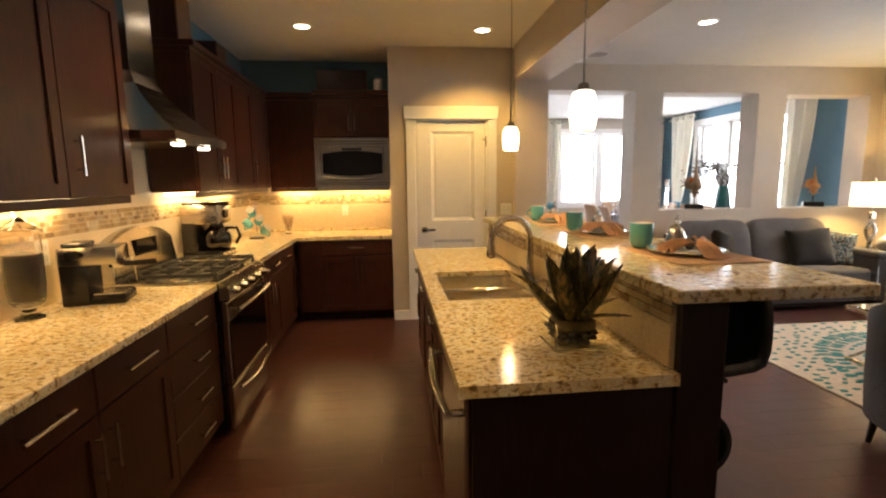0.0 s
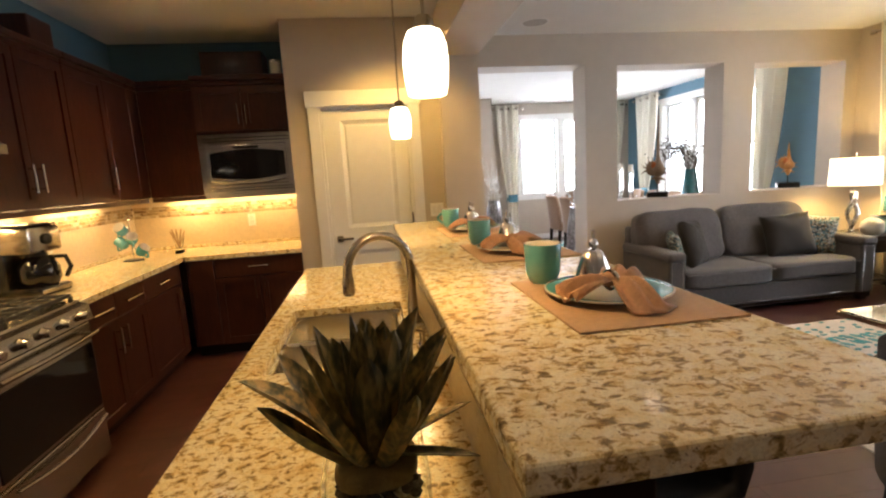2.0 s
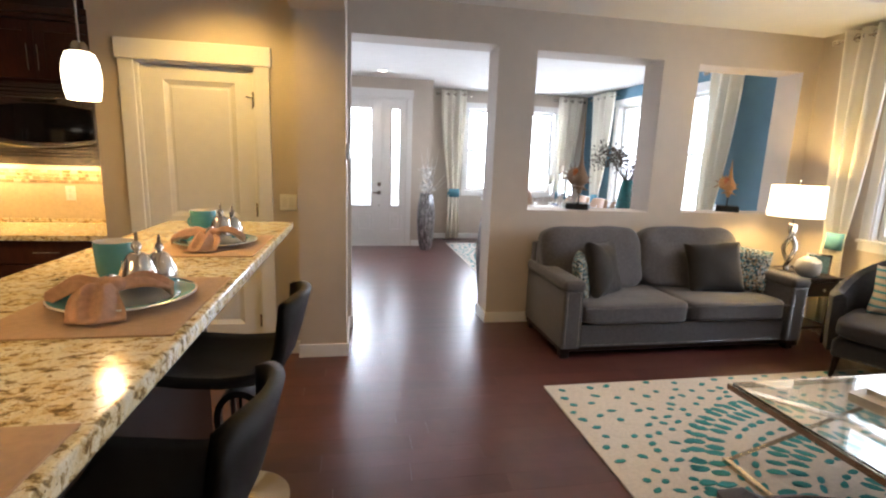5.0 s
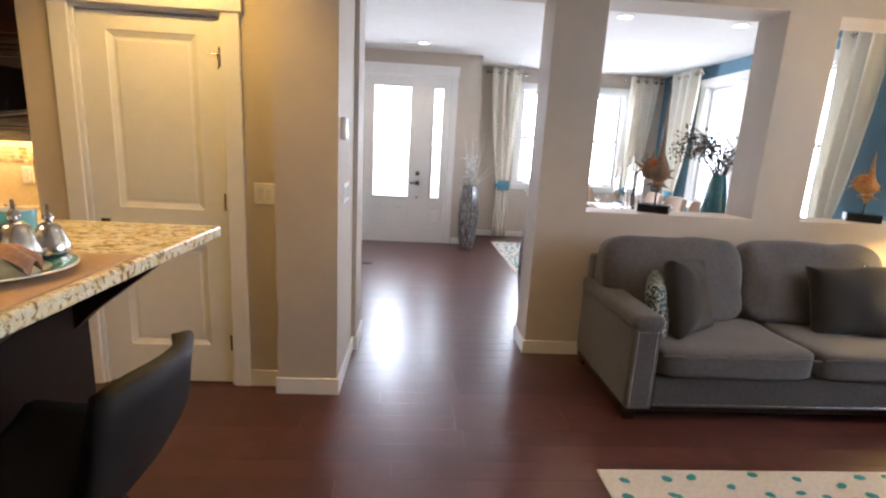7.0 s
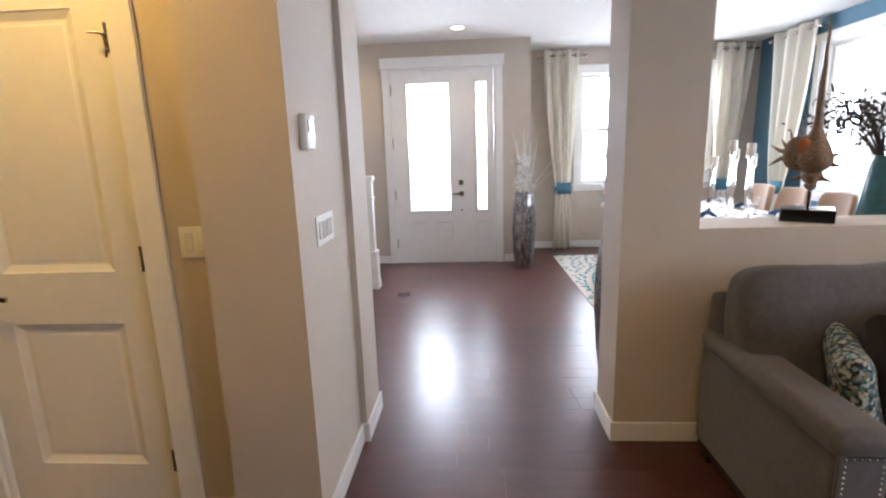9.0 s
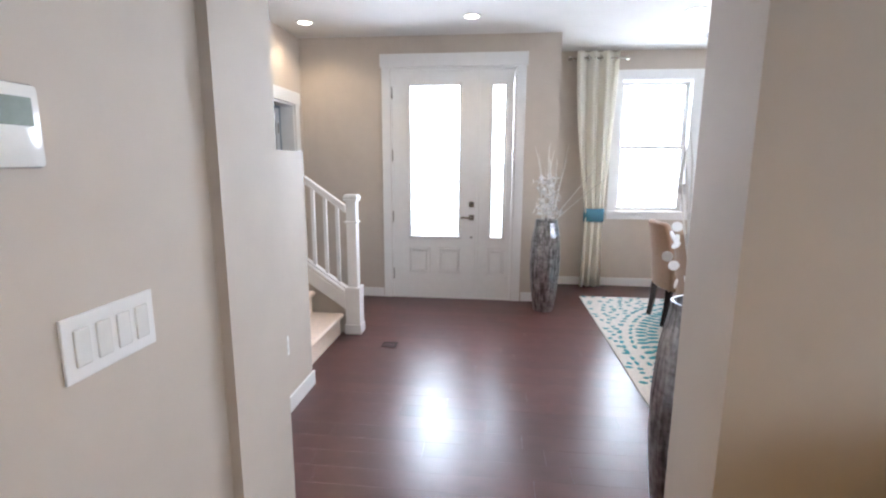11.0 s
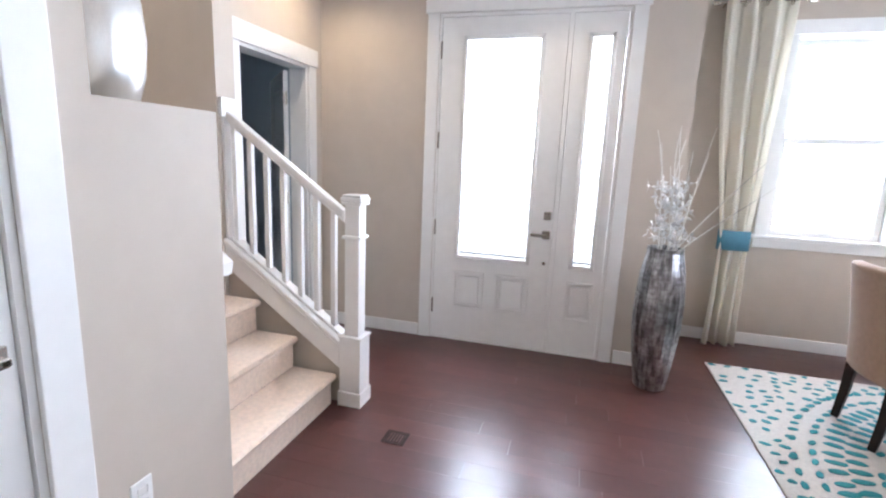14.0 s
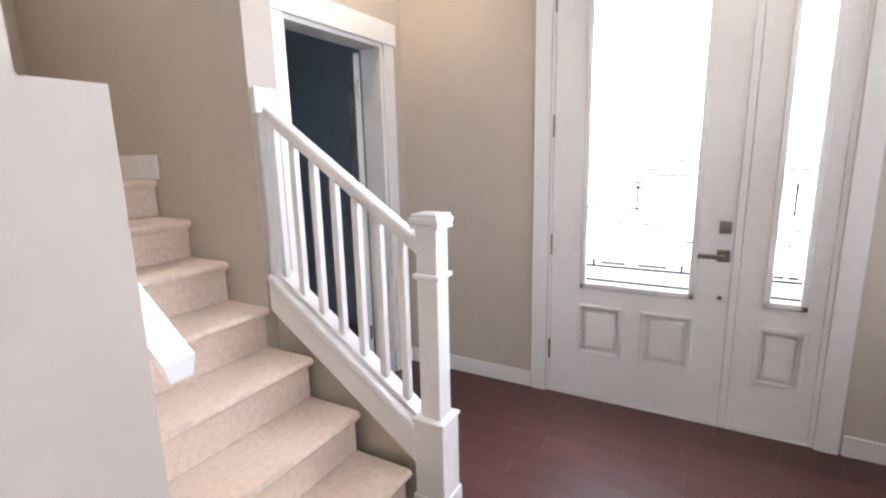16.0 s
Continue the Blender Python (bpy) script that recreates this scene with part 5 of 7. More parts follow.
book(4.20, 3.06, 0.456, 0.38, 0.27, 0.045, 8, BOOK, "thick cream book lying on the glass coffee table")
book(4.22, 3.06, 0.502, 0.30, 0.22, 0.028, 12, WHITECER, "white book lying on a larger book")
bm = tube(bmesh.new(), [(4.36 + 0.03 * i, 3.00 + 0.05 * math.sin(i), 0.545 + 0.008 * math.cos(2 * i)) for i in range(7)], [0.008, 0.014, 0.016, 0.016, 0.015, 0.012, 0.006], 8)
solid("ornament", bm, BLACK, "dark twisted ornament lying on the books", "ornament", smooth=True)
t = thing("spiky_plant", (4.72, 3.12, 0.456), "silver spiky tuft in a small bowl on the coffee table", "plant")
part("bowl", lathe(bmesh.new(), [(0, 0), (0.04, 0), (0.07, 0.04), (0.075, 0.07), (0.068, 0.07), (0.05, 0.02), (0, 0.01)], (4.72, 3.12, 0.456), 20), WHITECER, t, smooth=True)
bm, r = bmesh.new(), random.Random(3)
for k in range(70):
    a, e = r.uniform(0, 6.28), r.uniform(0.15, 1.3)
    l = r.uniform(0.10, 0.17)
    d = Vector((math.cos(a) * math.sin(e), math.sin(a) * math.sin(e), math.cos(e)))
    tube(bm, [Vector((4.72, 3.12, 0.50)), Vector((4.72, 3.12, 0.50)) + d * l], [0.003, 0.0008], 4)
part("spikes", bm, plain("silver_grass", (0.35, 0.38, 0.38), 0.6, vary=0.2), t)

# end table with lamp
t = thing("end_table", (5.69, 5.05, 0), "dark wooden end table with a drawer and open shelf", "end table")
ex0, ex1, ey0, ey1 = 5.49, 5.89, 4.79, 5.30
part("top", bx(ex0, ex1, ey0, ey1, 0.575, 0.60, bev=0.005), ESPRESSO, t)
for x in (ex0 + 0.02, ex1 - 0.06):
    for y in (ey0 + 0.02, ey1 - 0.06):
        part("leg", bx(x, x + 0.04, y, y + 0.04, 0, 0.575, bev=0.003), ESPRESSO, t)
part("body", bx(ex0 + 0.03, ex1 - 0.03, ey0 + 0.03, ey1 - 0.03, 0.43, 0.574), ESPRESSO, t)
dw = part("drawer", bx(ex0 + 0.066, ex1 - 0.066, ey0 + 0.012, ey0 + 0.029, 0.445, 0.56, bev=0.003), ESPRESSO, t)
part("knob", lathe(bmesh.new(), [(0, 0.02), (0.012, 0.018), (0.014, 0.01), (0.006, 0.0)], (0, 0, 0), 10), CHROME, dw, "round metal knob", local=True)
dw.children[0].matrix_local = pose(0.0, -0.26, 0.50, 90)
part("shelf", bx(ex0 + 0.03, ex1 - 0.03, ey0 + 0.03, ey1 - 0.03, 0.14, 0.165, bev=0.003), ESPRESSO, t)

LX, LY = 5.615, 5.10
t = thing("table_lamp", (LX, LY, 0.60), "lamp with twisted silver base and lit white drum shade", "table lamp")
bm = lathe(bmesh.new(), [(0, 0), (0.075, 0), (0.075, 0.012), (0.03, 0.022), (0, 0.022)], (LX, LY, 0.60), 20)
part("foot", bm, CHROME, t, smooth=True)
for ph in (0, math.pi):
    pts = [(LX + 0.034 * math.cos(ph + 5.2 * k / 24) * math.sin(math.pi * (k + 3) / 30) * 1.2, LY + 0.034 * math.sin(ph + 5.2 * k / 24) * math.sin(math.pi * (k + 3) / 30) * 1.2, 0.62 + 0.40 * k / 24) for k in range(25)]
    part("twisted_stem", tube(bmesh.new(), pts, [0.019 + 0.005 * math.sin(math.pi * k / 24) for k in range(25)], 10), CHROME, t, "hammered silver ribbon", smooth=True)
part("neck", rod((LX, LY, 1.0), (LX, LY, 1.40), 0.006), CHROME, t)
part("finial", lathe(bmesh.new(), [(0, 0.02), (0.008, 0.015), (0.006, 0.0)], (LX, LY, 1.395), 10), CHROME, t)
part("shade", lathe(bmesh.new(), [(0.215, 0.0), (0.205, 0.27), (0.203, 0.27), (0.213, 0.0)], (LX, LY, 1.09), 32), SHADE, t, "lit white fabric drum shade", smooth=True)
lamp("table_lamp_bulb", "POINT", (LX, LY, 1.22), 46, (1.0, 0.66, 0.22), 0.05)
PEARL = plain("pearl_ceramic", (0.62, 0.60, 0.57), 0.3, 0.3, vary=0.2, scale=45)
bm = lathe(bmesh.new(), [(0, 0), (0.05, 0.0), (0.085, 0.03), (0.10, 0.08), (0.085, 0.13), (0.04, 0.165), (0, 0.175)], (5.60, 4.88, 0.601), 22)
for v in bm.verts:
    v.co += 0.010 * noise.noise_vector(v.co * 60)
solid("ornamental_ball", bm, PEARL, "pearly white textured ball ornament beside the lamp", "ornament", smooth=True)
t = thing("photo_frame", (5.78, 4.95, 0.60), "small clear picture frame with a pale blue print", "picture frame", rz=-50)
part("frame", grid_wall([-0.09, -0.075, 0.075, 0.09], [-0.008, 0.008], [0.0, 0.015, 0.165, 0.18], lambda x, y, z: not (abs(x) < 0.075 and 0.015 < z < 0.165)), CHROME, t, local=True)
part("print", bx(-0.075, 0.075, -0.003, 0.003, 0.015, 0.165), plain("pale_blue_print", (0.25, 0.45, 0.55), 0.5, vary=0.4, scale=20), t, local=True)


def armchair(at, rz, label, cushion):
    t = thing("armchair", at, label, "armchair", "patterned armchairs", rz=rz)
    # curved back and arms in one sweep, opening towards local -y
    bm = bmesh.new()
    n, th = 28, 0.085
    inner, outer = [], []
    for k in range(n + 1):
        a = radians(-32 + 244 * k / n)
        rx, ryy = 0.42, 0.42
        x, y = rx * math.cos(a), ryy * math.sin(a)
        back = max(0.0, math.sin(a))
        top = 0.60 + 0.265 * back ** 1.2
        inner.append((x * 0.80, y * 0.80, top))
        outer.append((x, y, top))
    rows = []
    for (ix, iy, tp), (ox, oy, _) in zip(inner, outer):
        lean = 0.05 * max(0.0, oy)
        ring = [(ix, iy, 0.16), (ix, iy, 0.35), (ix * 1.02, iy * 1.02 + lean, tp - 0.03), ((ix + ox) / 2, (iy + oy) / 2 + lean, tp), (ox * 1.01, oy * 1.01 + lean, tp - 0.03), (ox, oy, 0.35), (ox * 0.97, oy * 0.97, 0.16)]
        rows.append([bm.verts.new(p) for p in ring])
    for a, b in zip(rows, rows[1:]):
        for i in range(7):
            bm.faces.new((a[i], b[i], b[(i + 1) % 7], a[(i + 1) % 7]))
    bm.faces.new(rows[0]), bm.faces.new(rows[-1][::-1])
    part("shell", bm, MEDALLION, t, "curved back and arms in charcoal medallion fabric", smooth=True, local=True)
    part("seat_base", bx(-0.30, 0.30, -0.36, 0.28, 0.16, 0.30, bev=0.03, seg=3), MEDALLION, t, smooth=True, local=True)
    part("seat_cushion", puff(bmesh.new(), (0, -0.06, 0.375), (0.31, 0.345, 0.075), 5, 12, wob=0.006), MEDALLION, t, smooth=True, local=True)
    for x in (-0.26, 0.26):
        for y in (-0.31, 0.24):
            part("leg", tube(bmesh.new(), [(x, y, 0.17), (x * 1.06, y * 1.06, 0.0)], [0.022, 0.014], 8), ESPRESSO, t, local=True)
    return t


armchair((2.96, 2.10, 0.0), 98, "dark patterned barrel armchair with its curved back to the bar", False)
armchair((5.62, 4.0 + 0.12, 0.013), -62, "dark patterned armchair with a striped pillow beside the end table", True)
STRIPE, _t, _p = shader("striped_pillow_cloth")
_w = tex(_t, "Wave", (0.0, 0.0, 1.0), "Generated", Scale=2.2, Distortion=0.0)
_w.bands_direction = "Z"
_t.links.new(ramp(_t, _w.outputs[0], [(0.2, (0.62, 0.55, 0.44)), (0.45, (0.36, 0.27, 0.18)), (0.62, (0.70, 0.67, 0.60)), (0.9, (0.06, 0.28, 0.32))]), _p.inputs["Base Color"])
_p.inputs["Roughness"].default_value = 0.9
o = pillow((5.74, 4.19, 0.62), (0.21, 0.19, 0.06), (72, 0, -60), STRIPE, "tan, white and teal striped pillow on the armchair", 6)


def curtain(name, axis, plane, u0, u1, b0, b1, label, out=-1, band=True, zt=2.70, waves=3):
    """A gathered grommet curtain, drawn to a narrower bundle at its tie band. u: along the wall at the top, b: at the band."""
    t = thing(name, (u0, plane, 0) if axis == "x" else (plane, u0, 0), label, "curtain", "window curtains")
    n, rows = 72, [2.70, 2.66, 2.58, 2.3, 1.95, 1.6, 1.3, 1.1, 0.955, 0.877, 0.80, 0.66, 0.45, 0.2, 0.015]

    def pt(f, z, extra=0.0):
        if z > 0.877:
            g = ((zt - z) / (zt - 0.877)) ** 1.6
        else:
            g = 1 - 0.12 * (0.877 - z) / 0.877
        a, b = u0 + (b0 - u0) * g, u1 + (b1 - u1) * g
        tight = 1 - 0.55 * max(0, 1 - abs(z - 0.877) / 0.35)
        d = 0.045 * math.sin(2 * math.pi * waves * f + 0.4) * tight + 0.012 * math.sin(13 * f + z * 2.2)
        return a + (b - a) * f + 0.006 * math.sin(9 * f + 2 * z), plane + out * (0.02 + d + extra)

    def at(u, d, z):
        return (u, d, z) if axis == "x" else (d, u, z)
    bm = bmesh.new()
    grid = [[bm.verts.new(at(*pt(k / n, z), z)) for k in range(n + 1)] for z in rows]
    for ra, rb in zip(grid, grid[1:]):
        for k in range(n):
            bm.faces.new((ra[k], ra[k + 1], rb[k + 1], rb[k]))
    panel = part("panel", bm, CURTAIN, t, "cream fabric falling in folds", smooth=True)
    s = panel.modifiers.new("thickness", "SOLIDIFY")
    s.thickness = 0.003
    if band:
        bm = bmesh.new()
        loop = []
        for z in (0.955, 0.877, 0.80):
            ring = []
            for k in range(24):
                a = 2 * math.pi * k / 24
                u, d = (b0 + b1) / 2 + ((b1 - b0) / 2 + 0.012) * math.cos(a), plane + out * 0.02 + 0.052 * math.sin(a)
                ring.append(bm.verts.new(at(u, d, z)))
            loop.append(ring)
        for ra, rb in zip(loop, loop[1:]):
            for k in range(24):
                bm.faces.new((ra[k], ra[(k + 1) % 24], rb[(k + 1) % 24], rb[k]))
        bo = part("tie_band", bm, CURTBAND, t, "teal fabric band", smooth=True)
        s = bo.modifiers.new("thickness", "SOLIDIFY")
        s.thickness = 0.004
    for k in range(2 * waves):
        f = (k + 0.5) / (2 * waves)
        u, d = pt(f, 2.63)
        ring = [at(u + 0.0, plane + out * 0.02 + 0.032 * math.cos(q), 2.63 + 0.032 * math.sin(q)) for q in [2 * math.pi * i / 14 for i in range(14)]]
        part("grommet", tube(bmesh.new(), ring, 0.006, 6, closed=True), NICKEL, t)
    return t


def curtain_rod(axis, plane, u0, u1, wallface, out=-1):
    t = thing("curtain_rod", (u0, plane, 2.6) if axis == "x" else (plane, u0, 2.6), "dark nickel curtain rod with cylinder finials", "curtain rod", "curtain rods")

    def at(u, d, z):
        return (u, d, z) if axis == "x" else (d, u, z)
    d = plane + out * 0.02
    ROD = NICKEL
    part("rod", rod(at(u0, d, 2.63), at(u1, d, 2.63), 0.011), ROD, t)
    for u, s in ((u0, -1), (u1, 1)):
        part("finial", tube(bmesh.new(), [at(u, d, 2.63), at(u + s * 0.012, d, 2.63), at(u + s * 0.05, d, 2.63)], [0.014, 0.024, 0.024], 14), ROD, t)
        part("bracket", tube(bmesh.new(), [at(u - s * 0.05, d, 2.63), at(u - s * 0.05, wallface + out * 0.002, 2.63)], 0.008, 8), ROD, t)


curtain("curtain", "y", 6.05, 5.28, 4.86, 5.14, 4.96, "cream curtain with a teal band beside the living room window")
curtain_rod("y", 6.05, 1.5, 2.02, RX)
curtain_rod("y", 6.05, 4.82, 5.34, RX)
curtain("curtain", "y", 6.05, 1.98, 1.55, 1.86, 1.66, "cream curtain with a teal band beside the living room window")
# ---- things on the worktops and the bar ----
BEANS = plain("coffee_beans", (0.035, 0.018, 0.010), 0.45, vary=0.5, scale=60, grain=120, relief=0.9)

t = thing("glass_jar", (-1.36, 2.25, CT), "tall lidded glass jar filled with dark coffee beans", "jar")
part("glass", lathe(bmesh.new(), [(0, 0), (0.05, 0), (0.052, 0.006), (0.03, 0.02), (0.022, 0.04), (0.045, 0.055), (0.060, 0.075), (0.066, 0.14), (0.068, 0.30), (0.066, 0.345), (0.063, 0.345), (0.065, 0.30), (0.063, 0.14), (0.056, 0.08), (0, 0.06)], (-1.36, 2.25, CT), 28), GLASS, t, smooth=True)
part("beans", lathe(bmesh.new(), [(0, 0.064), (0.052, 0.085), (0.061, 0.14), (0.062, 0.27), (0, 0.285)], (-1.36, 2.25, CT), 28), BEANS, t, "dark coffee beans", smooth=True)
part("lid", lathe(bmesh.new(), [(0.069, 0.346), (0.070, 0.356), (0.055, 0.385), (0.022, 0.405), (0.010, 0.42), (0.017, 0.435), (0.017, 0.448), (0.006, 0.46), (0, 0.462)], (-1.36, 2.25, CT), 24), GLASS, t, "domed glass lid with a knob", smooth=True)

t = thing("espresso_machine", (-1.235, 2.53, CT), "compact black and steel espresso machine", "coffee machine", rz=12)
part("column", bx(-0.13, -0.02, -0.093, 0.093, 0.0, 0.25, bev=0.012), BLACK, t, smooth=True, local=True)
part("drip_tray", bx(-0.03, 0.12, -0.085, 0.085, 0.0, 0.045, bev=0.010), BLACK, t, smooth=True, local=True)
part("tray_plate", bx(-0.01, 0.11, -0.075, 0.075, 0.046, 0.051), STEEL, t, local=True)
part("head", bx(-0.13, 0.10, -0.095, 0.095, 0.185, 0.265, bev=0.008), STEEL, t, "brushed steel head", smooth=True, local=True)
part("lid", bx(-0.12, -0.03, -0.07, 0.07, 0.266, 0.285, bev=0.008), BLACK, t, local=True)
part("group_head", lathe(bmesh.new(), [(0, 0.205), (0.035, 0.204), (0.035, 0.175), (0.03, 0.16), (0, 0.16)], (0.07, 0, 0), 18), CHROME, t, smooth=True, local=True)
part("portafilter", tube(bmesh.new(), [(0.07, 0.0, 0.175), (0.14, 0.03, 0.17), (0.22, 0.06, 0.168)], [0.012, 0.014, 0.016], 10), BLACK, t, "black handle", smooth=True, local=True)
part("steam_wand", tube(bmesh.new(), [(0.10, 0.09, 0.205), (0.12, 0.095, 0.14), (0.125, 0.10, 0.07)], 0.005, 8), CHROME, t, local=True)
part("knob", tube(bmesh.new(), [(-0.06, -0.11, 0.235), (-0.06, -0.14, 0.235)], 0.022, 12), BLACK, t, local=True)

t = thing("coffee_maker", (-1.24, 3.86, CT), "black and steel drip coffee maker with a glass pot", "coffee maker", rz=8)
t.matrix_world = pose(-1.25, 3.95, CT, 0, 0, -8) @ Matrix.Scale(1.14, 4)
part("tower", bx(-0.14, -0.03, -0.10, 0.10, 0.0, 0.34, bev=0.014), BLACK, t, smooth=True, local=True)
part("base", bx(-0.14, 0.13, -0.10, 0.10, 0.0, 0.045, bev=0.012), BLACK, t, smooth=True, local=True)
part("base_band", bx(0.02, 0.132, -0.095, 0.095, 0.012, 0.034, bev=0.004), STEEL, t, local=True)
part("brew_head", bx(-0.14, 0.11, -0.102, 0.102, 0.215, 0.345, bev=0.014), STEEL, t, "brushed steel brew head", smooth=True, local=True)
part("lid", bx(-0.13, 0.10, -0.095, 0.095, 0.346, 0.36, bev=0.006), BLACK, t, local=True)
part("dial", tube(bmesh.new(), [(0.11, 0.0, 0.28), (0.122, 0.0, 0.28)], 0.028, 18), BLACK, t, local=True)
pot = part("pot", lathe(bmesh.new(), [(0, 0), (0.07, 0), (0.088, 0.03), (0.088, 0.09), (0.06, 0.14), (0.042, 0.15), (0.038, 0.15), (0.056, 0.138), (0.084, 0.09), (0.084, 0.03), (0, 0.006)], (0.05, 0, 0.047), 24), BLACKGLASS, t, "dark glass coffee pot", smooth=True, local=True)
part("handle", tube(bmesh.new(), [(0.10, 0.02, 0.185), (0.17, 0.03, 0.185), (0.19, 0.03, 0.13), (0.16, 0.03, 0.08)], 0.011, 10), BLACK, pot, smooth=True, local=True)
part("pot_lid", lathe(bmesh.new(), [(0.045, 0.0), (0.045, 0.014), (0, 0.018)], (0.05, 0, 0.196), 18), BLACK, pot, local=True)


def mug(at, rz, name="mug", r=0.049, h=0.105, handle=True, label="teal ceramic mug with a white inside on the breakfast bar", tilt=None, group="bar place settings"):
    t = thing(name, at, label, "mug", group, rz=rz)
    if tilt:
        t.matrix_world = pose(*at, *tilt)
    part("body", lathe(bmesh.new(), [(0, 0.0), (0.62 * r, 0.0), (0.78 * r, 0.008), (0.94 * r, 0.3 * h), (r, h - 0.002), (0.985 * r, h)], (0, 0, 0), 28), TEALCER, t, smooth=True, local=True)
    part("lining", lathe(bmesh.new(), [(0.985 * r, h + 0.0005), (0.93 * r, h - 0.002), (0.87 * r, 0.3 * h), (0.6 * r, 0.012), (0, 0.010)], (0, 0, 0), 28), WHITECER, t, "white glazed inside", smooth=True, local=True)
    if handle:
        pts = [(r * 0.9 + 0.034 * math.sin(math.pi * k / 10), 0, h * 0.22 + h * 0.58 * k / 10) for k in range(11)]
        part("handle", tube(bmesh.new(), pts, 0.0065, 8), TEALCER, t, smooth=True, local=True)
    return t


# mug tree in the corner
t = thing("mug_tree", (-1.22, 5.10, CT), "dark wire mug tree standing on the worktop", "mug tree")
bm = lathe(bmesh.new(), [(0, 0), (0.075, 0), (0.075, 0.008), (0, 0.01)], (-1.22, 5.10, CT), 20)
part("foot", bm, IRON, t)
part("post", rod((-1.22, 5.10, CT + 0.008), (-1.22, 5.10, CT + 0.33), 0.006), CHROME, t)
part("ring", tube(bmesh.new(), [(-1.22 + 0.02 * math.cos(a), 5.10, CT + 0.35 + 0.02 * math.sin(a)) for a in [2 * math.pi * i / 14 for i in range(14)]], 0.004, 6, closed=True), CHROME, t)
for k, (a, z) in enumerate(((-20, 0.09), (160, 0.15), (-60, 0.19), (-100, 0.27))):
    c, s = math.cos(radians(a)), math.sin(radians(a))
    part("arm", tube(bmesh.new(), [(-1.22, 5.10, CT + z), (-1.22 + 0.06 * c, 5.10 + 0.06 * s, CT + z + 0.02)], 0.004, 6), CHROME, t)
    m = mug((-1.22 + 0.058 * c, 5.10 + 0.058 * s, CT + z - 0.035), a, r=0.043, h=0.085, label="teal mug hanging on the mug tree", tilt=(0, 50, a), group="hanging mugs")

t = thing("glass_vase", (-0.98, 5.42, CT), "small clear glass vase holding wooden sticks", "vase")
part("glass", lathe(bmesh.new(), [(0, 0), (0.045, 0), (0.042, 0.01), (0.025, 0.03), (0.028, 0.05), (0.05, 0.14), (0.047, 0.14), (0.024, 0.052), (0, 0.04)], (-0.98, 5.42, CT), 20), GLASS, t, smooth=True)
r = random.Random(4)
for k in range(9):
    a = 2 * math.pi * k / 9
    part("stick", tube(bmesh.new(), [(-0.98, 5.42, CT + 0.045), (-0.98 + 0.06 * math.cos(a), 5.42 + 0.05 * math.sin(a), CT + 0.20 + r.uniform(-0.02, 0.02))], 0.005, 6), wood("pale_stick", (0.30, 0.17, 0.08), (0.50, 0.32, 0.17)) if k == 0 else bpy.data.materials["pale_stick"], t)
t = thing("canister", (0.02, 5.36, 2.346), "white canister with a metal band on the cabinets", "canister")
part("body", lathe(bmesh.new(), [(0, 0), (0.045, 0), (0.047, 0.005), (0.047, 0.13), (0, 0.13)], (0.02, 5.36, 2.346), 22), WHITECER, t, smooth=True)
part("lid", lathe(bmesh.new(), [(0.049, 0.131), (0.049, 0.145), (0.02, 0.155), (0, 0.155)], (0.02, 5.36, 2.346), 22), CHROME, t, smooth=True)
# boxes of cabinetry above the wall cabinets
for x0, x1, y0, y1, z1 in ((-1.43, -1.20, 3.55, 3.78, 2.66), (-1.43, -1.20, 4.25, 4.48, 2.54), (-0.62, -0.10, 5.45, 5.68, 2.60)):
    solid("storage_box", bx(x0, x1, y0, y1, 2.346, z1, bev=0.01), CHERRY, "dark brown box standing on top of the wall cabinets", "box", group="boxes on the cabinets")


def outlet(at, rz, n=1, kind="outlet", label="white wall outlet plate"):
    t = thing("wall_" + kind, at, label, kind, rz=rz)
    w = 0.035 + 0.0235 * (n - 1) if kind == "switch" else 0.035
    part("plate", bx(-w, w, -0.006, 0, -0.057, 0.057, bev=0.003), WHITE, t, local=True)
    for k in range(n):
        x = (k - (n - 1) / 2) * 0.046
        if kind == "switch":
            part("rocker", bx(x - 0.016, x + 0.016, -0.010, -0.005, -0.033, 0.033, bev=0.003), WHITECER, t, local=True)
        else:
            for z in (-0.022, 0.022):
                part("socket", bx(x - 0.016, x + 0.016, -0.008, -0.005, z - 0.014, z + 0.014, bev=0.004), WHITECER, t, local=True)
    return t


outlet((1.31, 5.05, 1.14), 0, 2, "switch", "white double wall switch beside the pantry door")
outlet((1.715, 5.25, 1.15), 90, 4, "switch", "white four-gang wall switch in the hall")
outlet((1.226, 6.99, 0.41), 90, 1, "outlet", "white wall outlet near the baseboard")
outlet((-0.40, 5.688, 1.12), 0, 1, "outlet", "white outlet on the kitchen backsplash")
outlet((-1.438, 4.45, 1.12), 90, 1, "outlet", "white outlet on the kitchen backsplash")
outlet((-1.438, 2.48, 1.13), 90, 1, "outlet", "white outlet on the kitchen backsplash")
t = thing("thermostat", (1.715, 5.10, 1.51), "white wall thermostat in the hall", "thermostat", rz=90)
part("body", bx(-0.045, 0.045, -0.028, 0, -0.06, 0.06, bev=0.008), WHITECER, t, smooth=True, local=True)
part("screen", bx(-0.028, 0.028, -0.030, -0.027, 0.0, 0.04), plain("lcd_grey", (0.18, 0.22, 0.18), 0.3), t, local=True)

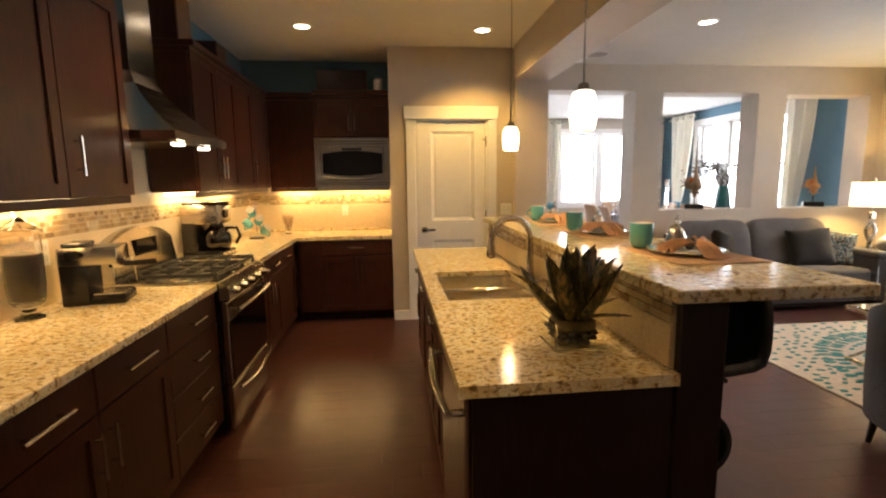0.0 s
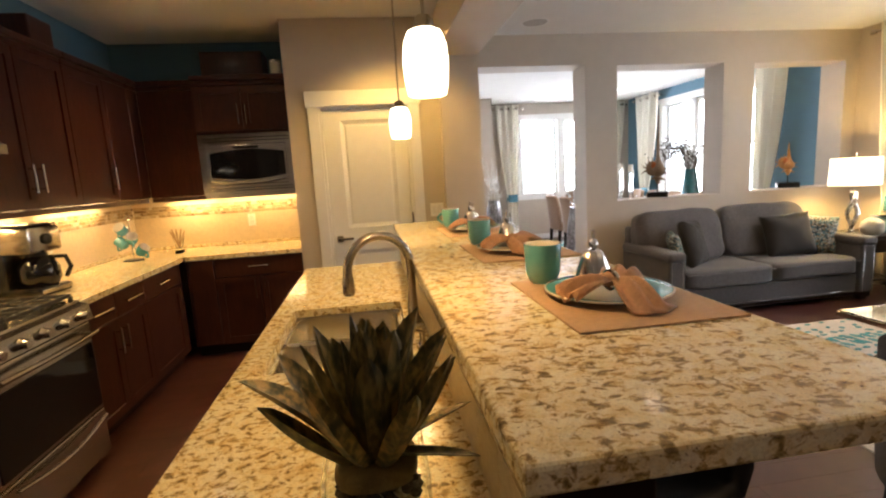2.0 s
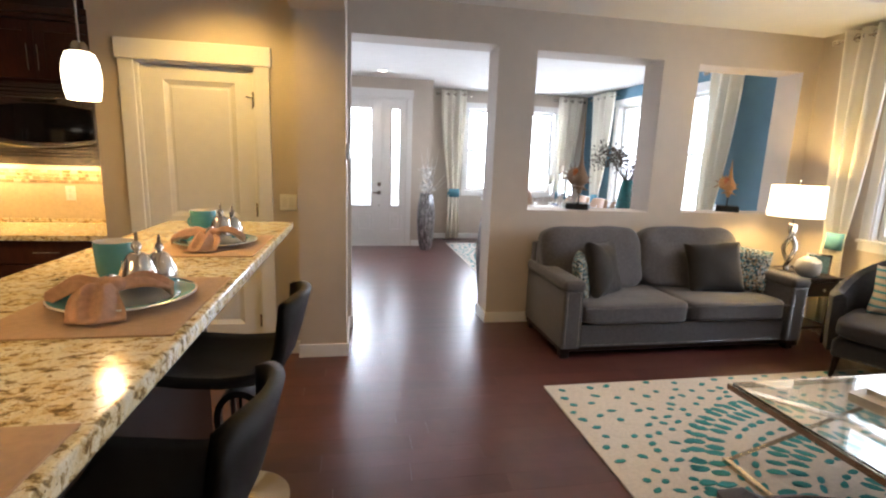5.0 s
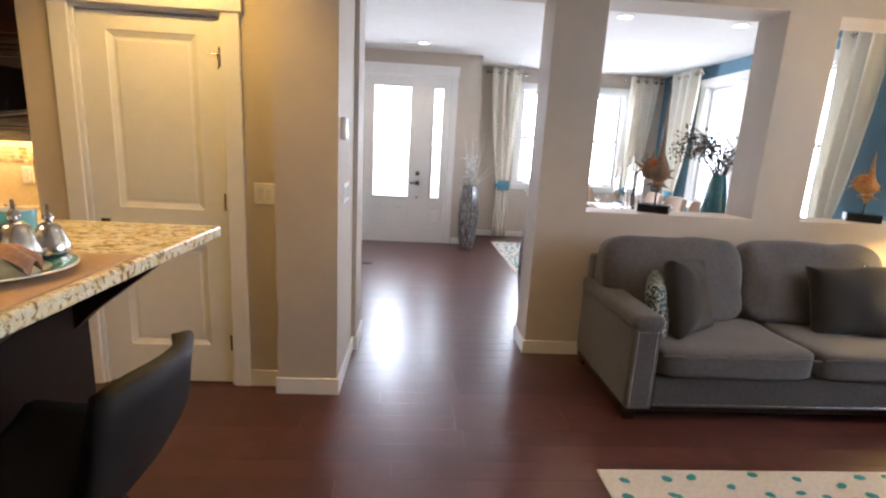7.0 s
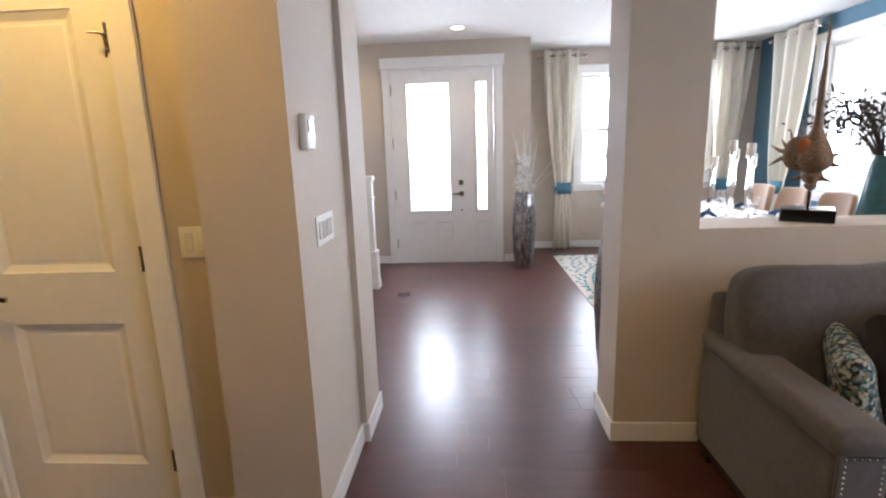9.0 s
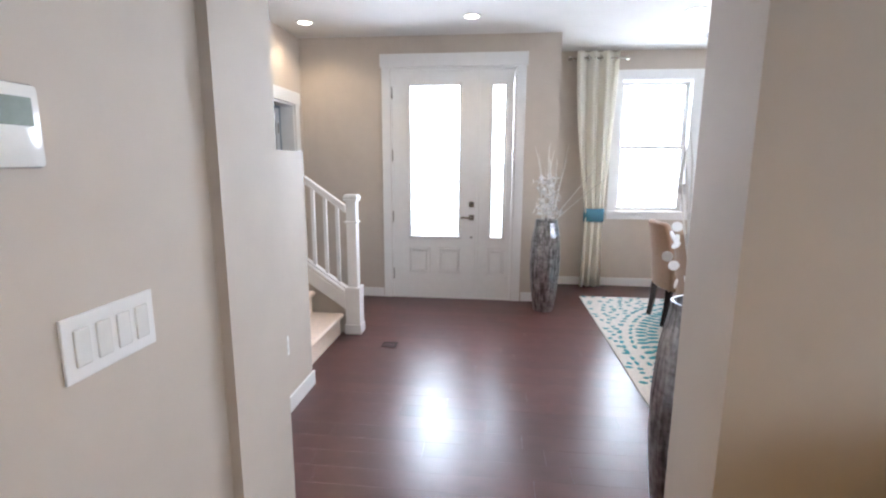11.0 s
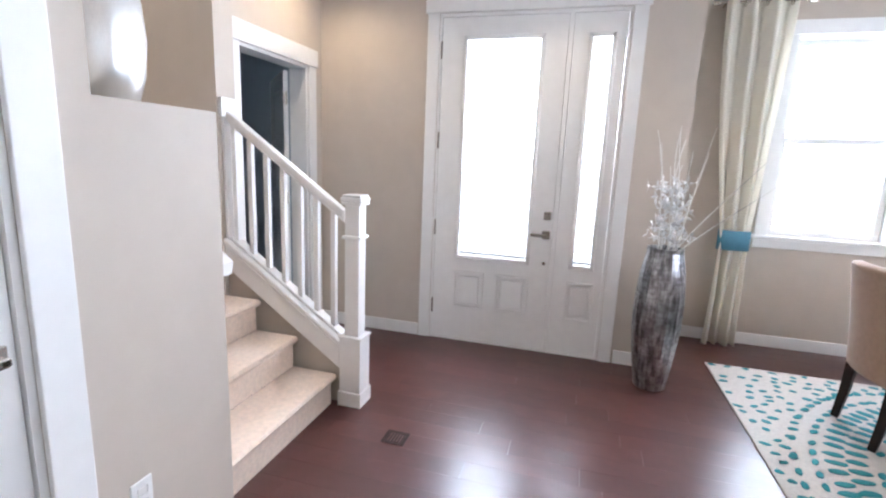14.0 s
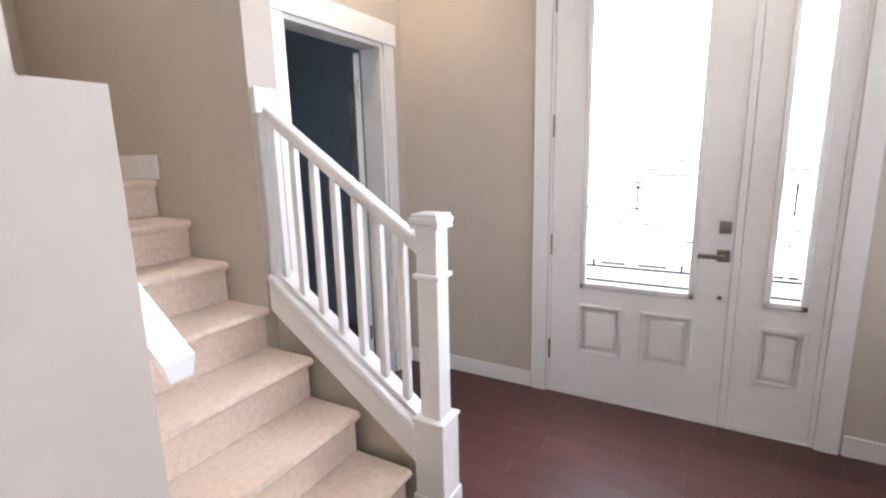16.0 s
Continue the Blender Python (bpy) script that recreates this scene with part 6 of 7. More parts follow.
# agave in a square glass vase
PX, PY = 0.715, 1.66
t = thing("potted_plant", (PX, PY, CT), "dark spiky agave in a low square glass vase with pebbles", "plant")
vase_ob = part("vase", grid_wall([PX - 0.085, PX - 0.078, PX + 0.078, PX + 0.085], [PY - 0.085, PY - 0.078, PY + 0.078, PY + 0.085], [CT + 0.001, CT + 0.005, CT + 0.088], lambda x, y, z: abs(x - PX) > 0.078 or abs(y - PY) > 0.078 or z < CT + 0.005), clear("vase_glass", (0.96, 0.98, 0.97), 0.0, 1.05), t, "clear square glass")
vase_ob.visible_shadow = False
bm, r = bmesh.new(), random.Random(8)
for k in range(110):
    x, y, z = PX + r.uniform(-0.065, 0.065), PY + r.uniform(-0.065, 0.065), CT + 0.0135 + r.uniform(0, 0.047)
    lathe(bm, [(0, -0.008), (0.009, -0.005), (0.012, 0.0), (0.008, 0.006), (0, 0.008)], (x, y, z), 7)
part("pebbles", bm, plain("wet_pebbles", (0.10, 0.09, 0.07), 0.25, vary=0.5, scale=40), t, smooth=True)
part("moss", puff(bmesh.new(), (PX, PY, CT + 0.072), (0.073, 0.073, 0.02), 3, 6, wob=0.01), plain("dry_moss", (0.16, 0.12, 0.05), 0.9, vary=0.4, relief=0.9), t, smooth=True)


def agave_leaf_material():
    m, t, p = shader("agave_leaf")
    n = tex(t, "Noise", (14, 14, 5), Detail=4.0)
    c = t.nodes.new("ShaderNodeObjectInfo")
    a = ramp(t, n.outputs[0], [(0.36, (0.020, 0.030, 0.014)), (0.47, (0.095, 0.088, 0.036)), (0.62, (0.30, 0.215, 0.085))])
    t.links.new(blend(t, a, ramp(t, c.outputs["Random"], [(0, (0.45, 0.5, 0.45)), (1, (1.3, 1.2, 1.0))]), 1.0, "MULTIPLY"), p.inputs["Base Color"])
    p.inputs["Roughness"].default_value = 0.42
    bump(t, p, n.outputs[0], 0.15, 0.003)
    return m


AGAVE = agave_leaf_material()


def leaf(base, az, tilt, length, width, curl, fold=0.35):
    """A thick pointed leaf, folded along its middle."""
    bm, rows = bmesh.new(), []
    ca, sa = math.cos(az), math.sin(az)
    x, z, e = 0.0, 0.0, tilt
    steps = 8
    for k in range(steps + 1):
        f = k / steps
        w = width * (0.55 + 0.9 * f - 0.1 * f * f) * (1 - f ** 3.0) ** 0.8 if f < 1 else 0.0
        w = max(w, 0.0008)
        th = 0.006 * (1 - f) + 0.001
        ring = []
        for u, dz in ((-1, fold), (-0.5, fold * 0.35), (0, 0), (0.5, fold * 0.35), (1, fold), (0.4, -0.0), (-0.4, -0.0)):
            side = u * w
            n_out = (dz * w - (th if abs(u) == 0.4 else 0) if abs(u) != 0.4 else -th)
            px = x - math.cos(e) * n_out
            pz = z + math.sin(e) * n_out
            ring.append(bm.verts.new((base[0] + px * ca - side * sa, base[1] + px * sa + side * ca, base[2] + pz)))
        rows.append(ring)
        x += length / steps * math.sin(e)
        z += length / steps * math.cos(e)
        e += curl / steps
    for a, b in zip(rows, rows[1:]):
        for i in range(7):
            bm.faces.new((a[i], a[(i + 1) % 7], b[(i + 1) % 7], b[i]))
    bm.faces.new(rows[0])
    return bm


r = random.Random(21)
for k in range(26):
    ring = k / 26
    az = k * 2.39996 + r.uniform(-0.2, 0.2)
    tilt = 0.08 + 0.86 * ring + r.uniform(-0.05, 0.05)
    L = 0.245 - 0.045 * ring + r.uniform(-0.025, 0.025)
    b = (PX + 0.045 * ring * math.cos(az), PY + 0.045 * ring * math.sin(az), CT + 0.085)
    part("leaf", leaf(b, az, tilt, L, r.uniform(0.030, 0.043), r.uniform(-0.65, 0.35), 0.45), AGAVE, t, smooth=True)
for k, (az, tilt) in enumerate(((0.2, 1.2), (-0.5, 1.35))):
    part("leaf", leaf((PX, PY, CT + 0.085), az, tilt, 0.19, 0.014, 0.2), AGAVE, t, smooth=True)

BELL = brushed("bell_silver", (0.90, 0.88, 0.84), 0.2, 2)

# place settings on the bar
BZ = 1.1372


def napkin(x, y, z, rz, seed):
    """A napkin gathered through a ring: two fanned tails with folds."""
    t = thing("napkin", (x, y, z), "tan-rust cloth napkin gathered in a ring on the plate", "napkin", "bar place settings", rz=rz)
    for ang, spread, length, drop in ((0, 0.040, 0.125, 0.020), (96, 0.052, 0.150, 0.055), (205, 0.046, 0.115, 0.016)):
        bm, n, rows = bmesh.new(), 20, []
        ca, sa = math.cos(radians(ang)), math.sin(radians(ang))
        for i in range(11):
            f = i / 10
            ring = []
            for k in range(n + 1):
                g = k / n - 0.5
                w = (0.016 + spread * f ** 0.7 * (1 - 0.35 * f ** 3)) * 2
                px = 0.004 + length * f - 0.03 * f * abs(g)
                py = g * w + 0.012 * math.sin(4 * f + seed + ang)
                pz = 0.026 + 0.011 * math.sin(g * 15 + seed + ang + 2.5 * f) * (0.4 + 0.8 * f) - drop * f * f + 0.022 * math.sin(math.pi * f) * (1 - 2.4 * g * g)
                ring.append(bm.verts.new((px * ca - py * sa, px * sa + py * ca, max(pz, -0.008 * f))))
            rows.append(ring)
        for a, b in zip(rows, rows[1:]):
            for k in range(n):
                bm.faces.new((a[k], a[k + 1], b[k + 1], b[k]))
        o = part("tail", bm, NAPKIN, t, smooth=True, local=True)
        o.modifiers.new("thickness", "SOLIDIFY").thickness = 0.0025
    part("knot", puff(bmesh.new(), (0, 0, 0.032), (0.030, 0.024, 0.016), 2.4, 7, wob=0.010, seed=seed), NAPKIN, t, smooth=True, local=True)
    ring = [(0.0, 0.024 * math.cos(a), 0.026 + 0.022 * math.sin(a)) for a in [2 * math.pi * i / 18 for i in range(18)]]
    part("ring", tube(bmesh.new(), ring, 0.006, 8, closed=True), CHROME, t, "silver ring", smooth=True, local=True)


for i, yc in enumerate((1.93, 2.675, 3.395)):
    solid("placemat", bx(1.098, 1.447, yc - 0.25, yc + 0.19, BZ, BZ + 0.004, bev=0.001, seg=1), PLACEMAT, "tan woven placemat on the breakfast bar", "placemat", group="bar place settings")
    t = thing("plate", (1.272, yc - 0.018, BZ + 0.0045), "white plate with a wide teal rim on a tan placemat", "plate", "bar place settings")
    part("well", lathe(bmesh.new(), [(0, 0.004), (0.085, 0.005), (0.095, 0.008), (0.095, 0.003), (0.06, 0.0), (0, 0.0)], (1.272, yc - 0.018, BZ + 0.0045), 40), WHITECER, t, smooth=True)
    part("rim", lathe(bmesh.new(), [(0.0955, 0.0085), (0.110, 0.013), (0.140, 0.018), (0.142, 0.017), (0.140, 0.014), (0.110, 0.008), (0.0955, 0.003)], (1.272, yc - 0.018, BZ + 0.0045), 40), TEALCER, t, "teal glazed rim", smooth=True)
    part("lip", lathe(bmesh.new(), [(0.1405, 0.0185), (0.1445, 0.0175), (0.1445, 0.0155), (0.112, 0.0065), (0.096, 0.0015)], (1.272, yc - 0.018, BZ + 0.0045), 40), WHITECER, t, "white glazed lip and underside", smooth=True)
    mug((1.180, yc + 0.158, BZ + 0.004), 110 + 20 * i, handle=(i == 2))
    napkin(1.262, yc - 0.055, BZ + 0.019, 190 - 9 * i, i * 1.7)
    for dx, dy, sc, nm in ((0.022, 0.052, 1.0, "tall"), (0.050, 0.108, 0.88, "small")):
        t = thing("shaker", (1.25 + dx, yc + dy, BZ + 0.0215), "faceted polished silver bell standing on the plate", "shaker", "bar place settings")
        pr = [(0, 0), (0.044, 0), (0.046, 0.006), (0.042, 0.025), (0.030, 0.058), (0.023, 0.072), (0.012, 0.079), (0, 0.08)]
        part("body", lathe(bmesh.new(), [(a * sc, b * sc) for a, b in pr], (1.25 + dx, yc + dy, BZ + 0.0215), 14), BELL, t, smooth=True)
        part("knob", lathe(bmesh.new(), [(a * sc, b * sc) for a, b in [(0, 0.079), (0.006, 0.08), (0.012, 0.09), (0.010, 0.10), (0.004, 0.106), (0.004, 0.125), (0, 0.128)]], (1.25 + dx, yc + dy, BZ + 0.0215), 14), CHROME, t, smooth=True)

# bar stools
def stool(at, rz, lift=0.0):
    t = thing("bar_stool", at, "black leather bucket bar stool on a chrome pedestal", "bar stool", "bar stools", rz=rz)
    part("base", lathe(bmesh.new(), [(0, 0), (0.20, 0), (0.20, 0.008), (0.12, 0.02), (0.04, 0.035), (0, 0.04)], (0, 0, 0), 32), CHROME, t, "round chrome base", smooth=True, local=True)
    part("pedestal", tube(bmesh.new(), [(0, 0, 0.03), (0, 0, 0.36), (0, 0, 0.361), (0, 0, 0.61 + lift)], [0.034, 0.034, 0.024, 0.024], 16), CHROME, t, smooth=True, local=True)
    # closed footrest loop: a wide dark band round the post, dropping towards the back
    bm, rows = bmesh.new(), []
    for k in range(28):
        a = 2 * math.pi * k / 28
        cx, cz = 0.03 + 0.105 * math.cos(a), 0.40 + 0.125 * math.sin(a)
        hw = 0.055 + 0.035 * math.cos(a)
        ox, oz = 0.012 * math.cos(a), 0.014 * math.sin(a)
        rows.append([bm.verts.new(p) for p in ((cx - ox, -hw, cz - oz), (cx - ox, hw, cz - oz), (cx + ox, hw, cz + oz), (cx + ox, -hw, cz + oz))])
    for k in range(28):
        for q in range(4):
            bm.faces.new((rows[k][q], rows[k][(q + 1) % 4], rows[(k + 1) % 28][(q + 1) % 4], rows[(k + 1) % 28][q]))
    part("footrest", bm, LEATHER, t, "dark closed footrest loop", smooth=True, local=True)
    part("underplate", bx(-0.10, 0.10, -0.10, 0.10, 0.590 + lift, 0.607 + lift, bev=0.004), BLACK, t, local=True)
    bm = bmesh.new()
    nu, rows = 14, []
    prof = [(-0.225, 0.585), (-0.20, 0.593), (-0.12, 0.582), (0.0, 0.572), (0.10, 0.576), (0.17, 0.602), (0.208, 0.67), (0.232, 0.75), (0.252, 0.83), (0.270, 0.895)]
    for i, (x, z) in enumerate(prof):
        back = max(0, (i - 4) / 5)
        half = 0.205 + 0.02 * math.sin(math.pi * min(1, i / 5)) - 0.045 * back ** 2
        ring = []
        for k in range(nu + 1):
            g = 2 * k / nu - 1
            rise = 0.045 * abs(g) ** 3 * (1 - back)
            wrap = -0.07 * abs(g) ** 2.2 * back
            ring.append(bm.verts.new((x + wrap, g * half, z + 0.06 + lift + rise - 0.03 * back * abs(g) ** 4)))
        rows.append(ring)
    for a, b in zip(rows, rows[1:]):
        for k in range(nu):
            bm.faces.new((a[k], a[k + 1], b[k + 1], b[k]))
    o = part("seat_shell", bm, LEATHER, t, "black leather bucket seat", smooth=True, local=True)
    md = o.modifiers.new("thickness", "SOLIDIFY")
    md.thickness, md.offset = 0.038, 1.0
    return t


st = stool((1.30, 3.44, 0), 0)
copy_thing(st, pose(1.31, 2.61, 0, 0, 0, -4))
stool((1.27, 1.86, 0), 4, 0.07)
# ---- stairs and entry ----
RISE, RUN, SX = 0.1885, 0.2445, 1.125
SY0, SY1 = 7.364, 8.316
t = thing("staircase", (1.1, 7.85, 0), "straight stair with beige carpeted treads", "stairs", kind="structure")
for k in range(6):
    x1, z = SX - k * RUN, (k + 1) * RISE
    bm = bmesh.new()
    pr = [(x1 - 0.022, z - RISE + (0.001 if k else 0)), (x1 - 0.022, z - 0.045), (x1 + 0.004, z - 0.036), (x1 + 0.014, z - 0.018), (x1 + 0.004, z - 0.003), (x1 - 0.02, z), (x1 - RUN - 0.022, z), (x1 - RUN - 0.022, z - RISE + (0.001 if k else 0))]
    va, vb = [bm.verts.new((x, SY0, q)) for x, q in pr], [bm.verts.new((x, SY1, q)) for x, q in pr]
    bm.faces.new(va), bm.faces.new(vb[::-1])
    for i in range(len(pr)):
        j = (i + 1) % len(pr)
        bm.faces.new((va[i], vb[i], vb[j], va[j]))
    part("step", bm, CARPET, t, smooth=True)

bm = bx(-1.498, SX - 6 * RUN - 0.004, SY0, SY1, 6 * RISE, 7 * RISE, bev=0.0)
tube(bm, [(SX - 6 * RUN, SY0, 7 * RISE - 0.019), (SX - 6 * RUN, SY1, 7 * RISE - 0.019)], 0.019, 10)
part("landing", bm, CARPET, t)

# closed stringer, balusters and rail between the newel and the wall
NX, NY = 1.215, 8.385
slope = 0.70
t = thing("stair_rail", (NX, NY, 0), "white painted stair railing with square balusters and newel post", "railing")
nw = part("newel_post", bx(NX - 0.072, NX + 0.072, NY - 0.072, NY + 0.072, 0.0, 0.085, bev=0.004), WHITE, t, "square white newel post")
bm = bx(NX - 0.064, NX + 0.064, NY - 0.064, NY + 0.064, 0.085, 0.40, bev=0.004)
part("plinth", bm, WHITE, nw)
part("collar", bx(NX - 0.070, NX + 0.070, NY - 0.070, NY + 0.070, 0.40, 0.415, bev=0.005), WHITE, nw)
part("shaft", bx(NX - 0.043, NX + 0.043, NY - 0.043, NY + 0.043, 0.415, 1.15, bev=0.004), WHITE, nw)
bm = bx(NX - 0.056, NX + 0.056, NY - 0.056, NY + 0.056, 0.965, 0.985, bev=0.006)
part("band", bm, WHITE, nw)
bm = bx(NX - 0.058, NX + 0.058, NY - 0.058, NY + 0.058, 1.15, 1.165, bev=0.003)
box(bm, NX - 0.062, NX + 0.062, NY - 0.062, NY + 0.062, 1.166, 1.192, bev=0.008)
box(bm, NX - 0.055, NX + 0.055, NY - 0.055, NY + 0.055, 1.192, 1.205, bev=0.006)
part("cap", bm, WHITE, nw)
XA, XB = 0.406, NX - 0.060


def sloped(name, z_at_newel, h, y0, y1, mat=WHITE, xa=XA, xb=XB, parent=t, label=""):
    bm = bmesh.new()
    za, zb = z_at_newel + slope * (XB - xa), z_at_newel + slope * (XB - xb)
    v = [bm.verts.new(p) for p in ((xa, y0, za), (xb, y0, zb), (xb, y1, zb), (xa, y1, za), (xa, y0, za + h), (xb, y0, zb + h), (xb, y1, zb + h), (xa, y1, za + h))]
    for q in ((0, 3, 2, 1), (4, 5, 6, 7), (0, 1, 5, 4), (2, 3, 7, 6), (1, 2, 6, 5), (0, 4, 7, 3)):
        bm.faces.new([v[i] for i in q])
    bmesh.ops.bevel(bm, geom=bm.edges[:], offset=0.005, segments=2, affect="EDGES")
    return part(name, bm, mat, parent, label)


sloped("stringer", 0.217, 0.135, 8.322, 8.352)
sloped("stringer_cap", 0.353, 0.03, 8.316, 8.452)
sloped("stringer_outer", 0.052, 0.30, 8.415, 8.445)
sloped("shoe_rail", 0.384, 0.018, 8.352, 8.418)
sloped("handrail", 1.066, 0.05, 8.357, 8.413, label="white handrail")
sloped("handrail_fillet", 1.048, 0.018, 8.370, 8.400)
# painted knee wall under the stringer
bm = bmesh.new()
za, zb = 0.352 + slope * (XB - XA), 0.352
v = [bm.verts.new(p) for y in (8.353, 8.414) for p in ((XA, y, 0.002), (XB, y, 0.002), (XB, y, zb), (XA, y, za))]
for q in ((0, 1, 2, 3), (7, 6, 5, 4), (0, 4, 5, 1), (1, 5, 6, 2), (2, 6, 7, 3), (3, 7, 4, 0)):
    bm.faces.new([v[i] for i in q])
solid("wall_under_stair", bm, PAINT, kind="structure")
for k in range(7):
    x = XB - 0.07 - k * 0.105
    zb, zt = 0.400 + slope * (XB - x), 1.054 + slope * (XB - x)
    part("baluster", bx(x - 0.015, x + 0.015, 8.370, 8.400, zb, zt, bev=0.003), WHITE, t)
zr = 1.120 + slope * (XB - XA)
part("rosette", bx(0.403, 0.428, 8.325, 8.440, zr - 0.05, zr + 0.055, bev=0.005), WHITE, t, "square white wall plate at the rail's end")
part("wall_post", bx(0.403, 0.423, 8.345, 8.425, 0.362 + slope * (XB - XA), zr - 0.051, bev=0.004), WHITE, t)
t = thing("wall_handrail", (0.9, 7.45, 0.9), "white handrail on brackets along the stair wall", "railing")
bm = bmesh.new()
za = lambda x: (1.19 - x) * 0.771 + 0.945
v = [bm.verts.new(p) for x in (-0.2, 1.165) for p in ((x, 7.425, za(x)), (x, 7.475, za(x)), (x, 7.485, za(x) + 0.045), (x, 7.415, za(x) + 0.045))]
for q in ((0, 1, 2, 3), (7, 6, 5, 4), (0, 4, 5, 1), (1, 5, 6, 2), (2, 6, 7, 3), (3, 7, 4, 0)):
    bm.faces.new([v[i] for i in q])
part("rail", bm, WHITE, t)
for x in (0.9, 0.1):
    part("bracket", tube(bmesh.new(), [(x, 7.36, za(x) - 0.04), (x, 7.44, za(x) - 0.03), (x, 7.455, za(x) + 0.002)], 0.008, 8), NICKEL, t)

# silver disc urn on the ledge
t = thing("urn", (1.04, 7.13, 1.531), "round polished silver urn standing on the wall ledge", "vase")
part("body", lathe(bmesh.new(), [(0, 0), (0.085, 0), (0.092, 0.008), (0.112, 0.08), (0.12, 0.18), (0.113, 0.28), (0.095, 0.36), (0.085, 0.385), (0.078, 0.385), (0.09, 0.35), (0.105, 0.2), (0, 0.05)], (1.04, 7.13, 1.531), 32), brushed("satin_silver", (0.80, 0.79, 0.77), 0.30, 2), t, smooth=True)

# floor register
t = thing("floor_vent", (1.57, 8.12, 0), "dark flush wooden floor vent", "vent")
part("frame", grid_wall([1.52, 1.535, 1.625, 1.64], [8.065, 8.08, 8.16, 8.175], [0.0005, 0.004], lambda x, y, z: not (1.535 < x < 1.625 and 8.08 < y < 8.16)), ESPRESSO, t)
for k in range(6):
    part("slat", bx(1.537 + k * 0.0155, 1.545 + k * 0.0155, 8.08, 8.16, 0.0005, 0.003), ESPRESSO, t)

BRANCH = plain("white_branch", (0.72, 0.70, 0.66), 0.7, vary=0.12)
CRYSTAL = sheer("translucent_white_disc", (0.88, 0.88, 0.87))
SILVERLEAF = plain("silver_foil_leaf", (0.72, 0.71, 0.70), 0.35, 0.4, vary=0.15)


def floor_vase(at, seed, label, h=0.97, discs=False):
    t = thing("floor_vase", at, label, "vase", "silver floor vases")
    x, y, z = at
    k = h / 0.97
    part("body", lathe(bmesh.new(), [(0, 0), (0.095, 0), (0.10, 0.01), (0.125, 0.18 * k), (0.148, 0.42 * k), (0.150, 0.60 * k), (0.135, 0.80 * k), (0.108, 0.945 * k), (0.110, 0.97 * k), (0.100, 0.97 * k), (0.098, 0.94 * k), (0.12, 0.80 * k), (0.13, 0.5 * k), (0, 0.3 * k)], (x, y, z), 14), FROST, t, "faceted antiqued silver", smooth=False)
    r = random.Random(seed)
    for q in range(13):
        a, lean = r.uniform(0, 6.28), r.uniform(0.03, 0.30)
        L, ph = r.uniform(0.55, 0.80), r.uniform(0, 6)
        pts = []
        for i in range(11):
            f = i / 10
            w = 0.025 * math.sin(7 * f + ph) * f
            pts.append((x + math.cos(a) * (0.03 + lean * f ** 1.5 * L) + w * math.sin(a), y + math.sin(a) * (0.03 + lean * f ** 1.5 * L) - w * math.cos(a), z + h - 0.35 + (L + 0.30) * f))
        part("branch", tube(bmesh.new(), pts, [0.006 - 0.0035 * i / 10 for i in range(11)], 6), BRANCH, t, smooth=True)
    for a, rise in ((0.35, 0.55), (-0.2, 0.42)):
        pts = [(x + math.cos(a) * 0.55 * (i / 8), y + math.sin(a) * 0.35 * (i / 8), z + h - 0.1 + (rise + 0.1) * (i / 8) ** 0.9) for i in range(9)]
        part("branch", tube(bmesh.new(), pts, [0.006 - 0.004 * i / 8 for i in range(9)], 6), BRANCH, t, smooth=True)
    for q in range(66):
        a, rr, zz = r.uniform(0, 6.28), r.uniform(0.02, 0.15), r.uniform(0.04, 0.42)
        bm = bmesh.new()
        c = Vector((x + rr * math.cos(a), y + rr * math.sin(a), z + h + zz))
        e = Euler((r.uniform(0, 3), r.uniform(0, 3), r.uniform(0, 6))).to_matrix()
        if discs:
            vs = [bm.verts.new(c + e @ Vector((0.019 * math.cos(b), 0.019 * math.sin(b), 0))) for b in [math.pi * i / 8 for i in range(16)]]
            bm.faces.new(vs)
            ex = bmesh.ops.extrude_face_region(bm, geom=bm.faces[:])
            bmesh.ops.translate(bm, verts=[g for g in ex["geom"] if isinstance(g, bmesh.types.BMVert)], vec=e @ Vector((0, 0, 0.003)))
            part("disc", bm, CRYSTAL if q % 2 else SILVERLEAF, t)
        else:
            for w in range(4):
                b = e @ Euler((0, 0, w * 1.57)).to_matrix()
                p = [Vector((0, 0, 0)), Vector((0.018, 0.010, 0.006)), Vector((0.042, 0.0, 0.014)), Vector((0.018, -0.010, 0.006))]
                up = b @ Vector((0, 0, 0.0016))
                lo = [bm.verts.new(c + b @ v) for v in p]
                hi = [bm.verts.new(c + b @ v + up) for v in p]
                bm.faces.new(lo), bm.faces.new(hi[::-1])
                for i in range(4):
                    bm.faces.new((lo[i], lo[(i + 1) % 4], hi[(i + 1) % 4], hi[i]))
            part("flower", bm, SILVERLEAF, t, "silver foil flower")
    return t


floor_vase((2.92, 9.25, 0), 5, "tall silver floor vase with white branches by the door", h=0.925)
floor_vase((3.17, 6.24, 0), 9, "tall silver floor vase with white branches and clear discs", discs=True)

